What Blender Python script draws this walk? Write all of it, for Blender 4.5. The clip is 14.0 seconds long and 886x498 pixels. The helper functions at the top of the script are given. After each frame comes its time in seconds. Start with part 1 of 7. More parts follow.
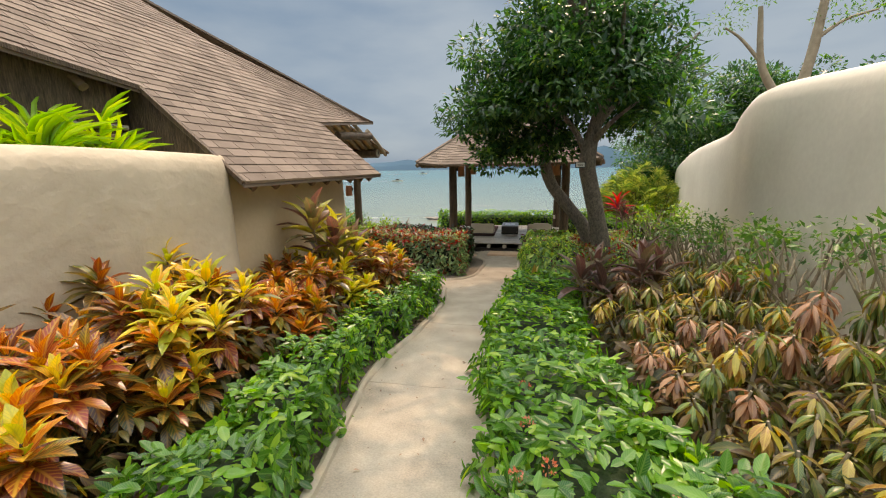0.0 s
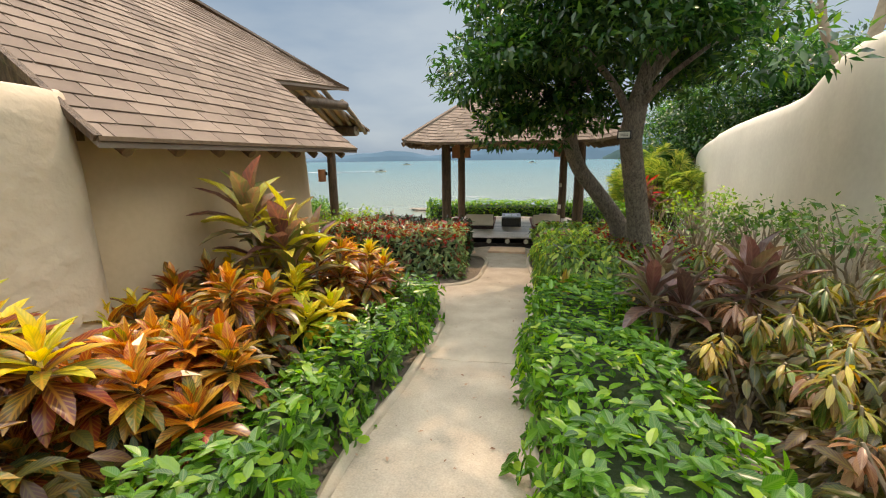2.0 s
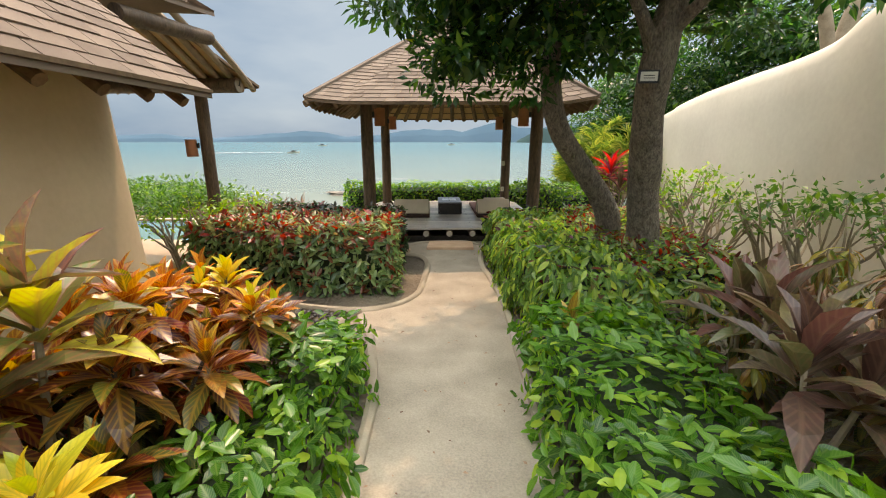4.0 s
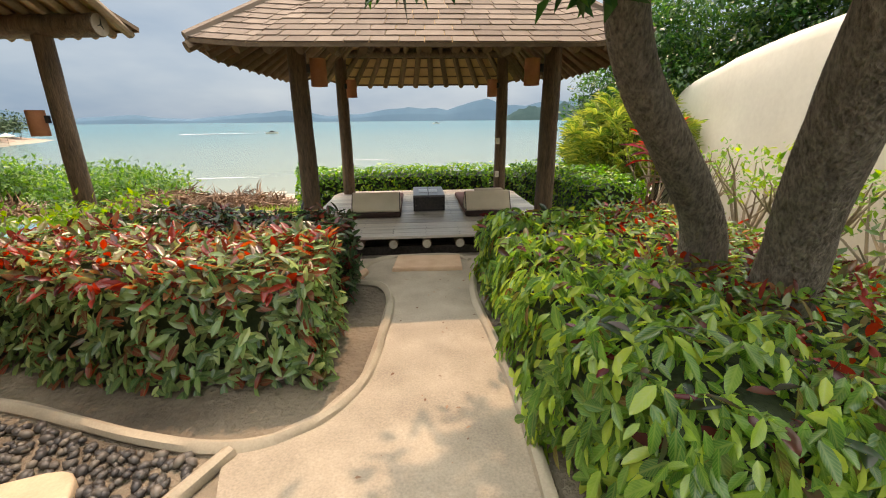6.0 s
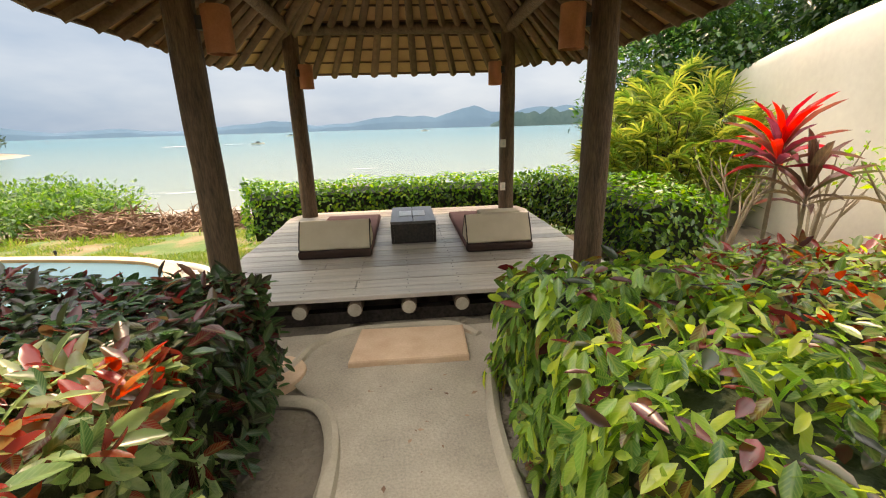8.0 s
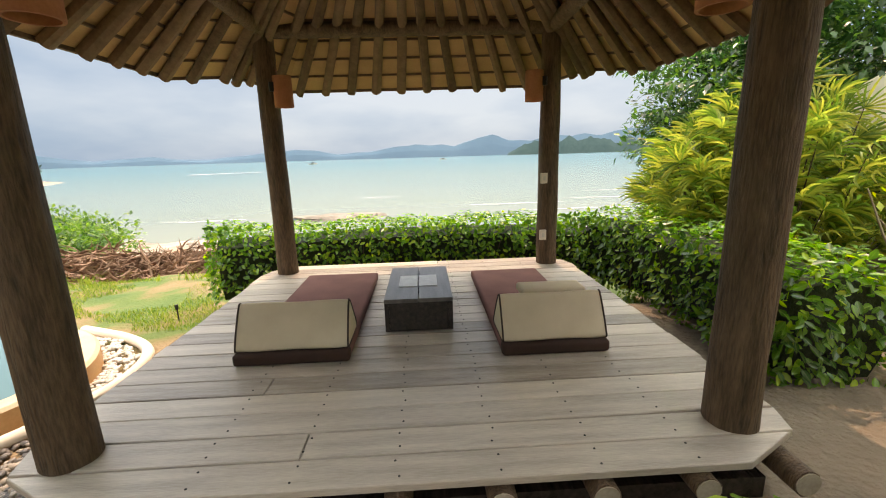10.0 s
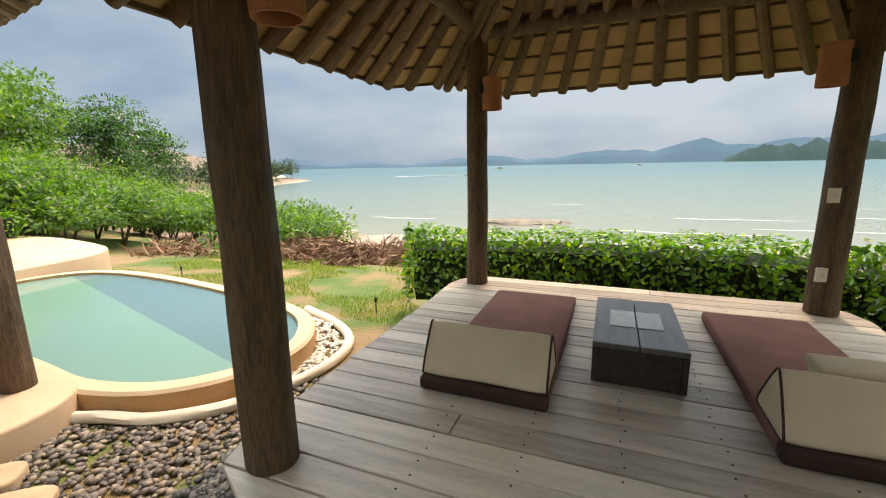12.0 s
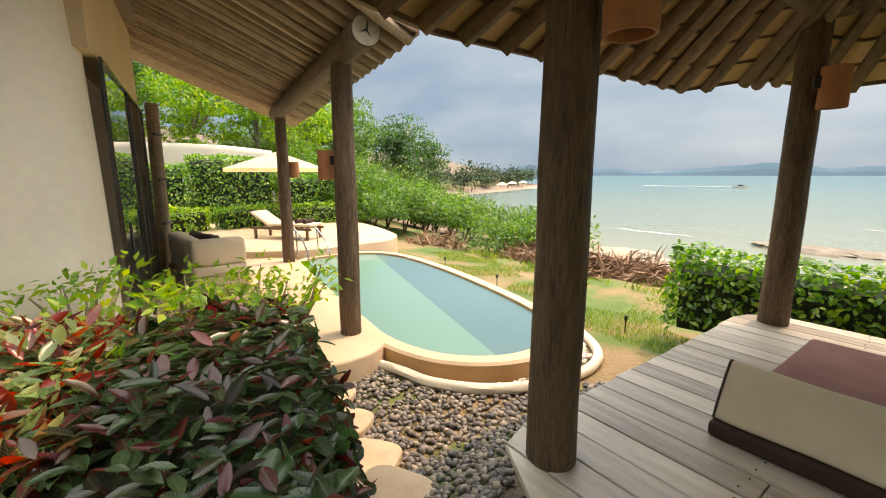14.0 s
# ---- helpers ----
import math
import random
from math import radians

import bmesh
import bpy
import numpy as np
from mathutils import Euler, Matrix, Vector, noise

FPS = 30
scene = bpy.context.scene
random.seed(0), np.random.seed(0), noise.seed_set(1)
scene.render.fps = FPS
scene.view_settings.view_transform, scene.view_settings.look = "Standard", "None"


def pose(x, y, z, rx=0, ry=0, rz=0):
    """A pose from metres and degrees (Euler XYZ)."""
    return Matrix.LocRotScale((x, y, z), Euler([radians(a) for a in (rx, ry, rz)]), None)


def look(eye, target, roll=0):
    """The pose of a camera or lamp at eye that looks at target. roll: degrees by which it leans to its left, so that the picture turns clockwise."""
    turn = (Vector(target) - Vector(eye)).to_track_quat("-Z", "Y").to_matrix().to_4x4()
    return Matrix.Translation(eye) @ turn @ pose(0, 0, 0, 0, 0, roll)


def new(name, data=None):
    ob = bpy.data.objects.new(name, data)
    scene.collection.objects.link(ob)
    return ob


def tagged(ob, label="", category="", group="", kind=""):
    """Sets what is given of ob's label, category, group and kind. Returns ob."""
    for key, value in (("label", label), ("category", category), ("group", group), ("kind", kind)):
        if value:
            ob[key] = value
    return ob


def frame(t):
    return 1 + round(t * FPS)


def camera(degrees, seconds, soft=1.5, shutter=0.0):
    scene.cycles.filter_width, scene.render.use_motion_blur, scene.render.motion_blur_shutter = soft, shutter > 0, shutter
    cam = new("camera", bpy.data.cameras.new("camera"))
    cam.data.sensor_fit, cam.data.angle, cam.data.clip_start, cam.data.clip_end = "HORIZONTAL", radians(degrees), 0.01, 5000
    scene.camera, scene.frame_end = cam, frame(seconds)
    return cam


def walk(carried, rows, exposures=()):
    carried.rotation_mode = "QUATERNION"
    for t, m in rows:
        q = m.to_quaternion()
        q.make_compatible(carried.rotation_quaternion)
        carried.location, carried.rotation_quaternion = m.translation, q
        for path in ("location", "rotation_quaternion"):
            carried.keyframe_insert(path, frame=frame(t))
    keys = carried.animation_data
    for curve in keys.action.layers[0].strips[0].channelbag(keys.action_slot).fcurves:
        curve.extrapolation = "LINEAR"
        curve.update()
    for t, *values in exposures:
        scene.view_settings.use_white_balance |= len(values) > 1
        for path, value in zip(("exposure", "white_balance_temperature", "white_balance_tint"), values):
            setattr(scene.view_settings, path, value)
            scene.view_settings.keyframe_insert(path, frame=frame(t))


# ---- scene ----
cam = camera(93.8, 14.0, soft=1.1)
PATH = [
    (0, (0.085, -0.795, 1.616), (-0.305, 1.129, 1.238), -0.9),
    (0.5, (0.053, -0.426, 1.552), (-0.409, 1.483, 1.177), -1.0),
    (1, (-0.1, 0.026, 1.44), (-0.559, 1.94, 1.085), -0.8),
    (1.5, (-0.282, 0.571, 1.381), (-0.694, 2.493, 1.012), -0.8),
    (2, (-0.509, 1.147, 1.336), (-0.823, 3.077, 0.917), -0.7),
    (2.5, (-0.681, 1.671, 1.292), (-0.886, 3.607, 0.833), -0.6),
    (3, (-0.812, 2.311, 1.198), (-0.917, 4.251, 0.723), -0.4),
    (3.5, (-0.942, 2.881, 1.127), (-0.954, 4.818, 0.631), -0.1),
    (3.7, (-0.945, 3.154, 1.108), (-0.919, 5.09, 0.609), 0.0),
    (5.8, (-0.715, 5.874, 0.946), (-0.594, 7.788, 0.377), 0.0),
    (6, (-0.683, 6.168, 0.937), (-0.563, 8.074, 0.343), -0.6),
    (6.5, (-0.659, 6.746, 0.847), (-0.521, 8.651, 0.254), -0.5),
    (7, (-0.612, 7.312, 0.857), (-0.478, 9.214, 0.253), -1.4),
    (7.5, (-0.584, 7.888, 0.789), (-0.437, 9.797, 0.212), -1.7),
    (8, (-0.524, 8.442, 0.771), (-0.363, 10.354, 0.208), -1.7),
    (8.2, (-0.516, 8.64, 0.768), (-0.352, 10.554, 0.211), -1.8),
    (10.3, (-0.378, 10.5, 0.792), (-0.343, 12.455, 0.371), -1.6),
    (10.5, (-0.395, 10.624, 0.778), (-0.424, 12.581, 0.363), -1.6),
    (11, (-0.471, 10.799, 0.786), (-0.715, 12.74, 0.371), -1.3),
    (11.5, (-0.568, 10.838, 0.777), (-1.057, 12.736, 0.378), -1.2),
    (12, (-0.681, 10.796, 0.803), (-1.421, 12.612, 0.411), -1.1),
    (12.5, (-0.754, 10.767, 0.796), (-1.726, 12.474, 0.423), -0.9),
    (13, (-0.832, 10.715, 0.808), (-2.03, 12.275, 0.445), -0.6),
    (13.5, (-0.889, 10.66, 0.817), (-2.277, 12.056, 0.463), -0.3),
    (14, (-0.945, 10.55, 0.834), (-2.529, 11.718, 0.483), 0.0),
]
walk(cam, [(t, look(eye, target, roll)) for t, eye, target, roll in PATH],
     [(0, -0.54, 7400, 26), (2.5, -0.26, 7400, 26), (6, -0.07, 7700, 28), (8, 0.22, 8000, 31), (10.5, 0.18, 7900, 30), (12, -0.08, 7700, 28), (13, -0.1, 7700, 28), (14, 0.0, 8000, 28)])

# ---- light ----
world = bpy.data.worlds.new("sky")
scene.world = world
world.use_nodes = True
wn, wl = world.node_tree.nodes, world.node_tree.links
wn.clear()
w_out = wn.new("ShaderNodeOutputWorld")
w_bg = wn.new("ShaderNodeBackground")
w_bg.inputs["Strength"].default_value = 0.115
sky = wn.new("ShaderNodeTexSky")
sky.sky_type, sky.sun_disc = "NISHITA", False
sky.sun_elevation, sky.sun_rotation = radians(64), radians(3)
sky.dust_density, sky.air_density, sky.ozone_density = 1.6, 1.0, 1.6
w_co = wn.new("ShaderNodeTexCoord")
w_map = wn.new("ShaderNodeMapping")
w_map.inputs["Scale"].default_value = (1.0, 1.0, 3.2)
w_n1 = wn.new("ShaderNodeTexNoise")
w_n1.inputs["Scale"].default_value, w_n1.inputs["Detail"].default_value = 1.5, 6.0
w_n1.inputs["Roughness"].default_value = 0.5
w_r1 = wn.new("ShaderNodeValToRGB")
w_r1.color_ramp.elements[0].position, w_r1.color_ramp.elements[0].color = 0.38, (1.7, 3.55, 5.4, 1)
w_r1.color_ramp.elements[1].position, w_r1.color_ramp.elements[1].color = 0.64, (4.6, 6.55, 7.55, 1)
w_mix = wn.new("ShaderNodeMix")
w_mix.data_type = "RGBA"
w_mix.inputs["Factor"].default_value = 0.86
wl.new(w_co.outputs["Generated"], w_map.inputs["Vector"])
wl.new(w_map.outputs["Vector"], w_n1.inputs["Vector"])
wl.new(w_n1.outputs["Fac"], w_r1.inputs["Fac"])
wl.new(sky.outputs["Color"], w_mix.inputs["A"])
wl.new(w_r1.outputs["Color"], w_mix.inputs["B"])
# the cloud deck grows brighter towards the zenith, where the veiled sun stands
w_sep = wn.new("ShaderNodeSeparateXYZ")
w_up = wn.new("ShaderNodeMapRange")
w_up.interpolation_type = "SMOOTHSTEP"
w_up.inputs["From Min"].default_value, w_up.inputs["From Max"].default_value = 0.35, 0.72
w_gain = wn.new("ShaderNodeMix")
w_gain.data_type = "RGBA"
w_gain.inputs["A"].default_value, w_gain.inputs["B"].default_value = (1, 1, 1, 1), (9.4, 7.4, 5.9, 1)
w_mul = wn.new("ShaderNodeVectorMath")
w_mul.operation = "MULTIPLY"
wl.new(w_co.outputs["Generated"], w_sep.inputs[0])
wl.new(w_sep.outputs["Z"], w_up.inputs["Value"])
wl.new(w_mix.outputs["Result"], w_mul.inputs[0])
wl.new(w_up.outputs["Result"], w_gain.inputs["Factor"])
wl.new(w_gain.outputs["Result"], w_mul.inputs[1])
wl.new(w_mul.outputs["Vector"], w_bg.inputs["Color"])
wl.new(w_bg.outputs["Background"], w_out.inputs["Surface"])

sun = new("sun", bpy.data.lights.new("sun", "SUN"))
sun.data.energy, sun.data.angle, sun.data.color = 3.2, radians(0.8), (1.0, 0.83, 0.60)
sun.matrix_world = look((0.5, 10, 20.5), (0, 0, 0))


# ---- materials ----
def veined(n, l, co, base, vein, share):
    """A pale midrib and side veins along each leaf."""
    def op(kind, a, b, c=None):
        m = n.new("ShaderNodeMath")
        m.operation = kind
        for i, q in enumerate((a, b, c)):
            if q is None:
                continue
            if isinstance(q, (int, float)):
                m.inputs[i].default_value = q
            else:
                l.new(q, m.inputs[i])
        return m.outputs[0]

    def fall(value, hi):
        r = n.new("ShaderNodeMapRange")
        r.inputs["From Min"].default_value, r.inputs["From Max"].default_value = hi * 0.35, hi
        r.inputs["To Min"].default_value, r.inputs["To Max"].default_value = 1.0, 0.0
        l.new(value, r.inputs["Value"])
        return r.outputs[0]

    uv = n.new("ShaderNodeSeparateXYZ")
    l.new(co.outputs["UV"], uv.inputs[0])
    a = op("ABSOLUTE", op("SUBTRACT", uv.outputs[0], 0.5), None)
    rib = fall(a, 0.10)
    side = fall(op("PINGPONG", op("MULTIPLY_ADD", a, -5.0, op("MULTIPLY", uv.outputs[1], 8.0)), 0.5), 0.24)
    f = op("MULTIPLY", op("MAXIMUM", rib, op("MULTIPLY", side, 0.7)), share)
    mx = n.new("ShaderNodeMix")
    mx.data_type = "RGBA"
    l.new(f, mx.inputs["Factor"])
    l.new(base, mx.inputs["A"])
    mx.inputs["B"].default_value = (*vein, 1)
    return mx.outputs["Result"]


def mat(name, dark, light, rough=0.7, scale=6.0, bump=0.2, fine=60.0, metal=0.0, stretch=(1, 1, 1), mid=None, island=0.0,
        through_light=0.0, spec=0.4, bump_dist=0.01, grain_amount=0.35, coord="Object", vein=None, vein_share=0.7):
    """A surface with two scales of variation, fine relief and, on request, a shift from piece to piece."""
    m = bpy.data.materials.new(name)
    m.use_nodes = True
    n, l = m.node_tree.nodes, m.node_tree.links
    b = n["Principled BSDF"]
    co = n.new("ShaderNodeTexCoord")
    mp = n.new("ShaderNodeMapping")
    mp.inputs["Scale"].default_value = stretch
    l.new(co.outputs[coord], mp.inputs["Vector"])
    big, small = n.new("ShaderNodeTexNoise"), n.new("ShaderNodeTexNoise")
    big.inputs["Scale"].default_value, big.inputs["Detail"].default_value = scale, 5.0
    small.inputs["Scale"].default_value, small.inputs["Detail"].default_value = fine, 4.0
    l.new(mp.outputs["Vector"], big.inputs["Vector"])
    l.new(mp.outputs["Vector"], small.inputs["Vector"])
    mixf = n.new("ShaderNodeMath")
    mixf.operation = "MULTIPLY_ADD"
    mixf.inputs[1].default_value = grain_amount
    l.new(small.outputs["Fac"], mixf.inputs[0])
    sc = n.new("ShaderNodeMath")
    sc.operation = "MULTIPLY"
    sc.inputs[1].default_value = 1.0 - grain_amount
    l.new(big.outputs["Fac"], sc.inputs[0])
    l.new(sc.outputs[0], mixf.inputs[2])
    fac = mixf.outputs[0]
    if island:
        geo, oi = n.new("ShaderNodeNewGeometry"), n.new("ShaderNodeObjectInfo")
        add = n.new("ShaderNodeMath")
        add.operation = "ADD"
        l.new(geo.outputs["Random Per Island"], add.inputs[0])
        l.new(oi.outputs["Random"], add.inputs[1])
        fr = n.new("ShaderNodeMath")
        fr.operation = "FRACT"
        l.new(add.outputs[0], fr.inputs[0])
        ma = n.new("ShaderNodeMath")
        ma.operation = "MULTIPLY_ADD"
        ma.inputs[1].default_value = island
        l.new(fr.outputs[0], ma.inputs[0])
        s2 = n.new("ShaderNodeMath")
        s2.operation = "MULTIPLY"
        s2.inputs[1].default_value = 1.0 - island
        l.new(fac, s2.inputs[0])
        l.new(s2.outputs[0], ma.inputs[2])
        fac = ma.outputs[0]
    ramp = n.new("ShaderNodeValToRGB")
    e = ramp.color_ramp.elements
    lo, hi = (0.05, 0.95) if island > 0.5 else (0.3, 0.7)
    e[0].position, e[0].color = lo, (*dark, 1)
    e[1].position, e[1].color = hi, (*light, 1)
    for i, c in enumerate(mid or ()):
        k = e.new(lo + (hi - lo) * (i + 1) / (len(mid) + 1))
        k.color = (*c, 1)
    l.new(fac, ramp.inputs["Fac"])
    colour = ramp.outputs["Color"]
    if vein:
        colour = veined(n, l, co, colour, vein, vein_share)
    l.new(colour, b.inputs["Base Color"])
    b.inputs["Roughness"].default_value, b.inputs["Metallic"].default_value = rough, metal
    b.inputs["Specular IOR Level"].default_value = spec
    if bump:
        bp = n.new("ShaderNodeBump")
        bp.inputs["Strength"].default_value, bp.inputs["Distance"].default_value = bump, bump_dist
        l.new(mixf.outputs[0], bp.inputs["Height"])
        l.new(bp.outputs["Normal"], b.inputs["Normal"])
    if through_light:
        tr, ms = n.new("ShaderNodeBsdfTranslucent"), n.new("ShaderNodeMixShader")
        hs = n.new("ShaderNodeHueSaturation")
        hs.inputs["Saturation"].default_value, hs.inputs["Value"].default_value = 1.15, 2.3
        l.new(colour, hs.inputs["Color"])
        l.new(hs.outputs["Color"], tr.inputs["Color"])
        ms.inputs[0].default_value = through_light
        l.new(b.outputs[0], ms.inputs[1])
        l.new(tr.outputs[0], ms.inputs[2])
        l.new(ms.outputs[0], n["Material Output"].inputs["Surface"])
    return m


M = {}
M["sandy"] = mat("sandy_concrete", (0.245, 0.20, 0.15), (0.47, 0.385, 0.285), 0.92, 2.6, 1.0, 70, bump_dist=0.012, grain_amount=0.45)
M["soil"] = mat("soil", (0.05, 0.04, 0.028), (0.14, 0.11, 0.075), 0.95, 5, 0.9, 60, bump_dist=0.03)
M["curb"] = mat("curb_render", (0.29, 0.24, 0.175), (0.47, 0.39, 0.285), 0.85, 3, 0.4, 70)
M["wall"] = mat("earth_render", (0.54, 0.44, 0.32), (0.70, 0.59, 0.44), 0.9, 1.3, 1.0, 9, bump_dist=0.05, grain_amount=0.35)
M["tanwall"] = mat("tan_earth_render", (0.47, 0.37, 0.255), (0.62, 0.50, 0.355), 0.9, 1.3, 1.0, 9, bump_dist=0.05, grain_amount=0.35)
M["hutwall"] = mat("ochre_render", (0.52, 0.39, 0.24), (0.64, 0.49, 0.31), 0.9, 1.0, 0.4, 16, bump_dist=0.02, grain_amount=0.25)
M["white"] = mat("cream_render", (0.68, 0.60, 0.48), (0.80, 0.72, 0.59), 0.85, 1.0, 0.3, 12, bump_dist=0.02)
M["shingle"] = mat("asphalt_shingle", (0.165, 0.118, 0.088), (0.285, 0.212, 0.16), 0.92, 3, 0.5, 160, island=0.35, bump_dist=0.004)
M["thatch"] = mat("woven_board", (0.44, 0.27, 0.12), (0.64, 0.43, 0.21), 0.85, 4, 0.4, 60, stretch=(1, 1, 1), island=0.2)
M["log"] = mat("weathered_log", (0.026, 0.015, 0.008), (0.215, 0.135, 0.078), 0.6, 4, 1.0, 22, stretch=(4, 4, 0.55), bump_dist=0.03, grain_amount=0.5)
M["beamwood"] = mat("rafter_wood", (0.10, 0.062, 0.036), (0.24, 0.155, 0.09), 0.8, 6, 0.5, 24, stretch=(2, 2, 2), island=0.3)
M["palerafter"] = mat("pale_rafter_wood", (0.20, 0.145, 0.09), (0.44, 0.34, 0.23), 0.8, 6, 0.5, 24, island=0.3)
M["endgrain"] = mat("log_end", (0.30, 0.25, 0.19), (0.48, 0.42, 0.33), 0.85, 9, 0.4, 60)
M["deck"] = mat("grey_decking", (0.23, 0.19, 0.15), (0.64, 0.56, 0.46), 0.34, 2.4, 0.9, 26, stretch=(0.7, 7, 7), island=0.3, bump_dist=0.009, spec=0.7)
M["darkwood"] = mat("dark_stained_wood", (0.018, 0.014, 0.012), (0.06, 0.045, 0.038), 0.22, 4, 0.3, 30, stretch=(8, 0.7, 8), spec=0.5)
M["cream"] = mat("cream_canvas", (0.60, 0.50, 0.35), (0.70, 0.60, 0.44), 0.9, 5, 0.3, 220, bump_dist=0.003)
M["plum"] = mat("plum_fabric", (0.17, 0.075, 0.065), (0.25, 0.12, 0.10), 0.95, 4, 0.3, 240, bump_dist=0.003)
M["brownfab"] = mat("brown_fabric", (0.035, 0.018, 0.014), (0.065, 0.035, 0.026), 0.95, 4, 0.3, 200)
M["piping"] = mat("brown_piping", (0.03, 0.018, 0.012), (0.06, 0.035, 0.025), 0.8)
M["terracotta"] = mat("terracotta", (0.34, 0.13, 0.06), (0.50, 0.22, 0.11), 0.85, 7, 0.3, 70)
M["step"] = mat("pink_stone", (0.50, 0.31, 0.19), (0.66, 0.45, 0.30), 0.85, 5, 0.4, 70)
M["paver"] = mat("cream_sandstone", (0.44, 0.32, 0.21), (0.60, 0.46, 0.31), 0.85, 5, 0.5, 60)
M["terrace"] = mat("sand_screed", (0.50, 0.36, 0.23), (0.66, 0.50, 0.34), 0.75, 1.6, 0.25, 50, bump_dist=0.006)
M["poolwall"] = mat("ochre_pool_render", (0.46, 0.26, 0.11), (0.60, 0.37, 0.18), 0.8, 2.5, 0.3, 40)
M["poolrim"] = mat("pale_pool_rim", (0.55, 0.40, 0.25), (0.70, 0.54, 0.36), 0.7, 3, 0.25, 50)
M["pebble"] = mat("river_pebble", (0.07, 0.068, 0.068), (0.42, 0.35, 0.27), 0.45, 8, 0.2, 90, island=0.75, mid=((0.11, 0.10, 0.095), (0.17, 0.15, 0.135), (0.27, 0.23, 0.185)))
# dark stones of the path bed, with their shade put into the colour too
M["shadedpebble"] = mat("shaded_dark_pebble", (0.035, 0.034, 0.034), (0.22, 0.185, 0.145), 0.45, 8, 0.2, 90, island=0.75, mid=((0.055, 0.05, 0.048), (0.09, 0.08, 0.07)))
M["palepebble"] = mat("pale_pebble", (0.52, 0.47, 0.40), (0.80, 0.75, 0.66), 0.6, 8, 0.2, 90, island=0.7)
M["bark"] = mat("grey_bark", (0.075, 0.057, 0.043), (0.46, 0.38, 0.30), 0.92, 15, 1.0, 44, stretch=(1.5, 1.5, 0.65), bump_dist=0.12, grain_amount=0.55)
M["twig"] = mat("pale_twig", (0.22, 0.17, 0.11), (0.40, 0.32, 0.22), 0.85, 8, 0.3, 60)
M["darktwig"] = mat("dark_twig", (0.045, 0.032, 0.022), (0.12, 0.085, 0.055), 0.9, 8, 0.3, 60)
# hedge core: the shade behind the leaves is put into this colour
M["core"] = mat("painted_hedge_shade", (0.012, 0.022, 0.008), (0.035, 0.05, 0.018), 0.95, 9, 0.8, 40, bump_dist=0.05)
M["sign"] = mat("pale_plaque", (0.55, 0.52, 0.44), (0.68, 0.65, 0.56), 0.6)
# paler than the dark sides: the top's grey sheen is put into the colour
M["tabletop"] = mat("worn_tabletop_sheen", (0.05, 0.045, 0.042), (0.17, 0.155, 0.145), 0.32, 3, 0.3, 30, stretch=(6, 0.8, 6), spec=0.7)
M["palestone"] = mat("pale_mottled_stone", (0.62, 0.64, 0.66), (0.86, 0.88, 0.88), 0.35, 14, 0.2, 60)
M["black"] = mat("black_metal", (0.012, 0.012, 0.012), (0.03, 0.03, 0.03), 0.5)
M["steel"] = mat("brushed_steel", (0.5, 0.5, 0.5), (0.65, 0.65, 0.65), 0.25, metal=1.0)
M["umbrella"] = mat("cream_awning", (0.66, 0.52, 0.33), (0.78, 0.64, 0.43), 0.9, 3, 0.2, 120, through_light=0.35)
M["rock"] = mat("shore_rock", (0.10, 0.085, 0.065), (0.28, 0.24, 0.19), 0.9, 1.2, 0.9, 9, bump_dist=0.1)
M["redrock"] = mat("red_rock", (0.34, 0.20, 0.13), (0.60, 0.42, 0.30), 0.9, 1.5, 0.9, 9, bump_dist=0.1)
M["brushwood"] = mat("dry_brush", (0.16, 0.085, 0.05), (0.36, 0.22, 0.14), 0.95, 4, 0.3, 40, island=0.5)
LEAF = dict(rough=0.38, scale=20, bump=0.15, fine=90, through_light=0.42, bump_dist=0.004, spec=0.45, grain_amount=0.2)
GLOSSY = dict(LEAF, rough=0.27, spec=0.6)
THICK = dict(LEAF, rough=0.30, spec=0.55, through_light=0.24)
M["green"] = mat("green_leaf", (0.014, 0.060, 0.009), (0.36, 0.47, 0.05), island=0.8, mid=((0.028, 0.105, 0.014), (0.055, 0.165, 0.02), (0.09, 0.23, 0.026), (0.15, 0.31, 0.035)), vein=(0.30, 0.42, 0.10), vein_share=0.25, **GLOSSY)
M["lime"] = mat("lime_leaf", (0.06, 0.17, 0.015), (0.36, 0.42, 0.04), island=0.8, mid=((0.12, 0.26, 0.025), (0.20, 0.33, 0.03)), **LEAF)
M["redhedge"] = mat("red_and_green_leaf", (0.024, 0.065, 0.02), (0.30, 0.035, 0.022), island=0.85, mid=((0.06, 0.13, 0.045), (0.13, 0.23, 0.075), (0.26, 0.36, 0.14), (0.09, 0.18, 0.06), (0.34, 0.42, 0.17), (0.05, 0.11, 0.04), (0.16, 0.05, 0.03)), vein=(0.32, 0.38, 0.16), vein_share=0.25, **GLOSSY)
M["olivehedge"] = mat("olive_leaf", (0.035, 0.09, 0.02), (0.20, 0.04, 0.028), island=0.85, mid=((0.07, 0.17, 0.035), (0.16, 0.30, 0.055), (0.09, 0.20, 0.04), (0.27, 0.39, 0.065), (0.42, 0.48, 0.075), (0.20, 0.32, 0.06), (0.06, 0.14, 0.035), (0.10, 0.20, 0.04)), vein=(0.40, 0.46, 0.12), vein_share=0.25, **GLOSSY)
M["redyoung"] = mat("red_young_leaf", (0.05, 0.016, 0.013), (0.36, 0.045, 0.025), island=0.85, mid=((0.10, 0.025, 0.02), (0.15, 0.23, 0.09), (0.20, 0.03, 0.02), (0.26, 0.34, 0.14), (0.30, 0.035, 0.022), (0.24, 0.03, 0.02)), **GLOSSY)
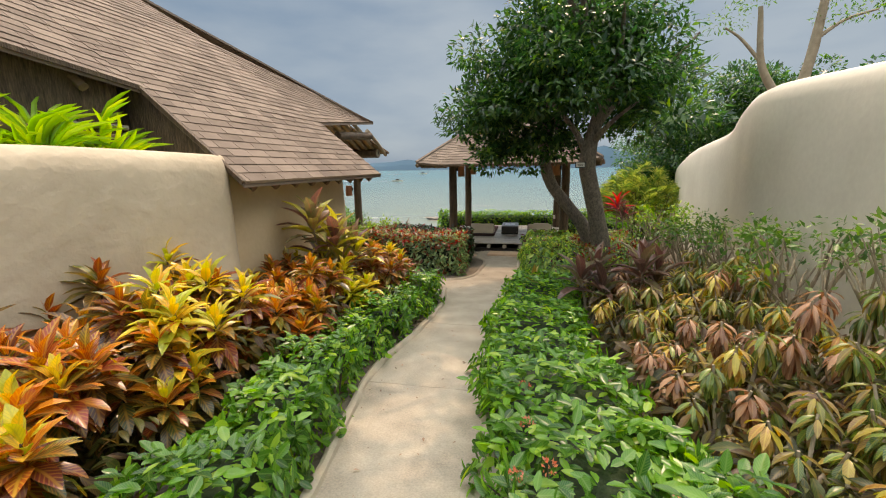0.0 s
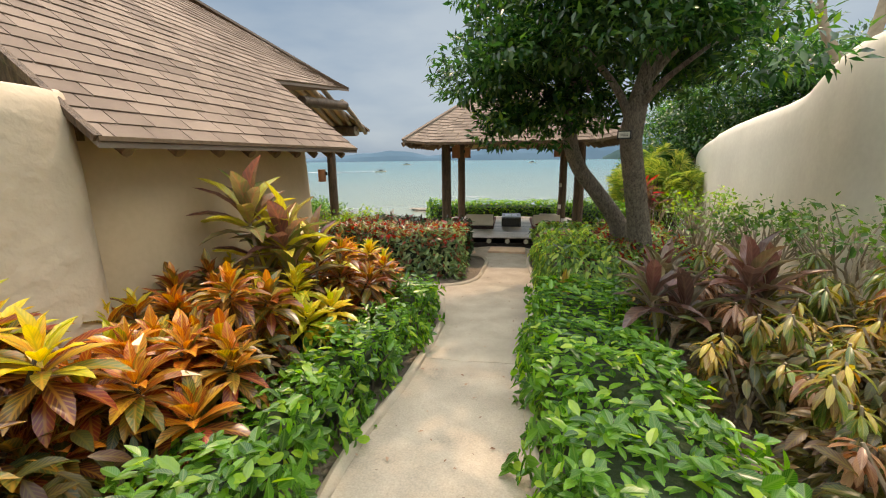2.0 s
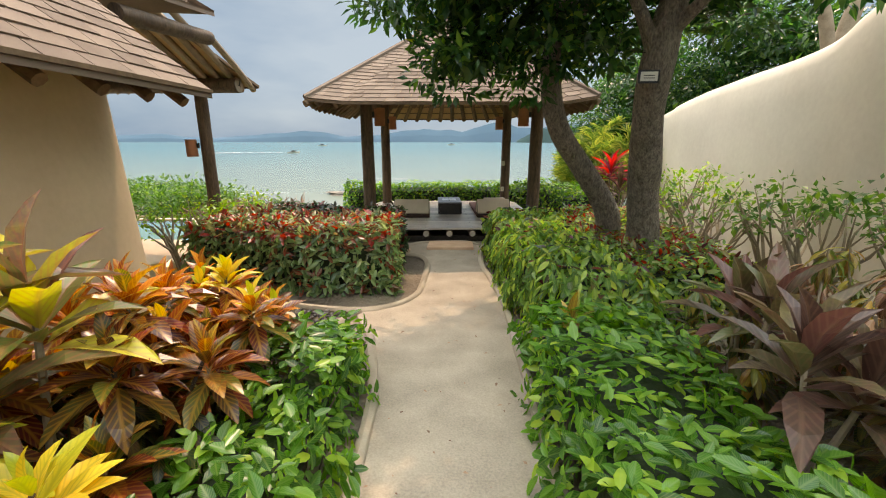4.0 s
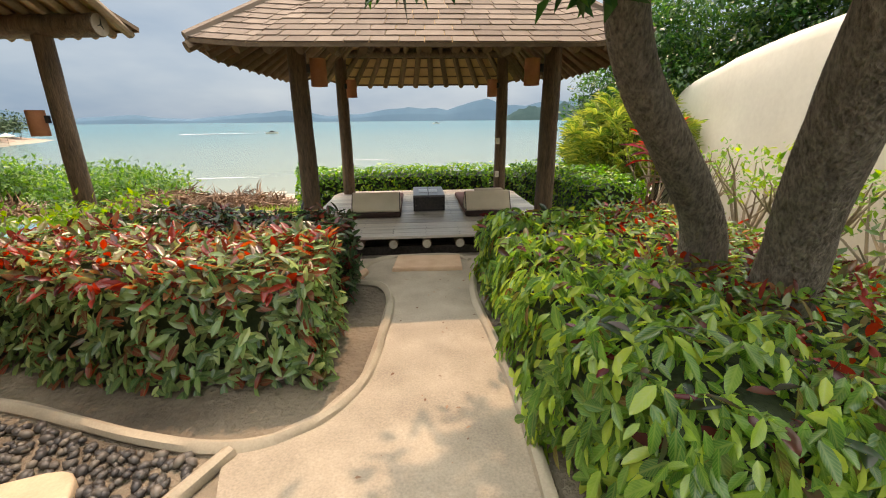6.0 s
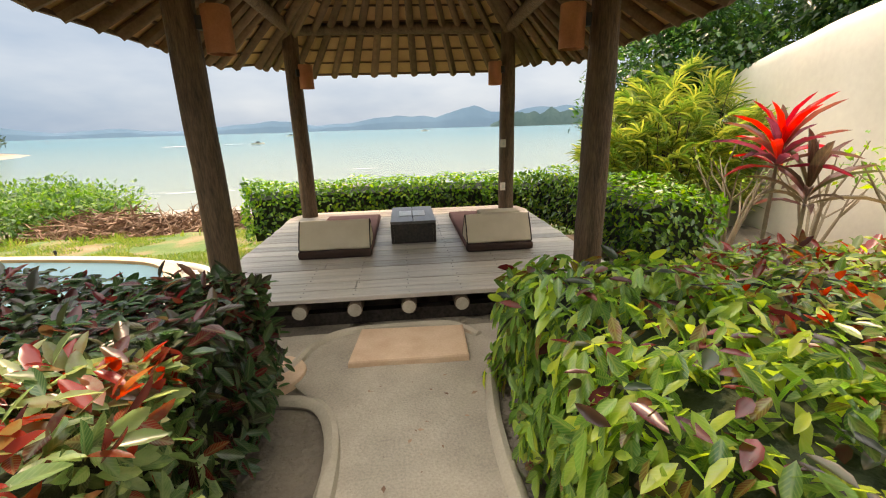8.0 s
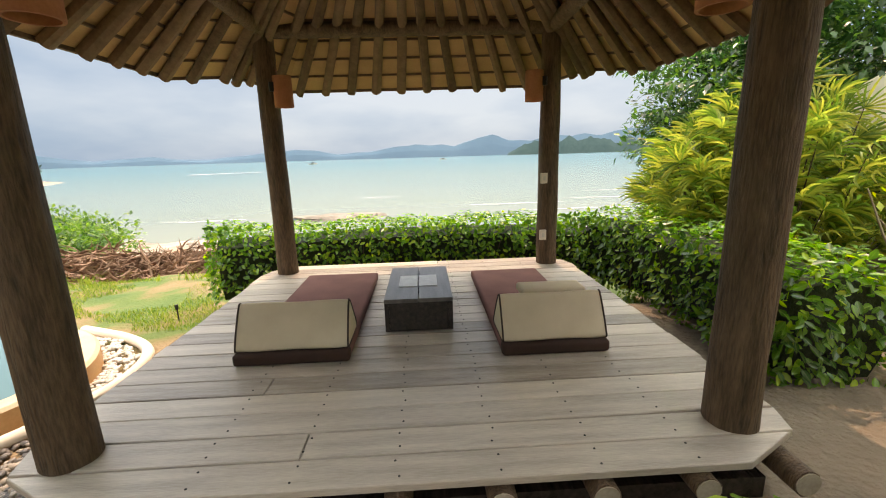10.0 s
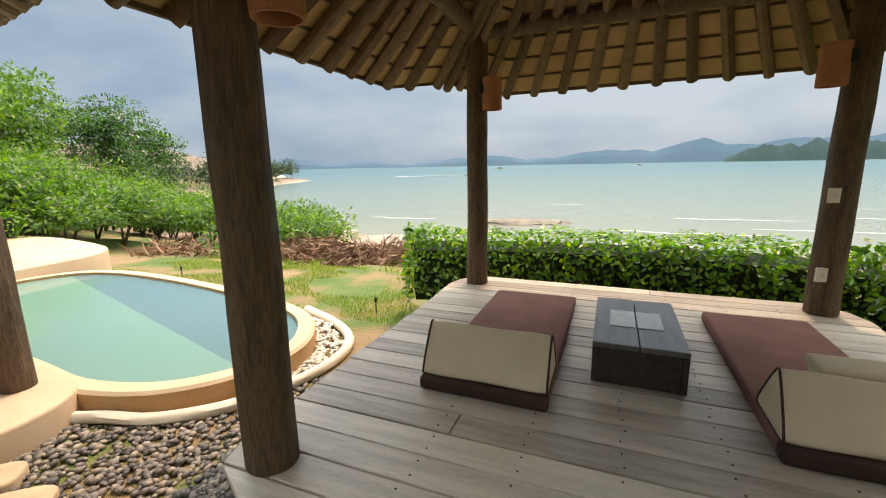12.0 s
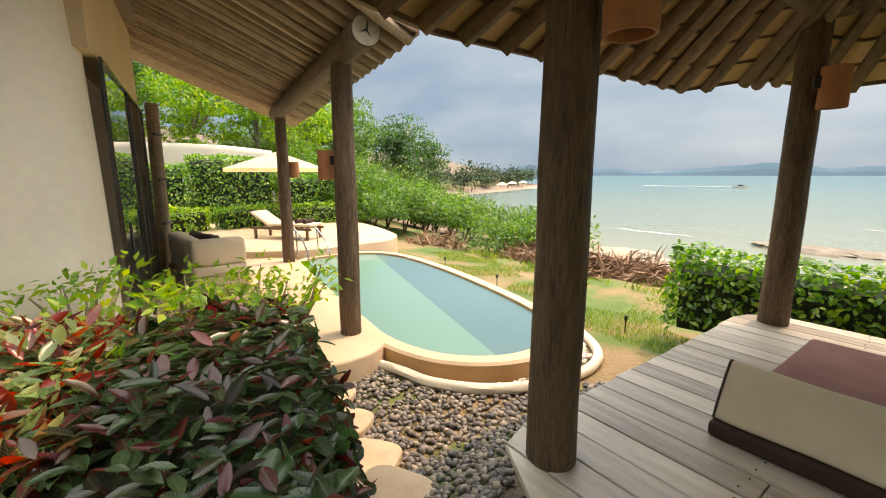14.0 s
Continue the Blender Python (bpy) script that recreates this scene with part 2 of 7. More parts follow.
M["maroonyoung"] = mat("maroon_young_leaf", (0.03, 0.012, 0.012), (0.20, 0.03, 0.03), island=0.85, mid=((0.02, 0.05, 0.018), (0.07, 0.016, 0.016), (0.12, 0.02, 0.02), (0.03, 0.07, 0.025)), **GLOSSY)
M["crotonyoung"] = mat("young_croton_leaf", (0.20, 0.30, 0.025), (0.78, 0.58, 0.05), island=0.8, mid=((0.55, 0.50, 0.04), (0.72, 0.40, 0.03), (0.34, 0.40, 0.03), (0.76, 0.54, 0.05)), vein=(0.16, 0.20, 0.02), vein_share=0.35, **THICK)
M["crotonorange"] = mat("orange_croton_leaf", (0.30, 0.035, 0.012), (0.74, 0.40, 0.035), island=0.8, mid=((0.44, 0.09, 0.012), (0.60, 0.20, 0.018), (0.26, 0.03, 0.012), (0.12, 0.15, 0.02), (0.52, 0.13, 0.014), (0.16, 0.02, 0.010)), vein=(0.75, 0.50, 0.05), vein_share=0.45, **THICK)
M["crotonred"] = mat("dark_red_croton_leaf", (0.035, 0.012, 0.010), (0.42, 0.07, 0.016), island=0.8, mid=((0.12, 0.016, 0.012), (0.06, 0.085, 0.018), (0.26, 0.03, 0.014), (0.08, 0.016, 0.012), (0.13, 0.16, 0.025)), vein=(0.62, 0.30, 0.04), vein_share=0.4, **THICK)
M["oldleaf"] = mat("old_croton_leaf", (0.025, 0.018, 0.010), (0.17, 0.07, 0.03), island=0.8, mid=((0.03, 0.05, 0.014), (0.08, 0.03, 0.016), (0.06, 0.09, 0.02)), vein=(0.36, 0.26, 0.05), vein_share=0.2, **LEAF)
M["drycroton"] = mat("drooping_croton_leaf", (0.09, 0.13, 0.02), (0.62, 0.43, 0.08), island=0.8, mid=((0.26, 0.25, 0.035), (0.30, 0.11, 0.03), (0.46, 0.36, 0.05), (0.13, 0.18, 0.025), (0.40, 0.19, 0.05)), vein=(0.66, 0.52, 0.10), vein_share=0.35, **THICK)
M["browncroton"] = mat("withered_croton_leaf", (0.10, 0.04, 0.02), (0.50, 0.27, 0.15), island=0.8, mid=((0.24, 0.10, 0.045), (0.15, 0.06, 0.028), (0.36, 0.18, 0.09)), vein=(0.60, 0.40, 0.22), vein_share=0.25, **THICK)
M["greencroton"] = mat("dull_green_croton_leaf", (0.035, 0.07, 0.018), (0.40, 0.32, 0.05), island=0.8, mid=((0.06, 0.12, 0.022), (0.12, 0.19, 0.03), (0.20, 0.10, 0.035)), vein=(0.50, 0.42, 0.08), vein_share=0.35, **THICK)
M["flower"] = mat("salmon_flower", (0.50, 0.13, 0.07), (0.74, 0.32, 0.20), island=0.7, **LEAF)
M["maroonhedge"] = mat("dark_maroon_and_green_leaf", (0.010, 0.028, 0.010), (0.11, 0.015, 0.016), island=0.85, mid=((0.02, 0.055, 0.018), (0.04, 0.09, 0.03), (0.022, 0.010, 0.009), (0.055, 0.115, 0.04), (0.045, 0.010, 0.011)), vein=(0.20, 0.26, 0.12), vein_share=0.2, **GLOSSY)
M["cordy"] = mat("cordyline_leaf", (0.10, 0.045, 0.04), (0.66, 0.58, 0.06), island=0.75, mid=((0.17, 0.08, 0.065), (0.14, 0.19, 0.045), (0.22, 0.13, 0.09), (0.42, 0.42, 0.055), (0.60, 0.54, 0.06)), vein=(0.42, 0.16, 0.10), vein_share=0.4, **THICK)
M["redcordy"] = mat("red_cordyline_leaf", (0.12, 0.025, 0.04), (0.62, 0.07, 0.05), island=0.75, mid=((0.16, 0.05, 0.07), (0.48, 0.04, 0.04), (0.13, 0.08, 0.055), (0.58, 0.06, 0.06)), **LEAF)
M["purplecordy"] = mat("purple_cordyline_leaf", (0.05, 0.03, 0.024), (0.28, 0.24, 0.09), island=0.75, mid=((0.10, 0.05, 0.04), (0.11, 0.13, 0.045), (0.17, 0.065, 0.055), (0.08, 0.05, 0.035)), vein=(0.34, 0.20, 0.13), vein_share=0.25, **THICK)
M["tree"] = mat("glossy_tree_leaf", (0.012, 0.040, 0.012), (0.10, 0.19, 0.035), island=0.8, mid=((0.022, 0.068, 0.018), (0.04, 0.105, 0.024)), **GLOSSY)
M["palm"] = mat("palm_leaf", (0.05, 0.11, 0.02), (0.46, 0.44, 0.10), island=0.7, mid=((0.12, 0.20, 0.04), (0.27, 0.31, 0.07)), **LEAF)
M["palmgreen"] = mat("bright_palm_leaf", (0.12, 0.26, 0.025), (0.52, 0.58, 0.06), island=0.7, mid=((0.22, 0.38, 0.035), (0.36, 0.48, 0.045)), **LEAF)
M["jungle"] = mat("woodland_leaf", (0.025, 0.075, 0.015), (0.17, 0.27, 0.04), island=0.75, mid=((0.05, 0.12, 0.02), (0.09, 0.18, 0.03)), **LEAF)
M["farwood"] = mat("far_woodland", (0.035, 0.065, 0.035), (0.10, 0.15, 0.07), 0.9, 0.4, 0.8, 3, island=0.4, bump_dist=0.5)
M["grass"] = mat("grass_blade", (0.06, 0.12, 0.02), (0.30, 0.30, 0.08), island=0.8, mid=((0.11, 0.20, 0.03), (0.20, 0.24, 0.05)), **LEAF)
# distance haze is put into the base colours of hills and island
M["hills"] = mat("haze_tinted_hills", (0.20, 0.285, 0.36), (0.24, 0.33, 0.40), 1.0, 0.002, 0, 0.01, spec=0.0)
M["island"] = mat("haze_tinted_island", (0.09, 0.14, 0.13), (0.135, 0.185, 0.165), 1.0, 0.02, 0, 0.1, spec=0.0)


def ground_material():
    """Soil and sand by the garden, grass on the lawn, pale sand and stones towards the water."""
    m = bpy.data.materials.new("ground_cover")
    m.use_nodes = True
    n, l = m.node_tree.nodes, m.node_tree.links
    b = n["Principled BSDF"]
    b.inputs["Roughness"].default_value = 0.95
    geo = n.new("ShaderNodeNewGeometry")
    sep = n.new("ShaderNodeSeparateXYZ")
    l.new(geo.outputs["Position"], sep.inputs[0])
    noi = n.new("ShaderNodeTexNoise")
    noi.inputs["Scale"].default_value, noi.inputs["Detail"].default_value = 0.9, 8
    l.new(geo.outputs["Position"], noi.inputs["Vector"])

    def ramp(stops):
        r = n.new("ShaderNodeValToRGB")
        e = r.color_ramp.elements
        e[0].position, e[0].color = stops[0][0], (*stops[0][1], 1)
        e[1].position, e[1].color = stops[-1][0], (*stops[-1][1], 1)
        for p, c in stops[1:-1]:
            k = e.new(p)
            k.color = (*c, 1)
        l.new(noi.outputs["Fac"], r.inputs["Fac"])
        return r.outputs["Color"]

    def blend(lo, hi, a, c):
        mr = n.new("ShaderNodeMapRange")
        mr.inputs["From Min"].default_value, mr.inputs["From Max"].default_value = lo, hi
        ad = n.new("ShaderNodeMath")
        ad.operation = "MULTIPLY_ADD"
        ad.inputs[1].default_value = 0.5
        l.new(noi.outputs["Fac"], ad.inputs[0])
        l.new(sep.outputs["Z"], ad.inputs[2])
        l.new(ad.outputs[0], mr.inputs["Value"])
        mx = n.new("ShaderNodeMix")
        mx.data_type = "RGBA"
        l.new(mr.outputs[0], mx.inputs["Factor"])
        l.new(a, mx.inputs["A"])
        l.new(c, mx.inputs["B"])
        return mx.outputs["Result"]

    shore = ramp([(0.3, (0.17, 0.145, 0.11)), (0.5, (0.33, 0.28, 0.21)), (0.7, (0.44, 0.38, 0.29))])
    stones = ramp([(0.3, (0.15, 0.12, 0.09)), (0.48, (0.30, 0.20, 0.14)), (0.6, (0.42, 0.32, 0.24)), (0.75, (0.16, 0.15, 0.11))])
    lawn = ramp([(0.3, (0.06, 0.12, 0.025)), (0.44, (0.10, 0.15, 0.035)), (0.52, (0.20, 0.155, 0.065)), (0.66, (0.27, 0.185, 0.10))])
    soil = ramp([(0.3, (0.075, 0.058, 0.04)), (0.5, (0.16, 0.125, 0.088)), (0.68, (0.27, 0.215, 0.15))])
    c = blend(-3.25, -3.0, shore, stones)
    c = blend(-2.45, -2.2, c, lawn)
    c = blend(-0.98, -0.82, c, soil)
    l.new(c, b.inputs["Base Color"])
    fine = n.new("ShaderNodeTexNoise")
    fine.inputs["Scale"].default_value, fine.inputs["Detail"].default_value = 18, 8
    l.new(geo.outputs["Position"], fine.inputs["Vector"])
    bp = n.new("ShaderNodeBump")
    bp.inputs["Strength"].default_value, bp.inputs["Distance"].default_value = 0.9, 0.05
    l.new(fine.outputs["Fac"], bp.inputs["Height"])
    l.new(bp.outputs["Normal"], b.inputs["Normal"])
    return m


def water_material(name, near, far, start, end, rough, wave, wave_scale, clear=0.0):
    m = bpy.data.materials.new(name)
    m.use_nodes = True
    n, l = m.node_tree.nodes, m.node_tree.links
    b = n["Principled BSDF"]
    geo = n.new("ShaderNodeNewGeometry")
    sep = n.new("ShaderNodeSeparateXYZ")
    l.new(geo.outputs["Position"], sep.inputs[0])
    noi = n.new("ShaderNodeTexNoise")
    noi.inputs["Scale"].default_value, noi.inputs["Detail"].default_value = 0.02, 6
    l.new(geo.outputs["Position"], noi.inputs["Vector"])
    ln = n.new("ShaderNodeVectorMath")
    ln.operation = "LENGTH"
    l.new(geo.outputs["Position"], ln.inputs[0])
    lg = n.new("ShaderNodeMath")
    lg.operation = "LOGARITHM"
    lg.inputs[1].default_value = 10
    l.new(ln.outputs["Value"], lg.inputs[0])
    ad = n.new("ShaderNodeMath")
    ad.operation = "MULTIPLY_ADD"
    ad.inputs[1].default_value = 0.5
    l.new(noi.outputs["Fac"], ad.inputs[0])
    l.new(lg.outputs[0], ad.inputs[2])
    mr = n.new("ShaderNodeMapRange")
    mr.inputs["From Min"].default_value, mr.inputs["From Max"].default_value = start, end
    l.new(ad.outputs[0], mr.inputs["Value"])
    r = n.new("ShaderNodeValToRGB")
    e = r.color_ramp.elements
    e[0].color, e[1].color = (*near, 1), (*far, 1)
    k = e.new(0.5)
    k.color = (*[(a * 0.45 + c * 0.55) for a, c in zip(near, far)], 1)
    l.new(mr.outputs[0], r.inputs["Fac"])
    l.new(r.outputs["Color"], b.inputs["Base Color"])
    b.inputs["Roughness"].default_value, b.inputs["IOR"].default_value = rough, 1.33
    b.inputs["Transmission Weight"].default_value = clear
    b.inputs["Specular IOR Level"].default_value = 0.5 if name != "sea_water" else 0.3
    wv = n.new("ShaderNodeTexNoise")
    wv.inputs["Scale"].default_value, wv.inputs["Detail"].default_value = wave_scale, 5
    mp = n.new("ShaderNodeMapping")
    mp.inputs["Scale"].default_value = (0.35, 1, 1)
    l.new(geo.outputs["Position"], mp.inputs["Vector"])
    l.new(mp.outputs["Vector"], wv.inputs["Vector"])
    bp = n.new("ShaderNodeBump")
    bp.inputs["Strength"].default_value, bp.inputs["Distance"].default_value = wave, 0.1
    l.new(wv.outputs["Fac"], bp.inputs["Height"])
    l.new(bp.outputs["Normal"], b.inputs["Normal"])
    return m


M["ground"] = ground_material()
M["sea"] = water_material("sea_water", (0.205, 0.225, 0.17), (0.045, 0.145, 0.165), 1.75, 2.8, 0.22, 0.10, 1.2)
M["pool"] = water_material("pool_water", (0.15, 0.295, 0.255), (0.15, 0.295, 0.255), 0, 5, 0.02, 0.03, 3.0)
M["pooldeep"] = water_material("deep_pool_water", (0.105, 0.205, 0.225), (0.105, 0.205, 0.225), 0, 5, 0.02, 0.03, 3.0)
glass = bpy.data.materials.new("window_glass")
glass.use_nodes = True
gb = glass.node_tree.nodes["Principled BSDF"]
gb.inputs["Base Color"].default_value = (0.05, 0.06, 0.055, 1)
gb.inputs["Roughness"].default_value, gb.inputs["Specular IOR Level"].default_value = 0.02, 1.0
M["glass"] = glass


# ---- building helpers ----
def part(name, bm, material, parent=None, label=""):
    """Links a bmesh as one mesh object, under a thing or a part."""
    me = bpy.data.meshes.new(name)
    bm.to_mesh(me)
    bm.free()
    me.materials.append(material)
    ob = new(name, me)
    ob.parent = parent
    return tagged(ob, label)


def piece(name, me, parent, m):
    """One more object on a shared mesh."""
    ob = new(name, me)
    ob.parent = parent
    ob.matrix_local = m
    return ob


def thing(name, at, label, category, group="", kind="", turn=0.0):
    ob = new(name)
    ob.matrix_world = pose(*at, 0, 0, turn)
    return tagged(ob, label, category, group, kind)


def smooth(ob, angle=0.7):
    me = ob.data
    me.shade_smooth()
    me.set_sharp_from_angle(angle=angle)
    return ob


def box(sx, sy, sz, at=(0, 0, 0), bevel=0.0, turn=0.0, bm=None, seg=2):
    """A bevelled box that stands on at."""
    b = bmesh.new()
    bmesh.ops.create_cube(b, size=1, matrix=pose(0, 0, sz / 2) @ Matrix.Diagonal((sx, sy, sz, 1)))
    if bevel:
        bmesh.ops.bevel(b, geom=b.edges[:], offset=bevel, segments=seg, profile=0.6, affect="EDGES")
    bmesh.ops.transform(b, matrix=pose(*at, 0, 0, turn), verts=b.verts)
    return join(bm, b)


def join(bm, b):
    if bm is None:
        return b
    me = bpy.data.meshes.new("joined")
    b.to_mesh(me)
    b.free()
    bm.from_mesh(me)
    bpy.data.meshes.remove(me)
    return bm


def tube(points, radii, sides=10, bm=None, rough=0.0, cap=True):
    """A round bar along points, its radius changing on the way."""
    b = bm or bmesh.new()
    pts = [Vector(p) for p in points]
    rings = []
    side = None
    for i, p in enumerate(pts):
        d = (pts[min(i + 1, len(pts) - 1)] - pts[max(i - 1, 0)]).normalized()
        if side is None:
            side = d.orthogonal().normalized()
        side = (side - d * side.dot(d)).normalized()
        up = d.cross(side)
        r = radii[i] if hasattr(radii, "__len__") else radii
        ring = []
        for k in range(sides):
            a = 2 * math.pi * k / sides
            q = 1 + rough * noise.noise(Vector((p.x * 2 + math.cos(a) * 1.3, p.y * 2 + math.sin(a) * 1.3, p.z * 1.5)))
            ring.append(b.verts.new(p + (side * math.cos(a) + up * math.sin(a)) * r * q))
        rings.append(ring)
    for u, v in zip(rings, rings[1:]):
        for k in range(sides):
            b.faces.new((u[k], u[(k + 1) % sides], v[(k + 1) % sides], v[k]))
    if cap:
        b.faces.new(rings[0][::-1])
        b.faces.new(rings[-1])
    return b


def prism(outline, z0, z1, bm=None, bevel=0.0, seg=2):
    """A slab with a drawn outline."""
    b = bmesh.new()
    low = [b.verts.new((x, y, z0)) for x, y in outline]
    high = [b.verts.new((x, y, z1)) for x, y in outline]
    b.faces.new(low[::-1])
    top = b.faces.new(high)
    for i in range(len(outline)):
        j = (i + 1) % len(outline)
        b.faces.new((low[i], low[j], high[j], high[i]))
    bmesh.ops.recalc_face_normals(b, faces=b.faces)
    if bevel:
        bmesh.ops.bevel(b, geom=list(top.edges), offset=bevel, segments=seg, profile=0.5, affect="EDGES")
    return join(bm, b)


def raw(name, verts, faces, material, parent=None, label="", kind=""):
    me = bpy.data.meshes.new(name)
    me.from_pydata([tuple(v) for v in verts], [], [tuple(f) for f in faces])
    me.materials.append(material)
    ob = new(name, me)
    ob.parent = parent
    return tagged(ob, label, kind=kind)


def spline(points, steps=8, closed=False):
    """A smooth line through points (Catmull-Rom)."""
    p = [np.array(q, float) for q in points]
    n = len(p)
    out = []
    for i in range(n if closed else n - 1):
        a, b, c, d = (p[(i - 1) % n], p[i], p[(i + 1) % n], p[(i + 2) % n]) if closed else (p[max(i - 1, 0)], p[i], p[i + 1], p[min(i + 2, n - 1)])
        for k in range(steps):
            t = k / steps
            out.append(0.5 * (2 * b + (c - a) * t + (2 * a - 5 * b + 4 * c - d) * t * t + (3 * b - a - 3 * c + d) * t ** 3))
    if not closed:
        out.append(p[-1])
    return out


# ---- foliage helpers ----
KITE = (np.array([(0, 0, 0), (-0.5, 0.42, 0.06), (0, 0.5, -0.03), (0.5, 0.42, 0.06), (0, 1, -0.10)]), ((0, 2, 1), (0, 3, 2), (1, 2, 4), (2, 3, 4)))
OVAL = (np.array([(0, 0, 0), (-0.40, 0.24, 0.05), (0.40, 0.24, 0.05), (-0.5, 0.56, 0.04), (0.5, 0.56, 0.04), (-0.26, 0.86, -0.03), (0.26, 0.86, -0.03), (0, 1, -0.10), (0, 0.5, -0.03)]), ((0, 8, 3, 1), (0, 2, 4, 8), (8, 7, 5, 3), (8, 4, 6, 7)))
BLADE = (np.array([(0, 0, 0), (-0.42, 0.22, 0.05), (0, 0.25, -0.02), (0.42, 0.22, 0.05), (-0.5, 0.55, 0.03), (0, 0.58, -0.05), (0.5, 0.55, 0.03), (0, 1, -0.22)]),
         ((0, 2, 1), (0, 3, 2), (1, 2, 5, 4), (2, 3, 6, 5), (4, 5, 7), (5, 6, 7)))

# a long leaf that arches over, in five pairs of faces
LANCE = (np.array([(0, 0, 0), (-0.30, 0.16, 0.045), (0, 0.17, 0.015), (0.30, 0.16, 0.045), (-0.5, 0.42, 0.065), (0, 0.43, 0.02), (0.5, 0.42, 0.065), (-0.44, 0.68, 0.02), (0, 0.69, -0.035), (0.44, 0.68, 0.02), (-0.2, 0.88, -0.085), (0.2, 0.88, -0.085), (0, 0.98, -0.17)]),
         ((0, 2, 1), (0, 3, 2), (1, 2, 5, 4), (2, 3, 6, 5), (4, 5, 8, 7), (5, 6, 9, 8), (7, 8, 12, 10), (8, 9, 11, 12)))


def leaf_frames(ways, ups):
    """Right, forward and up for each leaf."""
    f = ways / np.maximum(np.linalg.norm(ways, axis=1, keepdims=True), 1e-6)
    r = np.cross(f, ups)
    r /= np.maximum(np.linalg.norm(r, axis=1, keepdims=True), 1e-6)
    return r, f, np.cross(r, f)


def leaves(name, at, ways, ups, lengths, widths, material, parent, shape=KITE, label="", kind="stuff", droop=1.0):
    """Many leaves as one mesh: each with its place, direction, upper side, length and width."""
    v, faces = shape
    r, f, u = leaf_frames(ways, ups)
    n, k = len(at), len(v)
    L, W = lengths[:, None, None], widths[:, None, None]
    P = at[:, None, :] + v[None, :, 0:1] * W * r[:, None, :] + v[None, :, 1:2] * L * f[:, None, :] + v[None, :, 2:3] * L * droop * u[:, None, :]
    base = (np.arange(n) * k)[:, None]
    me = bpy.data.meshes.new(name)
    loops = np.concatenate([(base + np.array(q)[None, :]) for q in faces], axis=1)
    sizes = np.array([len(q) for q in faces])
    me.vertices.add(n * k)
    me.vertices.foreach_set("co", P.reshape(-1).astype(np.float32))
    me.loops.add(loops.size)
    me.loops.foreach_set("vertex_index", loops.reshape(-1).astype(np.int32))
    me.polygons.add(n * len(faces))
    starts = np.concatenate([[0], np.cumsum(np.tile(sizes, n))[:-1]])
    me.polygons.foreach_set("loop_start", starts.astype(np.int32))
    me.update(calc_edges=True)
    flat = v[[i for q in faces for i in q]]
    uv = np.stack([flat[:, 0] + 0.5, flat[:, 1]], 1)
    me.uv_layers.new(name="UVMap").data.foreach_set("uv", np.tile(uv, (n, 1)).reshape(-1).astype(np.float32))
    me.materials.append(material)
    ob = new(name, me)
    ob.parent = parent
    return tagged(ob, label, kind=kind)


LEAF_MESHES = {}


def leaf_mesh(material, shape, length, width, droop=1.0):
    key = (material.name, id(shape), round(length, 3), round(width, 3), droop)
    if key not in LEAF_MESHES:
        v, faces = shape
        me = bpy.data.meshes.new("leaf")
        me.from_pydata([(a * width, b * length, c * length * droop) for a, b, c in v], [], faces)
        flat = v[[i for q in faces for i in q]]
        me.uv_layers.new(name="UVMap").data.foreach_set("uv", np.stack([flat[:, 0] + 0.5, flat[:, 1]], 1).reshape(-1).astype(np.float32))
        me.materials.append(material)
        LEAF_MESHES[key] = me
    return LEAF_MESHES[key]


def single_leaves(at, ways, ups, lengths, material, parent, shape, length, width, droop=1.0):
    """Leaves that can be picked apart: objects on one shared mesh."""
    me = leaf_mesh(material, shape, length, width, droop)
    r, f, u = leaf_frames(ways, ups)
    for i in range(len(at)):
        s = lengths[i] / length
        m = Matrix(((*(0, 0, 0), 0),) * 4)
        for a in range(3):
            m[a][0], m[a][1], m[a][2], m[a][3] = r[i][a] * s, f[i][a] * s, u[i][a] * s, at[i][a]
        m[3][3] = 1
        piece("leaf", me, parent, m)


RNG = np.random.default_rng(7)


def unit(n):
    v = RNG.normal(size=(n, 3))
    return v / np.linalg.norm(v, axis=1, keepdims=True)


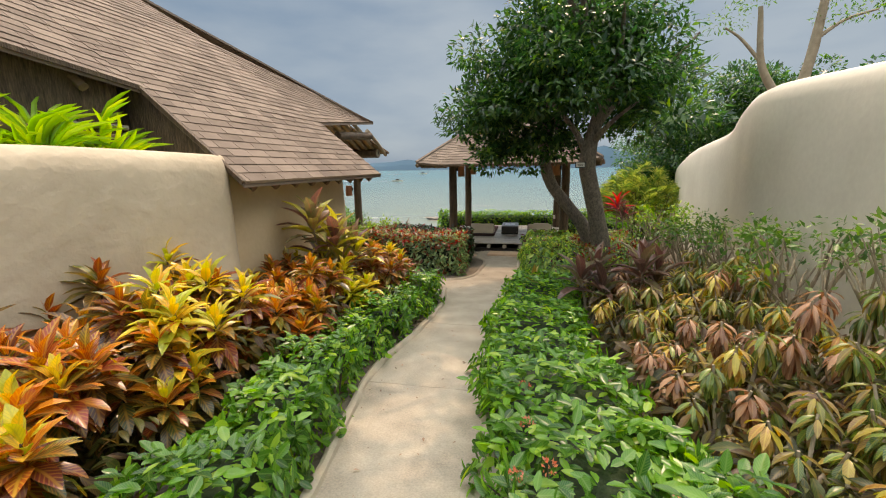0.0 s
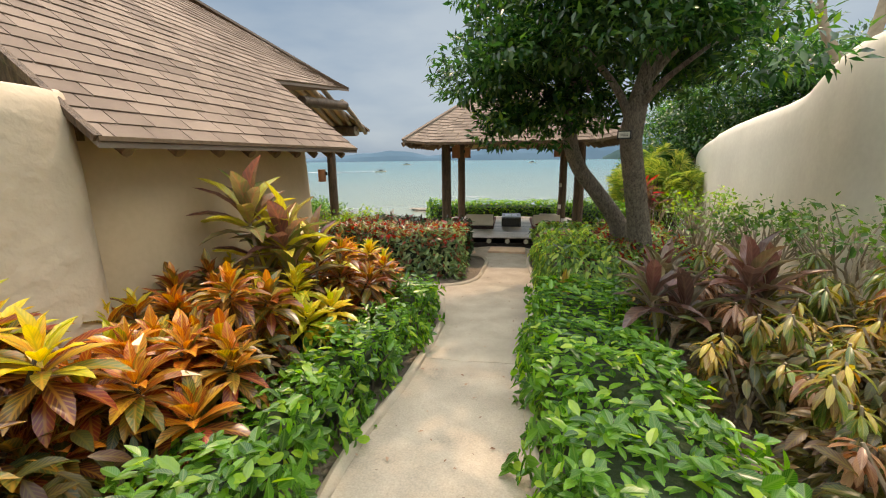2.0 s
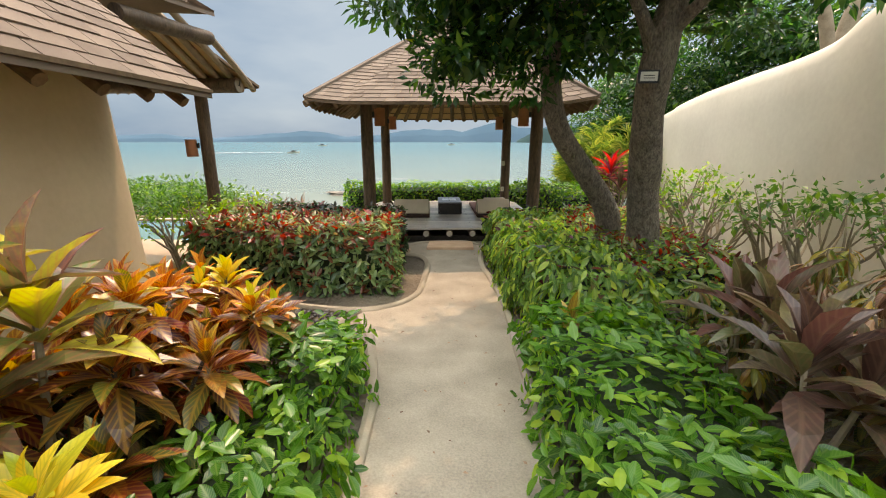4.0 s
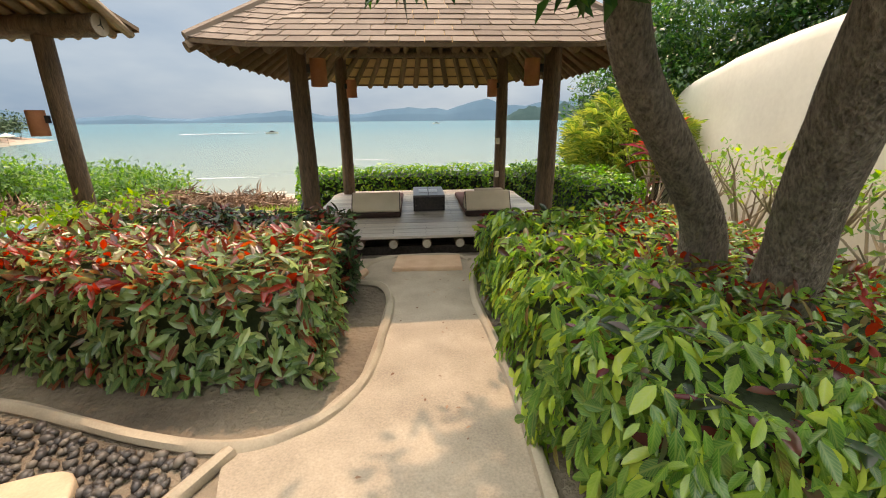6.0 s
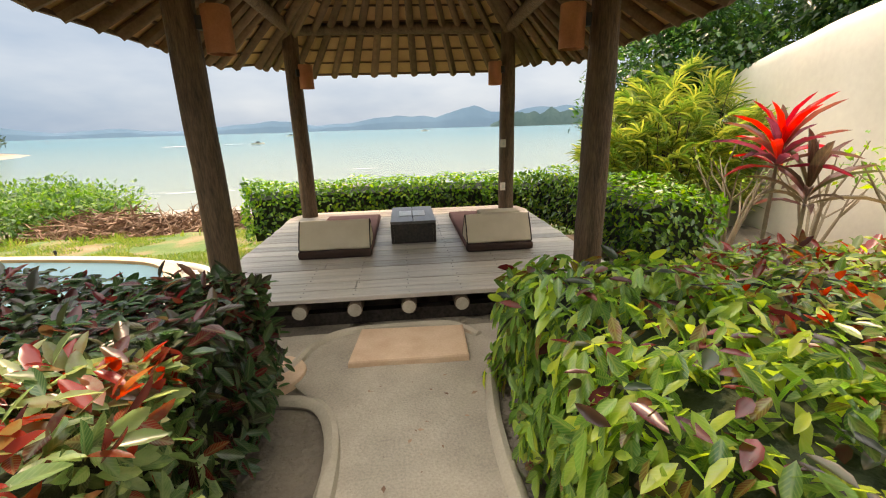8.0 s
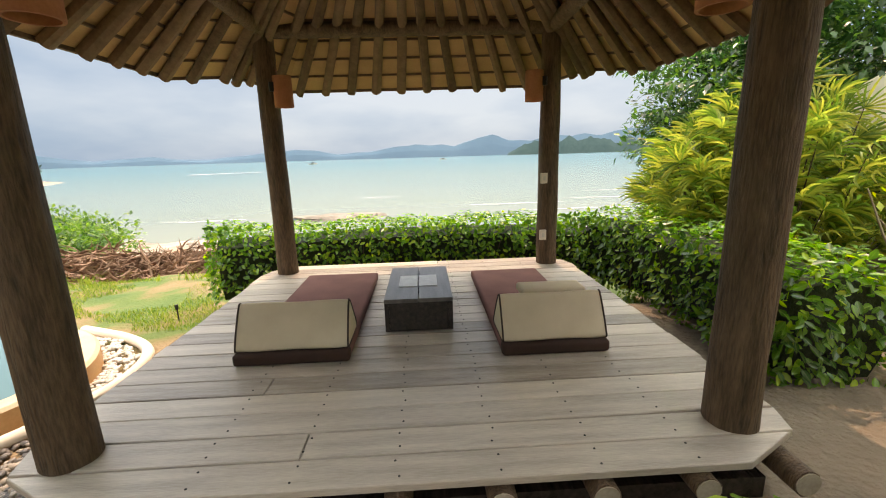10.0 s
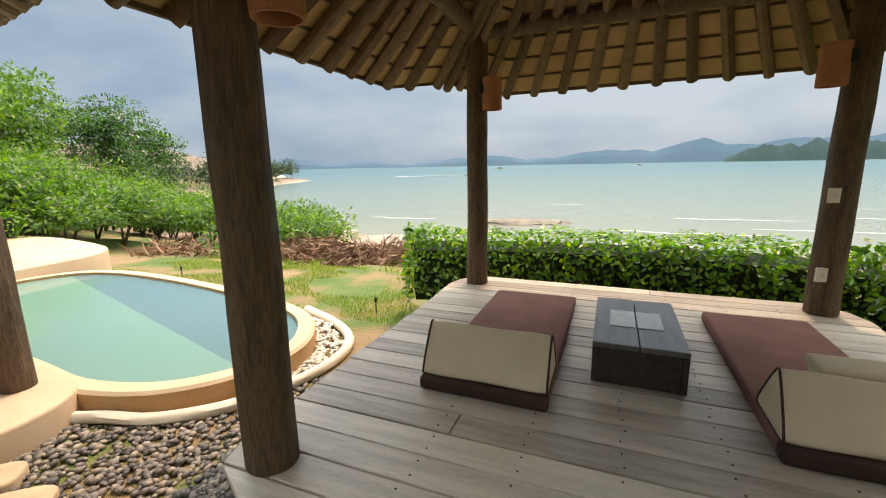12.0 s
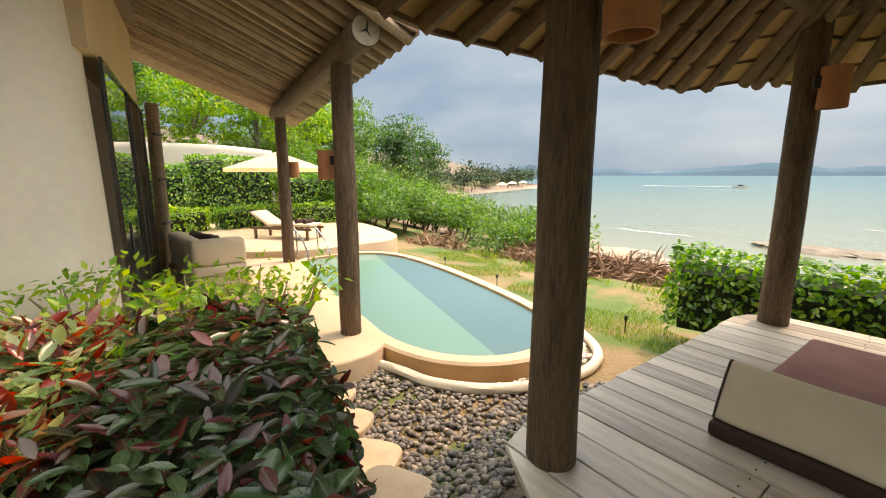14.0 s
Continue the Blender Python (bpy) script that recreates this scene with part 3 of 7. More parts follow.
def hedge(name, label, line, width, height, material, length=0.08, slim=0.45, density=520, depth=0.14, bumpy=0.06, ground=None, hang=0.25,
          singles=0, near=None, twigs=True, tops=None, top_share=0.0, group=""):
    """A clipped hedge along a line (x, y): leaf shell, core painted dark as shade, stems. tops: the material of young
    leaves on top.
    """
    pts = [np.array(p, float) for p in spline(line, 6)]
    seg = [np.linalg.norm(b - a) for a, b in zip(pts, pts[1:])]
    run = np.concatenate([[0], np.cumsum(seg)])
    total = run[-1]
    P = np.array(pts)
    root = thing(name, (*pts[0], ground(*pts[0])), label, "hedge", group)
    inv = np.array(root.matrix_world.translation)

    def spot(s):
        x, y = np.interp(s, run, P[:, 0]), np.interp(s, run, P[:, 1])
        e = 0.05
        dx, dy = np.interp(np.minimum(s + e, total), run, P[:, 0]) - np.interp(np.maximum(s - e, 0), run, P[:, 0]), np.interp(np.minimum(s + e, total), run, P[:, 1]) - np.interp(np.maximum(s - e, 0), run, P[:, 1])
        q = np.maximum(np.hypot(dx, dy), 1e-6)
        return x, y, -dy / q, dx / q, dx / q, dy / q

    half = width / 2
    rim = 2 * height + width
    n_side = int(density * total * rim)
    s = RNG.uniform(-0.03, total + 0.03, n_side)
    g = RNG.uniform(0, rim, n_side)
    rad = 0.12
    side_l, top = g < height, (g >= height) & (g < height + width)
    off = np.where(side_l, -half, np.where(top, g - height - half, half))
    up = np.where(side_l, g, np.where(top, height, rim - g))
    nx = np.where(side_l, -1.0, np.where(top, 0.0, 1.0))
    nz = np.where(top, 1.0, 0.0)
    n_end = int(density * 2 * width * height)
    se = np.where(RNG.uniform(size=n_end) < 0.5, 0.0, total)
    s, off, up = np.concatenate([s, se]), np.concatenate([off, RNG.uniform(-half, half, n_end)]), np.concatenate([up, RNG.uniform(0, height, n_end)])
    nx, nz = np.concatenate([nx, np.zeros(n_end)]), np.concatenate([nz, np.zeros(n_end)])
    ne = np.concatenate([np.zeros(n_side), np.where(se > 0, 1.0, -1.0)])
    # rounded shoulders
    shoulder = np.clip((up - (height - rad)) / rad, 0, 1) * np.clip((np.abs(off) - (half - rad)) / rad, 0, 1)
    off = off * (1 - 0.10 * shoulder)
    up = up - 0.05 * shoulder
    x, y, rx, ry, tx, ty = spot(np.clip(s, 0, total))
    wob = bumpy * (np.sin(s * 7.1 + up * 5) + np.sin(s * 13.7 + off * 9 + 1.3) + np.sin(s * 3.1 + up * 11 + 2.1)) / 2
    out = wob - RNG.exponential(depth * 0.5, len(s)).clip(0, depth * 1.6) + 0.02
    X = x + rx * (-off) + rx * (-nx) * out + tx * ne * out
    Y = y + ry * (-off) + ry * (-nx) * out + ty * ne * out
    base = np.array([ground(a, b) for a, b in zip(X, Y)])
    Z = base + np.maximum(up + nz * out, 0.04)
    at = np.stack([X, Y, Z], 1) - inv
    N = np.stack([rx * -nx + tx * ne, ry * -nx + ty * ne, nz + 0.45], 1)
    N /= np.linalg.norm(N, axis=1, keepdims=True)
    flat = unit(len(s))
    flat -= N * (flat * N).sum(1, keepdims=True)
    ways = flat * 0.9 + N * 0.42 + np.array([0, 0, -hang])
    ups = N + unit(len(s)) * 0.38
    L = length * RNG.uniform(0.65, 1.25, len(s))
    pick = np.zeros(len(s), bool)
    if singles and near is not None:
        d = np.hypot(X - near[0], Y - near[1]) + RNG.uniform(0, 0.6, len(s)) + np.where(out > -0.03, 0, 2.0)
        pick[np.argsort(d)[:singles]] = True
    young = np.zeros(len(s), bool)
    if tops is not None:
        young = (up > height * 0.80) & (RNG.uniform(size=len(s)) < top_share)
    m = ~pick & ~young
    leaves("foliage", at[m], ways[m], ups[m], L[m], L[m] * slim, material, root, OVAL)
    if tops is not None:
        y2 = young & ~pick
        leaves("young_foliage", at[y2], ways[y2] + N[y2] * 0.5, ups[y2], L[y2], L[y2] * slim, tops, root, OVAL, label="red young leaves")
    if pick.any():
        single_leaves(at[pick], ways[pick], ups[pick], L[pick], material, root, OVAL, length, length * slim)
    # a solid filler core, its dark colour standing for shade between the leaves
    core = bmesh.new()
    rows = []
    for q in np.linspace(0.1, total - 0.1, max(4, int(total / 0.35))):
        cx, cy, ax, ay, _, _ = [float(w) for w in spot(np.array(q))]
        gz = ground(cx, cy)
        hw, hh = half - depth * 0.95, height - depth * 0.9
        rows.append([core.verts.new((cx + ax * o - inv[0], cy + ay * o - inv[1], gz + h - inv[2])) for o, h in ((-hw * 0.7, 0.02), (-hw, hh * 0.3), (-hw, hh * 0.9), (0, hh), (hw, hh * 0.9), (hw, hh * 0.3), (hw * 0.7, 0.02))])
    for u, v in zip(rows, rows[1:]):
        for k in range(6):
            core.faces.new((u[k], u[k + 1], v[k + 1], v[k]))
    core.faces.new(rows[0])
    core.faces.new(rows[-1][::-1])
    part("shade_core", core, M["core"], root, "dark solid core painted as inner shade")
    if twigs:
        for q in np.arange(0.15, total - 0.1, 0.30):
            cx, cy, ax, ay, _, _ = [float(w) for w in spot(np.array(q))]
            for o in (-half * 0.75, half * 0.75):
                px, py = cx + ax * o - inv[0], cy + ay * o - inv[1]
                gz = ground(cx + ax * o, cy + ay * o) - inv[2]
                j = RNG.uniform(-0.08, 0.08, 4)
                tube([(px * 1.0, py, gz - 0.02), (px + j[0], py + j[1], gz + height * 0.4), (px + j[2] * 2, py + j[3] * 2, gz + height * 0.8)], [0.012, 0.009, 0.004], 5, tw := bmesh.new())
                part("stem", tw, M["darktwig"], root)
    return root


def rosette(n, length, width, lean, material, parent, at=(0, 0, 0), shape=BLADE, droop=1.0, spread=0.0, height=0.0, rest=None, single=True):
    """Large leaves round a stem, each an object of its own. lean: how far from upright, inner and outer (degrees)."""
    k = np.arange(n)
    a = k * 2.39996 + RNG.uniform(-0.3, 0.3, n)
    t = radians(lean[0]) + (radians(lean[1]) - radians(lean[0])) * (k / max(n - 1, 1)) ** 0.8 + RNG.uniform(-0.15, 0.15, n)
    ways = np.stack([np.sin(t) * np.cos(a), np.sin(t) * np.sin(a), np.cos(t)], 1)
    ups = np.stack([-np.cos(t) * np.cos(a), -np.cos(t) * np.sin(a), np.sin(t) + 0.05], 1)
    pos = np.array(at) + ways * spread - np.array([0, 0, 1]) * (height * (k / max(n - 1, 1)))[:, None]
    L = length * RNG.uniform(0.75, 1.15, n)
    if rest is not None:
        odd = (k % 2 == 1) | (not single)
        rest.append((pos[odd], ways[odd], ups[odd], L[odd], L[odd] * width / length))
        pos, ways, ups, L = pos[~odd], ways[~odd], ups[~odd], L[~odd]
    single_leaves(pos, ways, ups, L, material, parent, shape, length, width, droop)


def clumps(name, centres, sizes, count, length, slim, material, parent, hang=0.2, label="", shape=KITE):
    """Leaves in uneven clumps round centres."""
    C = np.array(centres)
    S = np.array(sizes)
    w = S ** 2
    idx = RNG.choice(len(C), size=count, p=w / w.sum())
    d = unit(count)
    d[:, 2] = np.where(d[:, 2] < -0.3, d[:, 2] * 0.5, d[:, 2])
    r = S[idx] * (0.45 + 0.62 * RNG.uniform(size=count) ** 0.6)
    at = C[idx] + d * r[:, None] * np.array([1, 1, 0.8])
    ways = d + unit(count) * 0.9 + np.array([0, 0, -hang])
    ups = d * 0.6 + np.array([0, 0, 0.8]) + unit(count) * 0.4
    L = length * RNG.uniform(0.6, 1.3, count)
    return leaves(name, at, ways, ups, L, L * slim, material, parent, shape, label)


# ---- ground and water ----
PATH_Y = [-8, -0.8, 1.1, 3.2, 4.6, 6.5, 8.8, 40]
PATH_Z = [0.35, -0.15, -0.35, -0.60, -0.70, -0.82, -0.94, -0.94]
SEA = -3.75
COAST = np.array([(400, 10), (60, 28), (25, 34), (5, 36), (-12, 35), (-28, 37), (-51, 46), (-76, 72), (-98, 120), (-112, 148), (-130, 146), (-400, 170)], float)


def coast_distance(x, y):
    """Metres inland from the water's edge; below nought at sea."""
    best, sign = np.full(np.shape(x), 1e9), np.ones(np.shape(x))
    for a, b in zip(COAST, COAST[1:]):
        d = b - a
        t = np.clip(((x - a[0]) * d[0] + (y - a[1]) * d[1]) / d.dot(d), 0, 1)
        ex, ey = x - a[0] - t * d[0], y - a[1] - t * d[1]
        q = np.hypot(ex, ey)
        s = np.sign(d[0] * ey - d[1] * ex)
        near = q < best
        sign, best = np.where(near, s, sign), np.where(near, q, best)
    return best * sign


def land(x, y):
    x, y = np.asarray(x, float), np.asarray(y, float)
    d = coast_distance(x, y)
    z = SEA + np.where(d < 0, np.maximum(d * 0.08, -3), np.minimum(d * 0.085, 0.6) + np.clip(d - 9, 0, 9) * 0.22)
    hill = np.clip((-x - 17) / 40, 0, 1) * np.clip((d - 9) / 30, 0, 1)
    z = z + hill * 9
    shelf = -1.36 - 0.12 * np.clip(y - 15.2, 0, 2.5)
    z = np.where((y < 17.5) & (d > 9), np.maximum(shelf, np.where(x < -17, z, -9)), z)
    blend = np.clip((y - 16.0) / 5.0, 0, 1)
    down = SEA + np.where(d < 0, np.maximum(d * 0.08, -3), np.minimum(d * 0.085, 0.6) + np.clip(d - 7, 0, 12) * 0.145)
    z = np.where(x > -17, np.where(y < 16, shelf, shelf * (1 - blend) + np.minimum(shelf, down) * blend), z)
    garden = np.interp(y, PATH_Y, PATH_Z)
    k = np.clip((x + 3.3) / 0.9, 0, 1)
    k = np.maximum(k, np.clip((10.7 - y) / 0.9, 0, 1)) * np.clip((15.9 - y) / 1.2, 0, 1) * np.clip((x + 14) / 4, 0, 1)
    return z * (1 - k) + garden * k


def zg(x, y):
    return float(land(x, y))


def axis(lo, hi, fine_lo, fine_hi, fine, grow):
    v = list(np.arange(fine_lo, fine_hi + 1e-6, fine))
    s, p = fine, fine_hi
    while p < hi:
        s *= grow
        p += s
        v.append(p)
    s, p = fine, fine_lo
    while p > lo:
        s *= grow
        p -= s
        v.insert(0, p)
    return np.array(v)


gx, gy = axis(-4800, 4800, -16, 9, 0.25, 1.12), axis(-3000, 4800, -4, 38, 0.25, 1.12)
GX, GY = np.meshgrid(gx, gy)
GZ = land(GX, GY)
wild = np.clip((GY - 17) / 3, 0, 1) * (coast_distance(GX, GY) > -1)
GZ = GZ + wild * 0.045 * (np.sin(GX * 1.7 + GY * 0.9) + np.sin(GX * 0.6 - GY * 1.9 + 1) + 0.6 * np.sin(GX * 3.3 + GY * 2.7))
nx_, ny_ = len(gx), len(gy)
ids = np.arange(nx_ * ny_).reshape(ny_, nx_)
quads = np.stack([ids[:-1, :-1], ids[:-1, 1:], ids[1:, 1:], ids[1:, :-1]], -1).reshape(-1, 4)
ground = raw("ground", np.stack([GX, GY, GZ], -1).reshape(-1, 3), quads.tolist(), M["ground"])
ground.data.shade_smooth()
tagged(ground, "garden soil, patchy lawn and stony shore sloping to the sea", "ground", kind="structure")
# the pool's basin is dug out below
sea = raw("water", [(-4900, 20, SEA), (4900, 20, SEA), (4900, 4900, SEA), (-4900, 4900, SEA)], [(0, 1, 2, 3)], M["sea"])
tagged(sea, "calm pale turquoise sea with small ripples", "sea", kind="structure")


def ridge(name, label, dist, az0, az1, heights, material, seed, base=SEA, thick=120):
    """A far line of hills: azimuth in degrees to the right of straight ahead."""
    b = bmesh.new()
    n = 140
    prev = None
    for i in range(n + 1):
        f = i / n
        a = radians(az0 + (az1 - az0) * f)
        h = np.interp(f, np.linspace(0, 1, len(heights)), heights)
        h *= 1 + 0.45 * noise.noise(Vector((f * 16, seed, 0))) + 0.16 * noise.noise(Vector((f * 45, seed, 3)))
        x, y = math.sin(a) * dist, math.cos(a) * dist
        ring = [b.verts.new((x * q, y * q, base - 2 + h * k)) for q, k in ((0.997, 0), (0.998, 0.55), (1.0, 1.0))]
        if prev:
            for k in range(2):
                b.faces.new((prev[k], ring[k], ring[k + 1], prev[k + 1]))
        prev = ring
    return tagged(part(name, b, material), label, "hills", kind="structure")


ridge("backdrop", "far coastal hills tinted blue for distance haze", 3900, -62, 40, [20, 28, 36, 48, 96, 40, 55, 40, 60, 95, 50, 80, 120, 90, 190, 120, 130, 215, 185, 160, 150], M["hills"], 2.0)


# ---- garden path, curbs and walls ----
LEFT = [(-0.98, -6), (-1.02, -0.5), (-1.15, 1.0), (-1.40, 2.3), (-1.55, 3.3), (-1.42, 4.7), (-1.38, 6.2), (-1.55, 7.4), (-1.80, 8.15)]
RIGHT = [(0.02, -6), (0.0, 0.0), (-0.04, 1.3), (-0.27, 2.6), (-0.33, 3.5), (-0.32, 4.8), (-0.16, 6.8), (-0.04, 8.6), (-0.10, 10.2), (-0.02, 11.0)]


def edge_x(line, y):
    return np.interp(y, [p[1] for p in line], [p[0] for p in line])


def build_path():
    b = bmesh.new()
    prev = None
    joints = (0.2, 2.95, 5.1)
    ys = sorted(list(np.arange(-6, 11.86, 0.12)) + [j + o for j in joints for o in (-0.012, 0.0, 0.012)])
    for y in ys:
        xr = edge_x(RIGHT, y) + (0.9 if y > 11.2 else 0) * (y - 11.2)
        xl = edge_x(LEFT, y) if y < 8.15 else np.interp(y, [8.15, 8.5, 8.9, 9.5, 10.4, 10.8, 11.2, 11.9], [-1.8, -1.35, -1.12, -1.05, -1.0, -1.15, -1.5, -1.7])
        row = []
        for k in range(9):
            x = xl - 0.03 + (xr - xl + 0.06) * k / 8
            z = zg(x, y) + 0.025 + 0.014 * noise.noise(Vector((x * 3, y * 3, 0))) + 0.006 * noise.noise(Vector((x * 11, y * 11, 5)))
            if any(abs(y - j) < 0.002 for j in joints):
                z -= 0.016
            row.append(b.verts.new((x, y, z)))
        if prev:
            for k in range(8):
                b.faces.new((prev[k], prev[k + 1], row[k + 1], row[k]))
        prev = row
    ob = smooth(part("path", b, M["sandy"]))
    return tagged(ob, "worn sandy concrete garden path with loose sand", "path", kind="structure")


build_path()


def curb(points, radius=0.045, label="low rounded sand-coloured path edging"):
    pts = [(p[0], p[1], zg(p[0], p[1]) + radius * 0.55) for p in spline(points, 8)]
    ob = smooth(part("kerb", tube(pts, radius, 8, rough=0.25), M["curb"]))
    return tagged(ob, label, "kerb", kind="structure")


curb([(x, y) for x, y in LEFT[:-1]])
curb([(x + 0.02, y) for x, y in RIGHT])
curb([(-4.6, 9.05), (-3.4, 8.72), (-2.4, 8.35), (-1.75, 8.22), (-1.35, 8.42), (-1.12, 8.85), (-1.02, 9.6), (-1.0, 10.35), (-1.15, 10.75), (-1.45, 10.85)], 0.045, "curved sand-coloured edging round the hedge bed")
curb([(-1.80, 8.18), (-2.15, 7.4), (-2.5, 6.9)], 0.05)
curb([(-1.70, 11.05), (-1.46, 11.2), (-1.34, 11.55), (-1.1, 11.76), (-0.6, 11.8), (-0.2, 11.78), (0.02, 11.55)], 0.04)


def wall_run(name, label, line, tops, thick, material, base=-1.3, lean=0.0, bulge=0.02):
    """A hand-built earthen wall with a rounded, swelling top. tops: height at each point of the line."""
    b = bmesh.new()
    pts = spline([(*p, t) for p, t in zip(line, tops)], 10)
    prev = None
    for i, q in enumerate(pts):
        a, c = pts[max(i - 1, 0)], pts[min(i + 1, len(pts) - 1)]
        d = Vector((c[0] - a[0], c[1] - a[1], 0)).normalized()
        nrm = Vector((-d.y, d.x, 0))
        g = base
        prof = []
        h = q[2] - g
        for k in range(9):
            prof.append((thick / 2 + lean * (1 - k / 8), g + h * 0.93 * k / 8))
        for k in range(1, 6):
            w = math.pi * k / 6
            prof.append((thick / 2 * math.cos(w), g + h * 0.93 + h * 0.07 * math.sin(w)))
        for k in range(8, -1, -1):
            prof.append((-thick / 2 - lean * (1 - k / 8), g + h * 0.93 * k / 8))
        end = 1.0
        if i < 3:
            end = (0.45, 0.8, 0.95)[i]
        if i > len(pts) - 4:
            end = (0.45, 0.8, 0.95)[len(pts) - 1 - i]
        ring = []
        for o, z in prof:
            w = bulge * noise.noise(Vector((q[0] * 1.6, q[1] * 1.6, z * 1.6)))
            ring.append(b.verts.new(Vector((q[0], q[1], z)) + nrm * (o * end + w)))
        if prev:
            for u in range(len(ring) - 1):
                b.faces.new((prev[u], prev[u + 1], ring[u + 1], ring[u]))
        else:
            b.faces.new(ring)
        prev = ring
    b.faces.new(prev[::-1])
    bmesh.ops.recalc_face_normals(b, faces=b.faces)
    return tagged(smooth(part(name, b, material), 1.2), label, "wall", kind="structure")


wall_run("wall_west", "smooth sand-coloured earthen wall with a rounded top", [(-4.9, -4.5), (-4.5, -1.5), (-4.22, 0.8), (-3.82, 2.2), (-3.46, 3.60)], [1.86, 1.86, 1.86, 1.86, 1.82], 0.46, M["tanwall"], lean=0.14)
wall_run("wall_east", "cream earthen garden wall with a swelling wave-shaped top", [(3.7, -5), (3.95, 2), (4.1, 5.0), (4.12, 6.9), (4.15, 7.6), (4.27, 8.3), (4.37, 8.9), (4.46, 9.5), (4.8, 11.5), (5.07, 13.2), (5.3, 14.5), (5.5, 15.65), (5.6, 16.0)],
         [2.45, 2.6, 2.75, 2.88, 2.88, 2.80, 2.58, 2.33, 2.20, 2.06, 1.86, 1.62, 1.40], 0.35, M["white"], lean=0.05, bulge=0.03)


# ---- deck pavilion ----
CX, CY, DECK = -0.48, 13.88, -0.63
POSTS = [(-2.19, 12.18), (1.21, 12.18), (-2.18, 15.6), (1.22, 15.6)]


def build_deck():
    root = thing("deck", (CX, CY, zg(CX, 11.6)), "raised deck of weathered grey planks on log joists", "deck")
    inv = root.matrix_world.inverted()
    x0, x1, y0, y1, ch = -2.48, 1.52, 11.87, 15.90, 0.42
    w, y = 0.205, y0
    rows = 20
    w = (y1 - y0) / rows
    for i in range(rows):
        a, c = y0 + i * w, y0 + (i + 1) * w - 0.011

        def inset(v):
            d = min(v - y0, y1 - v)
            return ch * (1 - math.sqrt(max(0, 1 - (1 - min(d / ch, 1)) ** 2))) if d < ch else 0.0
        ia, ic = inset(a), inset(c)
        cut = RNG.uniform(-1.4, 1.4) + CX if i % 3 == 1 else None
        spans = [(x0, cut - 0.003), (cut + 0.003, x1)] if cut else [(x0, x1)]
        for u, v in spans:
            jl, jr = RNG.uniform(-0.012, 0.012, 2)
            o = [(u + (ia + jl if u == x0 else 0), a), (v - (ia + jr if v == x1 else 0), a), (v - (ic + jr if v == x1 else 0), c), (u + (ic + jl if u == x0 else 0), c)]
            b = prism(o, DECK - 0.04 + RNG.uniform(-0.002, 0.002), DECK + RNG.uniform(-0.002, 0.002), bevel=0.004, seg=1)
            bmesh.ops.transform(b, matrix=inv, verts=b.verts)
            part("plank", b, M["deck"], root)
    nails = bmesh.new()
    for i in range(rows):
        for k in range(1, 7):
            for o in (0.045, w - 0.055):
                p = pose(-1.98 + 0.475 * k + RNG.uniform(-0.015, 0.015), y0 + i * w + o, DECK + 0.0035)
                bmesh.ops.create_cone(nails, cap_ends=True, segments=6, radius1=0.0065, radius2=0.005, depth=0.003, matrix=inv @ p)
    tagged(part("nails", nails, M["black"], root, "rusty nail heads"), kind="stuff")
    for x in [-1.98 + 0.475 * k for k in range(8)]:
        b = tube([(x, y0 - 0.03, DECK - 0.115), (x, y1 - 0.1, DECK - 0.115)], 0.066, 14, rough=0.15)
        bmesh.ops.transform(b, matrix=inv, verts=b.verts)
        j = smooth(part("joist", b, M["log"], root, "round log joist"))
        b = tube([(x, y0 - 0.036, DECK - 0.115), (x, y0 - 0.030, DECK - 0.115)], 0.060, 14)
        bmesh.ops.transform(b, matrix=inv, verts=b.verts)
        part("log_end", b, M["endgrain"], j, "pale sawn log end")
    for y in (y0 + 0.16, CY, y1 - 0.4):
        b = box(x1 - x0 - 0.5, 0.10, 0.12, (CX, y, DECK - 0.31))
        bmesh.ops.transform(b, matrix=inv, verts=b.verts)
        part("bearer", b, M["darkwood"], root, "dark timber bearer")
    for x in np.linspace(-2.1, 1.15, 4):
        for y in (y0 + 0.16, CY, y1 - 0.4):
            b = tube([(x, y, zg(x, y) - 0.05), (x, y, DECK - 0.31)], 0.09, 12)
            bmesh.ops.transform(b, matrix=inv, verts=b.verts)
            part("footing", b, M["curb"], root, "short concrete footing")
    return root


build_deck()


def wall_lamp(at, face, label="unglazed terracotta tube lamp fixed to a log post"):
    """A terracotta cylinder, open below, on a post. face: turn in degrees."""
    root = thing("wall_lamp", at, label, "lamp", "terracotta lamps", turn=face)
    r, h = 0.105, 0.34
    b = bmesh.new()
    n = 28
    rows = [[b.verts.new((q * math.cos(2 * math.pi * k / n), q * math.sin(2 * math.pi * k / n), z)) for k in range(n)] for q, z in ((r, h), (r * 1.01, h * 0.5), (r * 1.02, 0.012), (r * 1.0, 0), (r * 0.86, 0.0), (r * 0.84, 0.02), (r * 0.82, h - 0.02))]
    for u, v in zip(rows, rows[1:]):
        for k in range(n):
            b.faces.new((u[k], v[k], v[(k + 1) % n], u[(k + 1) % n]))
    b.faces.new(rows[0][::-1])
    b.faces.new(rows[-1])
    bmesh.ops.recalc_face_normals(b, faces=b.faces)
    smooth(part("shade", b, M["terracotta"], root))
    part("bracket", box(0.05, 0.06, 0.1, (0, -r - 0.015, h * 0.5)), M["black"], root, "small dark bracket")
    return root


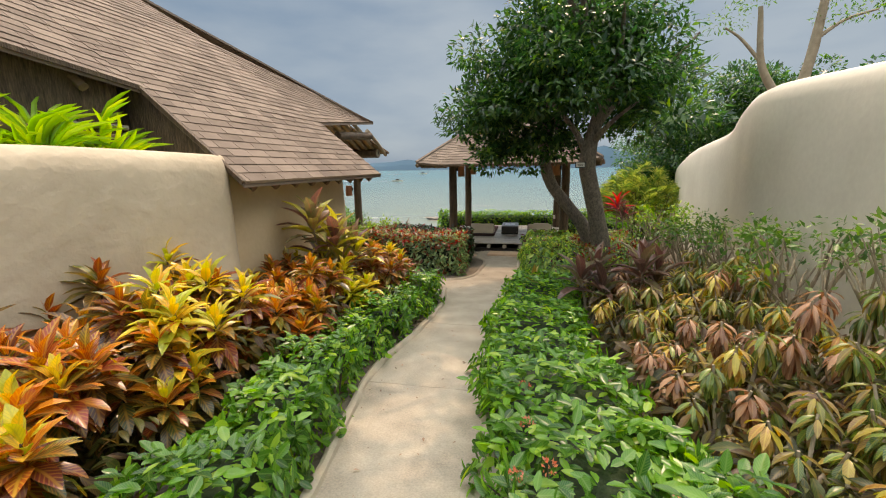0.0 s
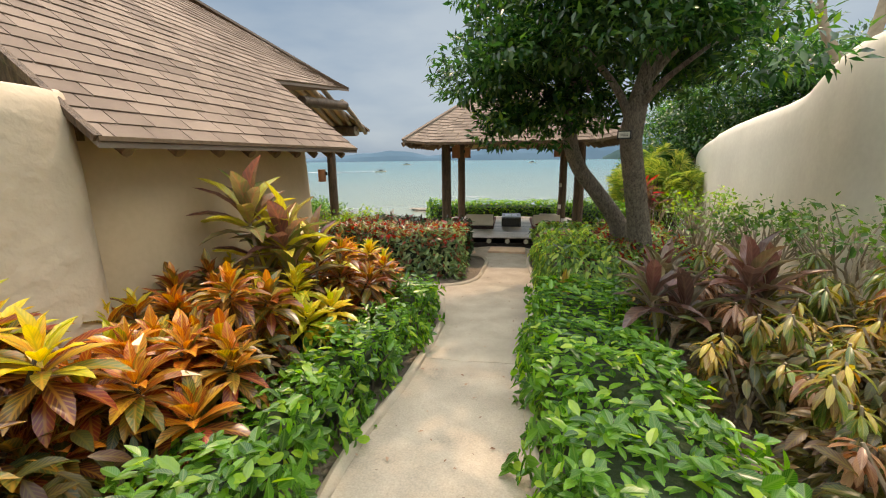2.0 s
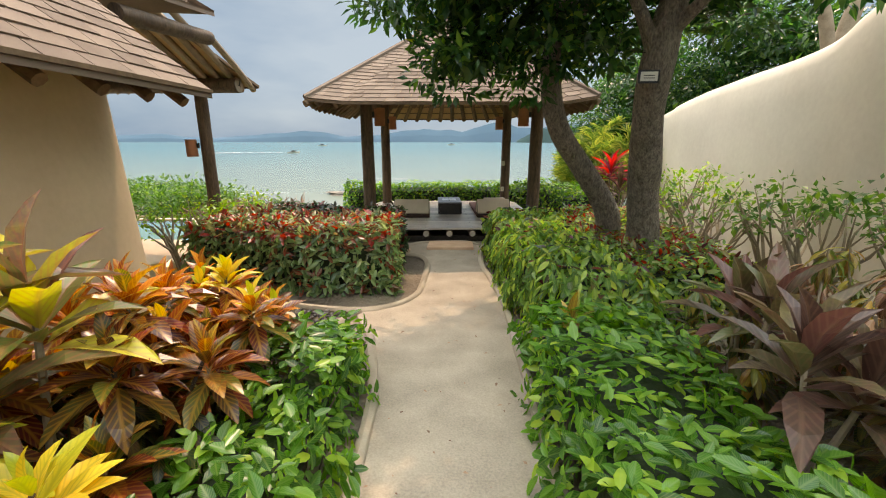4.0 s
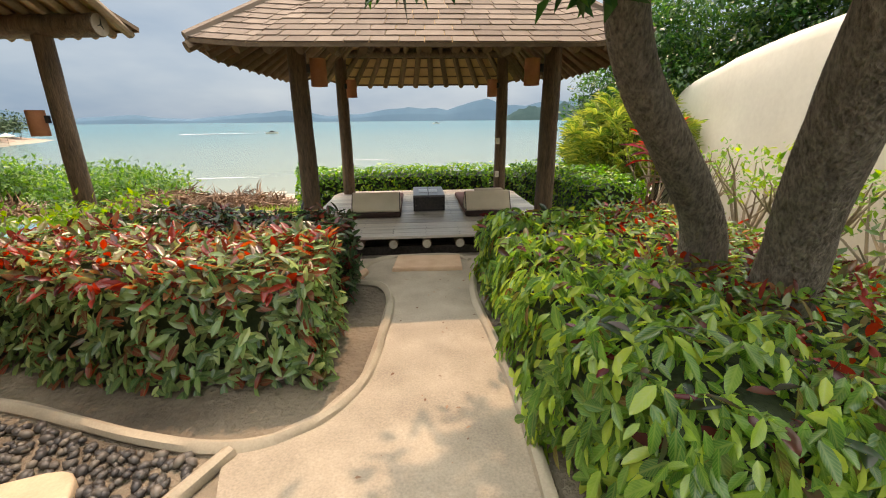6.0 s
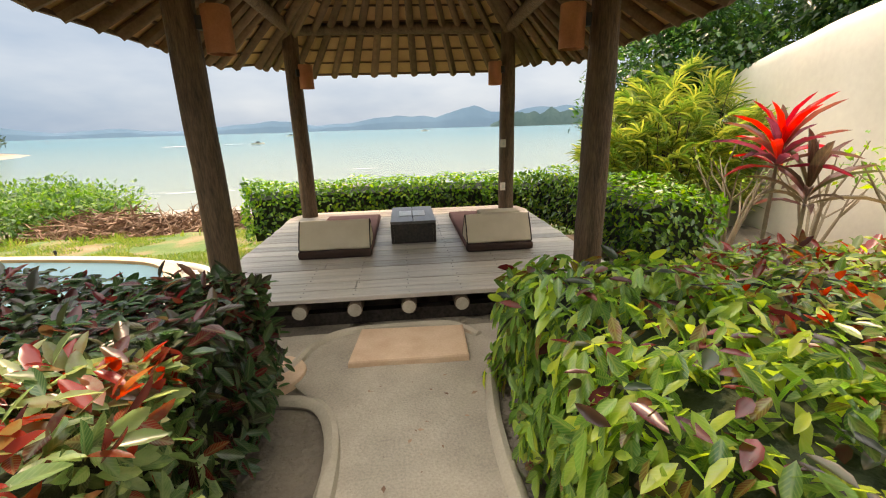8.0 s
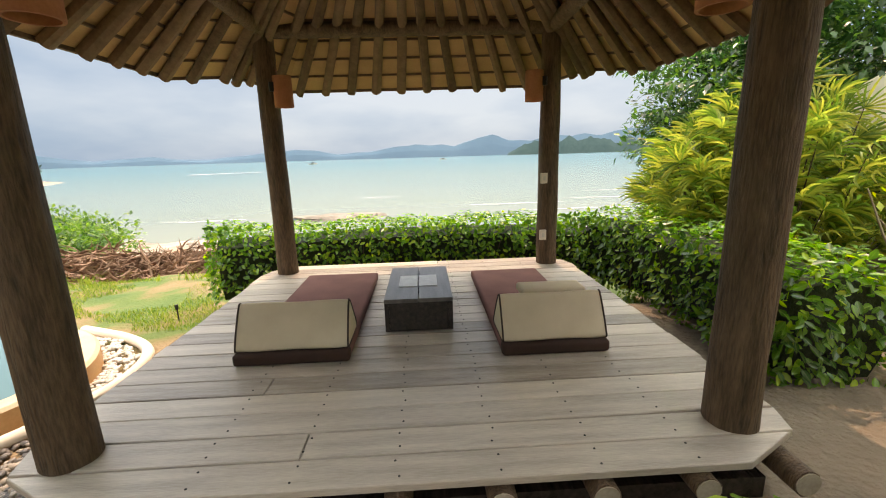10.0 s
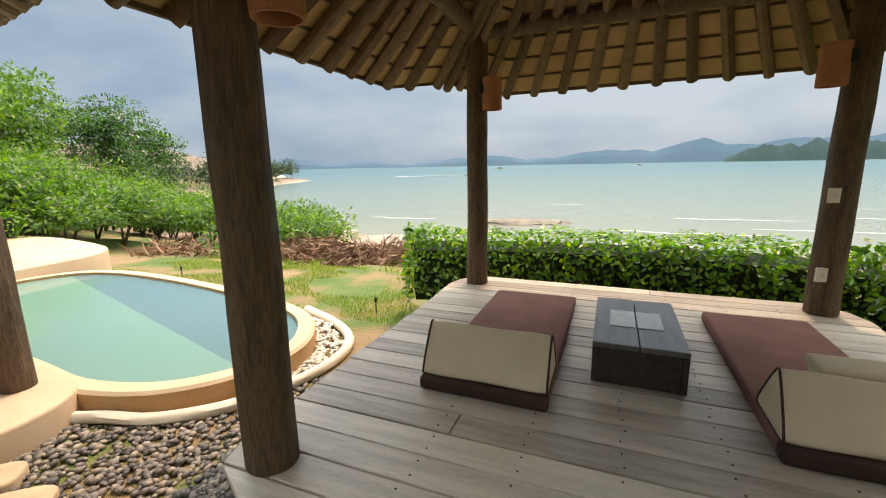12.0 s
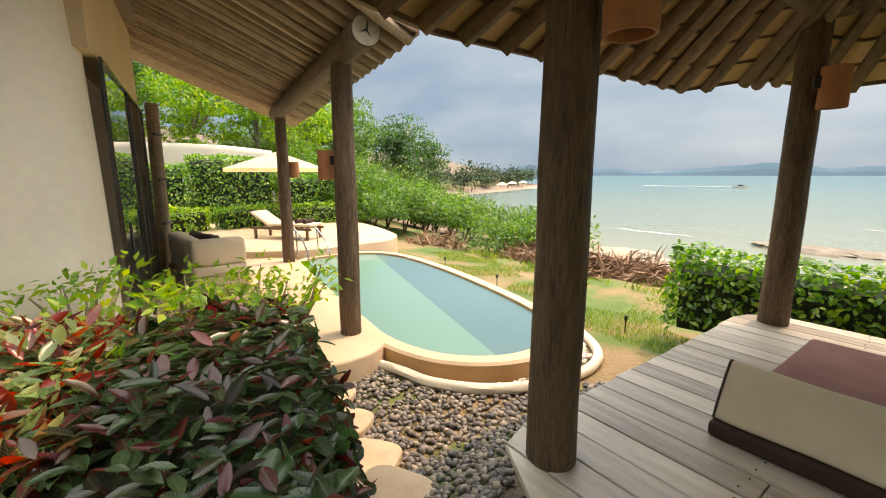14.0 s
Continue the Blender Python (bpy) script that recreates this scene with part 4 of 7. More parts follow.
def log_post(x, y, z0, z1, r, lean=(0, 0), name="post"):
    root = thing("post", (x, y, z0), "thick weathered brown log post with drying cracks", "post", "log posts")
    h = z1 - z0
    b = tube([(lean[0] * k / 8, lean[1] * k / 8, h * k / 8) for k in range(9)], [r * (1.04 - 0.10 * k / 8) for k in range(9)], 28, rough=0.10)
    # long drying cracks
    for v in b.verts:
        a = math.atan2(v.co.y, v.co.x)
        for c, d0, d1 in ((-2.0, 0.1, 0.75), (0.6, 0.3, 0.95), (2.3, 0.0, 0.5)):
            if abs(a - c) < 0.11 and d0 * h < v.co.z < d1 * h:
                v.co.x *= 0.955
                v.co.y *= 0.955
    smooth(part("log", b, M["log"], root))
    return root


EAVE, APEX = 1.74, 3.75
RX, RY = -0.45, 13.75
# eave outline: a square with its corners clipped and raised where the hips end
OUT = [(-1.97, -2.66, 0), (1.80, -2.66, 0), (2.52, -2.50, 0.12), (2.74, -1.60, 0), (2.74, 1.55, 0), (2.26, 2.26, 0.13), (1.76, 2.66, 0), (-1.76, 2.70, 0), (-2.26, 2.26, 0.13), (-2.70, 1.55, 0), (-2.78, -1.60, 0), (-2.66, -2.50, 0.07)]
for x, y in POSTS:
    log_post(x, y, DECK, EAVE + 0.62, 0.125)


def shingled(root, plane, rows, piece_w, piece_h, singles, name="shingle", thick=0.007):
    """Shingles on a sloping face. plane: lower-left, lower-right, upper-right, upper-left corners. Keeps about singles of them as objects."""
    a, b_, c, d = [Vector(p) for p in plane]
    up_l, up_r = d - a, c - b_
    slope = max(up_l.length, up_r.length)
    nrows = max(1, int(round(slope / piece_h)))
    nrm = (b_ - a).cross(d - a if up_l.length > 0.01 else c - a).normalized()
    if nrm.z < 0:
        nrm = -nrm
    V, F = [], []
    made = 0
    for r in range(nrows):
        f0, f1 = r / nrows, min(1.0, (r + 1.12) / nrows)
        l0, r0, l1, r1 = a + up_l * f0, b_ + up_r * f0, a + up_l * f1, b_ + up_r * f1
        wide = (r0 - l0).length
        if wide < 0.04:
            continue
        cuts = [0.0]
        x = piece_w * (0.35 + 0.65 * ((r * 0.618) % 1))
        while x < wide - 0.03:
            cuts.append(x / wide)
            x += piece_w * RNG.uniform(0.85, 1.15)
        cuts.append(1.0)
        for u, v in zip(cuts, cuts[1:]):
            g = 0.006 / wide
            lift = thick * RNG.uniform(0.9, 1.8)
            q = [l0.lerp(r0, u + g), l0.lerp(r0, v - g), l1.lerp(r1, v - g), l1.lerp(r1, u + g)]
            p = [q[0] + nrm * (lift + 0.006), q[1] + nrm * (lift + 0.006), q[2] + nrm * 0.004, q[3] + nrm * 0.004, q[0] - nrm * 0.002, q[1] - nrm * 0.002]
            faces = [(0, 1, 2, 3), (4, 5, 1, 0), (4, 0, 3), (5, 2, 1)]
            if made < singles:
                me = bpy.data.meshes.new(name)
                me.from_pydata([tuple(w) for w in p], [], faces)
                me.materials.append(M["shingle"])
                ob = new(name, me)
                ob.parent = root
                ob.matrix_parent_inverse = root.matrix_world.inverted()
                made += 1
            else:
                k = len(V)
                V += [tuple(w) for w in p]
                F += [tuple(k + i for i in f) for f in faces]
    return V, F


def build_pavilion_roof():
    root = thing("pavilion_roof", (CX, CY, EAVE), "brown shingled pavilion roof with pole rafters underneath", "roof")
    peak = Vector((RX, RY, APEX))
    O = [Vector((RX + x, RY + y, EAVE + z)) for x, y, z in OUT]
    NO = len(O)
    hips = (2, 5, 8, 11)
    V, F = [], []
    for i in range(NO):
        a, c = O[i], O[(i + 1) % NO]
        ta = tc = peak
        v, f = shingled(root, (a, c, tc, ta), 0, 0.30, 0.145, 160 if i == 0 else 60 if i in (9, 10) else 0)
        k = len(V)
        V += v
        F += [tuple(k + q for q in w) for w in f]
        # sheathing below the shingles
        nrm = (c - a).cross(ta - a).normalized()
        if nrm.z < 0:
            nrm = -nrm
        b = bmesh.new()
        up = [b.verts.new(p - nrm * 0.004) for p in (a, c, tc, ta)]
        lo = [b.verts.new(p - nrm * 0.03) for p in (a, c, tc, ta)]
        if (tc - ta).length < 1e-4:
            b.verts.remove(up.pop(2)), b.verts.remove(lo.pop(2))
        b.faces.new(up), b.faces.new(lo[::-1])
        n = len(up)
        for q in range(n):
            b.faces.new((up[q], lo[q], lo[(q + 1) % n], up[(q + 1) % n]))
        bmesh.ops.recalc_face_normals(b, faces=b.faces)
        bmesh.ops.transform(b, matrix=root.matrix_world.inverted(), verts=b.verts)
        part("sheathing", b, M["thatch"], root, "honey-coloured woven sheathing")
        # eave board
        b = tube([a - nrm * 0.03, c - nrm * 0.03], 0.028, 4)
        bmesh.ops.transform(b, matrix=root.matrix_world.inverted(), verts=b.verts)
        part("eave_board", b, M["beamwood"], root, "brown eave board")
        # rafters and battens
        m = max(1, round((c - a).length / 0.34))
        for q in range(m):
            f = (q + 0.5) / m
            e, t = a.lerp(c, f), ta.lerp(tc, f)
            s = e.lerp(t, 0.97 if q % 4 == 0 else 0.62 if q % 2 else 0.8)
            wob = Vector((RNG.uniform(-0.02, 0.02), RNG.uniform(-0.02, 0.02), 0))
            b = tube([e - nrm * 0.085 + (e - t).normalized() * -0.02, e.lerp(s, 0.5) - nrm * 0.085 + wob, s - nrm * 0.085], [0.056, 0.054, 0.046], 9, rough=0.35)
            bmesh.ops.transform(b, matrix=root.matrix_world.inverted(), verts=b.verts)
            smooth(part("rafter", b, M["beamwood"], root, "rough round pole rafter"))
        for q in range(1, 12):
            f = q / 12.5
            b = tube([a.lerp(ta, f) - nrm * 0.04, c.lerp(tc, f) - nrm * 0.04], 0.017, 4)
            bmesh.ops.transform(b, matrix=root.matrix_world.inverted(), verts=b.verts)
            part("batten", b, M["beamwood"], root)
        if i not in hips:
            continue
        # hip pole
        b = tube([a - Vector((0, 0, 0.10)), ta - Vector((0, 0, 0.12))], [0.06, 0.05], 9, rough=0.2)
        bmesh.ops.transform(b, matrix=root.matrix_world.inverted(), verts=b.verts)
        smooth(part("hip_pole", b, M["beamwood"], root, "thick hip pole"))
        # hip caps
        b = tube([a + Vector((0, 0, 0.012)), ta + Vector((0, 0, 0.015))], [0.05, 0.05], 6)
        bmesh.ops.transform(b, matrix=root.matrix_world.inverted(), verts=b.verts)
        part("hip_cap", b, M["shingle"], root)
    s = raw("shingles", V, F, M["shingle"], root, kind="stuff")
    s.matrix_parent_inverse = root.matrix_world.inverted()
    # ring beam on the posts
    z = EAVE + 0.52
    for (xa, ya), (xb, yb) in ((POSTS[0], POSTS[1]), (POSTS[2], POSTS[3]), (POSTS[0], POSTS[2]), (POSTS[1], POSTS[3])):
        d = Vector((xb - xa, yb - ya, 0)).normalized() * 0.25
        b = tube([(xa - d.x, ya - d.y, z), ((xa + xb) / 2, (ya + yb) / 2, z + 0.01), (xb + d.x, yb + d.y, z)], 0.085, 14, rough=0.12)
        bmesh.ops.transform(b, matrix=root.matrix_world.inverted(), verts=b.verts)
        smooth(part("beam", b, M["log"], root, "log ring beam"))
    return root


build_pavilion_roof()
wall_lamp((-1.96, 15.45, 1.40), -60)
wall_lamp((0.98, 15.45, 1.40), 60)
wall_lamp((-1.93, 12.20, 1.38), -80)
wall_lamp((0.94, 12.20, 1.38), 80)


def build_step():
    b = prism([(-1.02, 11.18), (-0.12, 11.17), (-0.10, 11.66), (-0.97, 11.70)], zg(-0.5, 11.3), zg(-0.5, 11.3) + 0.085, bevel=0.02)
    ob = part("step_stone", b, M["step"])
    tagged(ob, "low pink sandstone step before the deck", "step")
    b = prism(spline([(-2.0, 10.98), (-1.72, 10.9), (-1.42, 10.95), (-1.32, 11.2), (-1.5, 11.4), (-1.95, 11.36)], 4, True), zg(-1.6, 11.1) - 0.02, zg(-1.6, 11.1) + 0.05, bevel=0.015)
    tagged(part("stepping_stone", b, M["step"]), "flat pinkish stepping stone beside the path", "stone")


build_step()


def floor_bed(x0, x1, y0, y1, label):
    """A low mattress with a triangular back cushion at its near end."""
    w = x1 - x0
    root = thing("floor_bed", ((x0 + x1) / 2, y0, DECK + 0.004), label, "mattress", "lounging mattresses")
    length = y1 - y0
    b = box(w, length, 0.085, (0, length / 2, 0), 0.03, seg=3)
    smooth(part("mattress", b, M["plum"], root, "flat plum-coloured mattress"))
    b = box(w + 0.006, 0.10, 0.088, (0, 0.045, -0.001), 0.03, seg=3)
    smooth(part("mattress_end", b, M["brownfab"], root, "dark brown mattress end"))
    return root


def wedge_cushion(x0, x1, y, label):
    """A triangular cushion with dark piping along its edges."""
    w = x1 - x0
    root = thing("wedge_cushion", ((x0 + x1) / 2, y, DECK + 0.09), label, "cushion", "triangular cushions")
    tri = [(0.0, 0.0), (0.44, 0.0), (0.19, 0.335)]
    prof = []
    for i in range(3):
        p0, p1, p2 = tri[i - 1], tri[i], tri[(i + 1) % 3]
        for k in range(5):
            f = k / 4
            q0 = (p1[0] + (p0[0] - p1[0]) * 0.13, p1[1] + (p0[1] - p1[1]) * 0.13)
            q2 = (p1[0] + (p2[0] - p1[0]) * 0.13, p1[1] + (p2[1] - p1[1]) * 0.13)
            u = ((q0[0] * (1 - f) + p1[0] * f), (q0[1] * (1 - f) + p1[1] * f))
            v = ((p1[0] * (1 - f) + q2[0] * f), (p1[1] * (1 - f) + q2[1] * f))
            prof.append((u[0] * (1 - f) + v[0] * f, u[1] * (1 - f) + v[1] * f))
        n2 = tri[(i + 1) % 3]
        for f in (0.25, 0.5, 0.75):
            px, py = p1[0] + (n2[0] - p1[0]) * (0.13 + 0.74 * f), p1[1] + (n2[1] - p1[1]) * (0.13 + 0.74 * f)
            cx, cy = 0.21, 0.11
            s = 1.045
            prof.append((cx + (px - cx) * s, max(cy + (py - cy) * s, 0)))
    b = bmesh.new()
    rows = []
    for k in range(13):
        f = k / 12
        s = 1 + 0.015 * math.sin(f * 9) if 0 < k < 12 else 0.985
        x = -w / 2 + w * f
        rows.append([b.verts.new((x, 0.21 + (py - 0.21) * s, max(0.0, 0.11 + (pz - 0.11) * s))) for py, pz in prof])
    m = len(prof)
    for u, v in zip(rows, rows[1:]):
        for k in range(m):
            b.faces.new((u[k], u[(k + 1) % m], v[(k + 1) % m], v[k]))
    for row, e in ((rows[0], -1), (rows[-1], 1)):
        c = b.verts.new((e * (w / 2 + 0.025), 0.20, 0.12))
        for k in range(m):
            b.faces.new((row[k], row[(k + 1) % m], c))
    bmesh.ops.recalc_face_normals(b, faces=b.faces)
    smooth(part("cover", b, M["cream"], root, "cream canvas cover"), 1.2)
    for e in (-1, 1):
        ring = [(e * w / 2, 0.21 + (py - 0.21) * 0.99, max(0.004, 0.11 + (pz - 0.11) * 0.99)) for py, pz in prof]
        part("piping", tube(ring + [ring[0]], 0.007, 6), M["piping"], root, "dark brown piping")
    return root


floor_bed(-1.78, -0.96, 13.04, 15.10, "plum floor mattress with a dark brown end on the deck")
floor_bed(0.14, 0.92, 13.00, 15.02, "plum floor mattress with a dark brown end on the deck")
wedge_cushion(-1.77, -0.97, 13.06, "cream triangular cushion with brown piping on the mattress")
wedge_cushion(0.15, 0.91, 13.02, "cream triangular cushion with brown piping on the mattress")


def build_table():
    root = thing("low_table", (-0.46, 14.02, DECK + 0.003), "low dark-stained wooden table with solid sides", "table")
    w, d, h = 0.57, 1.0, 0.285
    for x in (-w / 4 - 0.001, w / 4 + 0.001):
        part("top_board", box(w / 2 - 0.004, d, 0.035, (x, 0, h - 0.035), 0.006), M["tabletop"], root)
    for x in (-w / 2 + 0.02, w / 2 - 0.02):
        part("side_panel", box(0.036, d - 0.02, h - 0.037, (x, 0, 0), 0.004), M["darkwood"], root)
    for y in (-d / 2 + 0.03, d / 2 - 0.03):
        part("end_panel", box(w - 0.08, 0.034, h - 0.037, (0, y, 0), 0.004), M["darkwood"], root)
    for x in (-0.095, 0.085):
        part("tile", box(0.168, 0.34, 0.006, (x, 0.0, h + 0.0005), 0.002), M["palestone"], root, "pale mottled stone tile")
    return root


build_table()


# ---- villa: wing beside the path ----
def slab(root, name, corners, thick, material, label=""):
    """A sloping board with thickness below its corners."""
    b = bmesh.new()
    c = [Vector(p) for p in corners]
    nrm = (c[1] - c[0]).cross(c[2] - c[0]).normalized()
    if nrm.z < 0:
        nrm = -nrm
    up = [b.verts.new(p) for p in c]
    lo = [b.verts.new(p - nrm * thick) for p in c]
    b.faces.new(up), b.faces.new(lo[::-1])
    n = len(c)
    for q in range(n):
        b.faces.new((up[q], lo[q], lo[(q + 1) % n], up[(q + 1) % n]))
    bmesh.ops.recalc_face_normals(b, faces=b.faces)
    bmesh.ops.transform(b, matrix=root.matrix_world.inverted(), verts=b.verts)
    return part(name, b, material, root, label)


def bar(root, name, pts, r, material, label="", sides=10, rough=0.15):
    b = tube(pts, r, sides, rough=rough)
    bmesh.ops.transform(b, matrix=root.matrix_world.inverted(), verts=b.verts)
    return smooth(part(name, b, material, root, label))


def warped_board(root, name, plane, drop, thick, material, n=8):
    """A roof board whose four corners need not lie in one plane."""
    a, b_, c, d = [Vector(p) for p in plane]
    V, F = [], []
    for low in (drop, drop + thick):
        for i in range(n + 1):
            for j in range(n + 1):
                p = (a.lerp(d, i / n)).lerp(b_.lerp(c, i / n), j / n)
                V.append((p.x, p.y, p.z - low))
    k, w = (n + 1) * (n + 1), n + 1
    for i in range(n):
        for j in range(n):
            q = (i * w + j, i * w + j + 1, (i + 1) * w + j + 1, (i + 1) * w + j)
            F += [q, tuple(k + t for t in q[::-1])]
    for i in range(n):
        F += [(i, i + 1, k + i + 1, k + i), (n * w + i, n * w + i + 1, k + n * w + i + 1, k + n * w + i), (i * w, (i + 1) * w, k + (i + 1) * w, k + i * w), (i * w + n, (i + 1) * w + n, k + (i + 1) * w + n, k + i * w + n)]
    ob = raw(name, V, F, material, root)
    ob.matrix_parent_inverse = root.matrix_world.inverted()
    return ob


RA, RB = (-3.12, 3.50, 1.50), (-2.98, 7.75, 1.53)
RK, RN = (-4.45, 3.60, 2.62), (-4.24, 7.62, 2.62)
RTIP, RTOP, RTOP2 = (-4.06, 10.35, 2.90), (-7.6, 5.6, 5.25), (-7.9, 2.4, 5.45)
RL, RL2 = (-5.0, 1.2, 3.02), (-6.2, -1.5, 3.9)


def build_villa():
    root = thing("villa", (-6.5, 7.0, -1.0), "villa with ochre rendered walls and a steep brown shingled roof", "house")
    V, F = [], []
    for plane, singles in (((RA, RB, RN, RK), 230), ((RK, RN, (-6.0, 6.75, 4.1), (-6.0, 3.2, 4.0)), 0), ((RN, RTIP, RTIP, (-6.0, 6.75, 4.1)), 0),
                           (((-6.0, 3.2, 4.0), (-6.0, 6.75, 4.1), RTOP, RTOP2), 0), ((RL, RK, (-6.0, 3.2, 4.0), (-6.2, 1.6, 4.05)), 0), (((-6.2, 1.6, 4.05), (-6.0, 3.2, 4.0), RTOP2, (-7.7, 1.0, 5.3)), 0),
                           ((RL2, RL, (-6.2, 1.6, 4.05), (-7.4, -1.0, 4.9)), 0), (((-7.4, -1.0, 4.9), (-6.2, 1.6, 4.05), (-7.7, 1.0, 5.3), (-8.2, -1.0, 5.6)), 0)):
        v, f = shingled(root, plane, 0, 0.34, 0.155, singles)
        k = len(V)
        V += v
        F += [tuple(k + q for q in w) for w in f]
        warped_board(root, "roof_board", plane, 0.02, 0.04, M["shingle"])
    s = raw("shingles", V, F, M["shingle"], root, kind="stuff")
    s.matrix_parent_inverse = root.matrix_world.inverted()
    bar(root, "eave_board", [RA, RB], 0.022, M["beamwood"], "dark eave board", 4)
    bar(root, "rake_board", [RA, RK], 0.035, M["log"], "dark barge board", 4)
    bar(root, "rake_board", [RK, RL, RL2], 0.035, M["log"], "dark barge board", 4)
    for y in np.linspace(3.75, 7.6, 9):
        bar(root, "rafter_end", [(-3.16, y, 1.42), (-3.9, y, 2.04)], 0.05, M["beamwood"], "dark rafter end", 8)
    # dark sheets added behind the rake; their colour stands for the shaded void
    for (x0, y0, h0), (x1, y1, h1) in (((-4.72, 3.5, 2.78), (-5.35, 1.3, 3.15)), ((-5.35, 1.3, 3.15), (-6.65, -1.7, 4.05))):
        slab(root, "void_sheet", [(x0, y0, -0.6), (x1, y1, -0.6), (x1, y1, h1), (x0, y0, h0)], 0.06, M["log"], "dark sheet standing in for the shaded roof void")
    slab(root, "void_sheet", [(-3.5, 3.75, 1.5), (-5.2, 3.75, 1.5), (-5.2, 3.75, 3.12), (-4.45, 3.75, 2.52), (-3.5, 3.75, 1.74)], 0.05, M["log"], "dark sheet standing in for the shaded roof void")
    bar(root, "gable_beam", [(-4.62, 3.52, 2.16), (-5.22, 1.35, 2.16)], 0.03, M["endgrain"], "pale horizontal beam", 6)
    # far slopes close the roof behind
    slab(root, "roof_board", [RTOP, RTIP, (-12.5, 11.2, 3.3), (-10.5, 6.0, 5.2)], 0.04, M["shingle"])
    slab(root, "roof_board", [RTOP2, RTOP, (-10.5, 6.0, 5.2), (-11, 0.5, 5.0)], 0.04, M["shingle"])
    slab(root, "roof_board", [(-8.2, -1.0, 5.6), RTOP2, (-11, 0.5, 5.0), (-12, -3, 4.2)], 0.04, M["shingle"])
    # wing wall, slightly battered
    b = bmesh.new()
    outline = spline([(-3.62, 3.7), (-3.52, 4.6), (-3.50, 5.8), (-3.62, 7.2), (-4.1, 7.55), (-6, 7.6), (-8.6, 7.6), (-8.6, 3.2), (-5.0, 3.2), (-3.95, 3.35)], 5, True)
    rows = []
    for z, k in ((-1.2, 0.10), (-0.2, 0.05), (0.8, 0.02), (1.45, 0.0), (1.72, 0.0)):
        rows.append([b.verts.new((p[0] + k * (1 if p[0] > -5 else 0), p[1] + k * (1 if p[1] > 6 else 0) , z)) for p in outline])
    for u, v in zip(rows, rows[1:]):
        for k in range(len(u)):
            b.faces.new((u[k], u[(k + 1) % len(u)], v[(k + 1) % len(u)], v[k]))
    b.faces.new(rows[-1])
    bmesh.ops.recalc_face_normals(b, faces=b.faces)
    bmesh.ops.transform(b, matrix=root.matrix_world.inverted(), verts=b.verts)
    smooth(part("wing_wall", b, M["hutwall"], root, "ochre rendered wing wall"))
    return root


villa = build_villa()


# ---- villa: porch towards the pool ----
TERR = -1.08


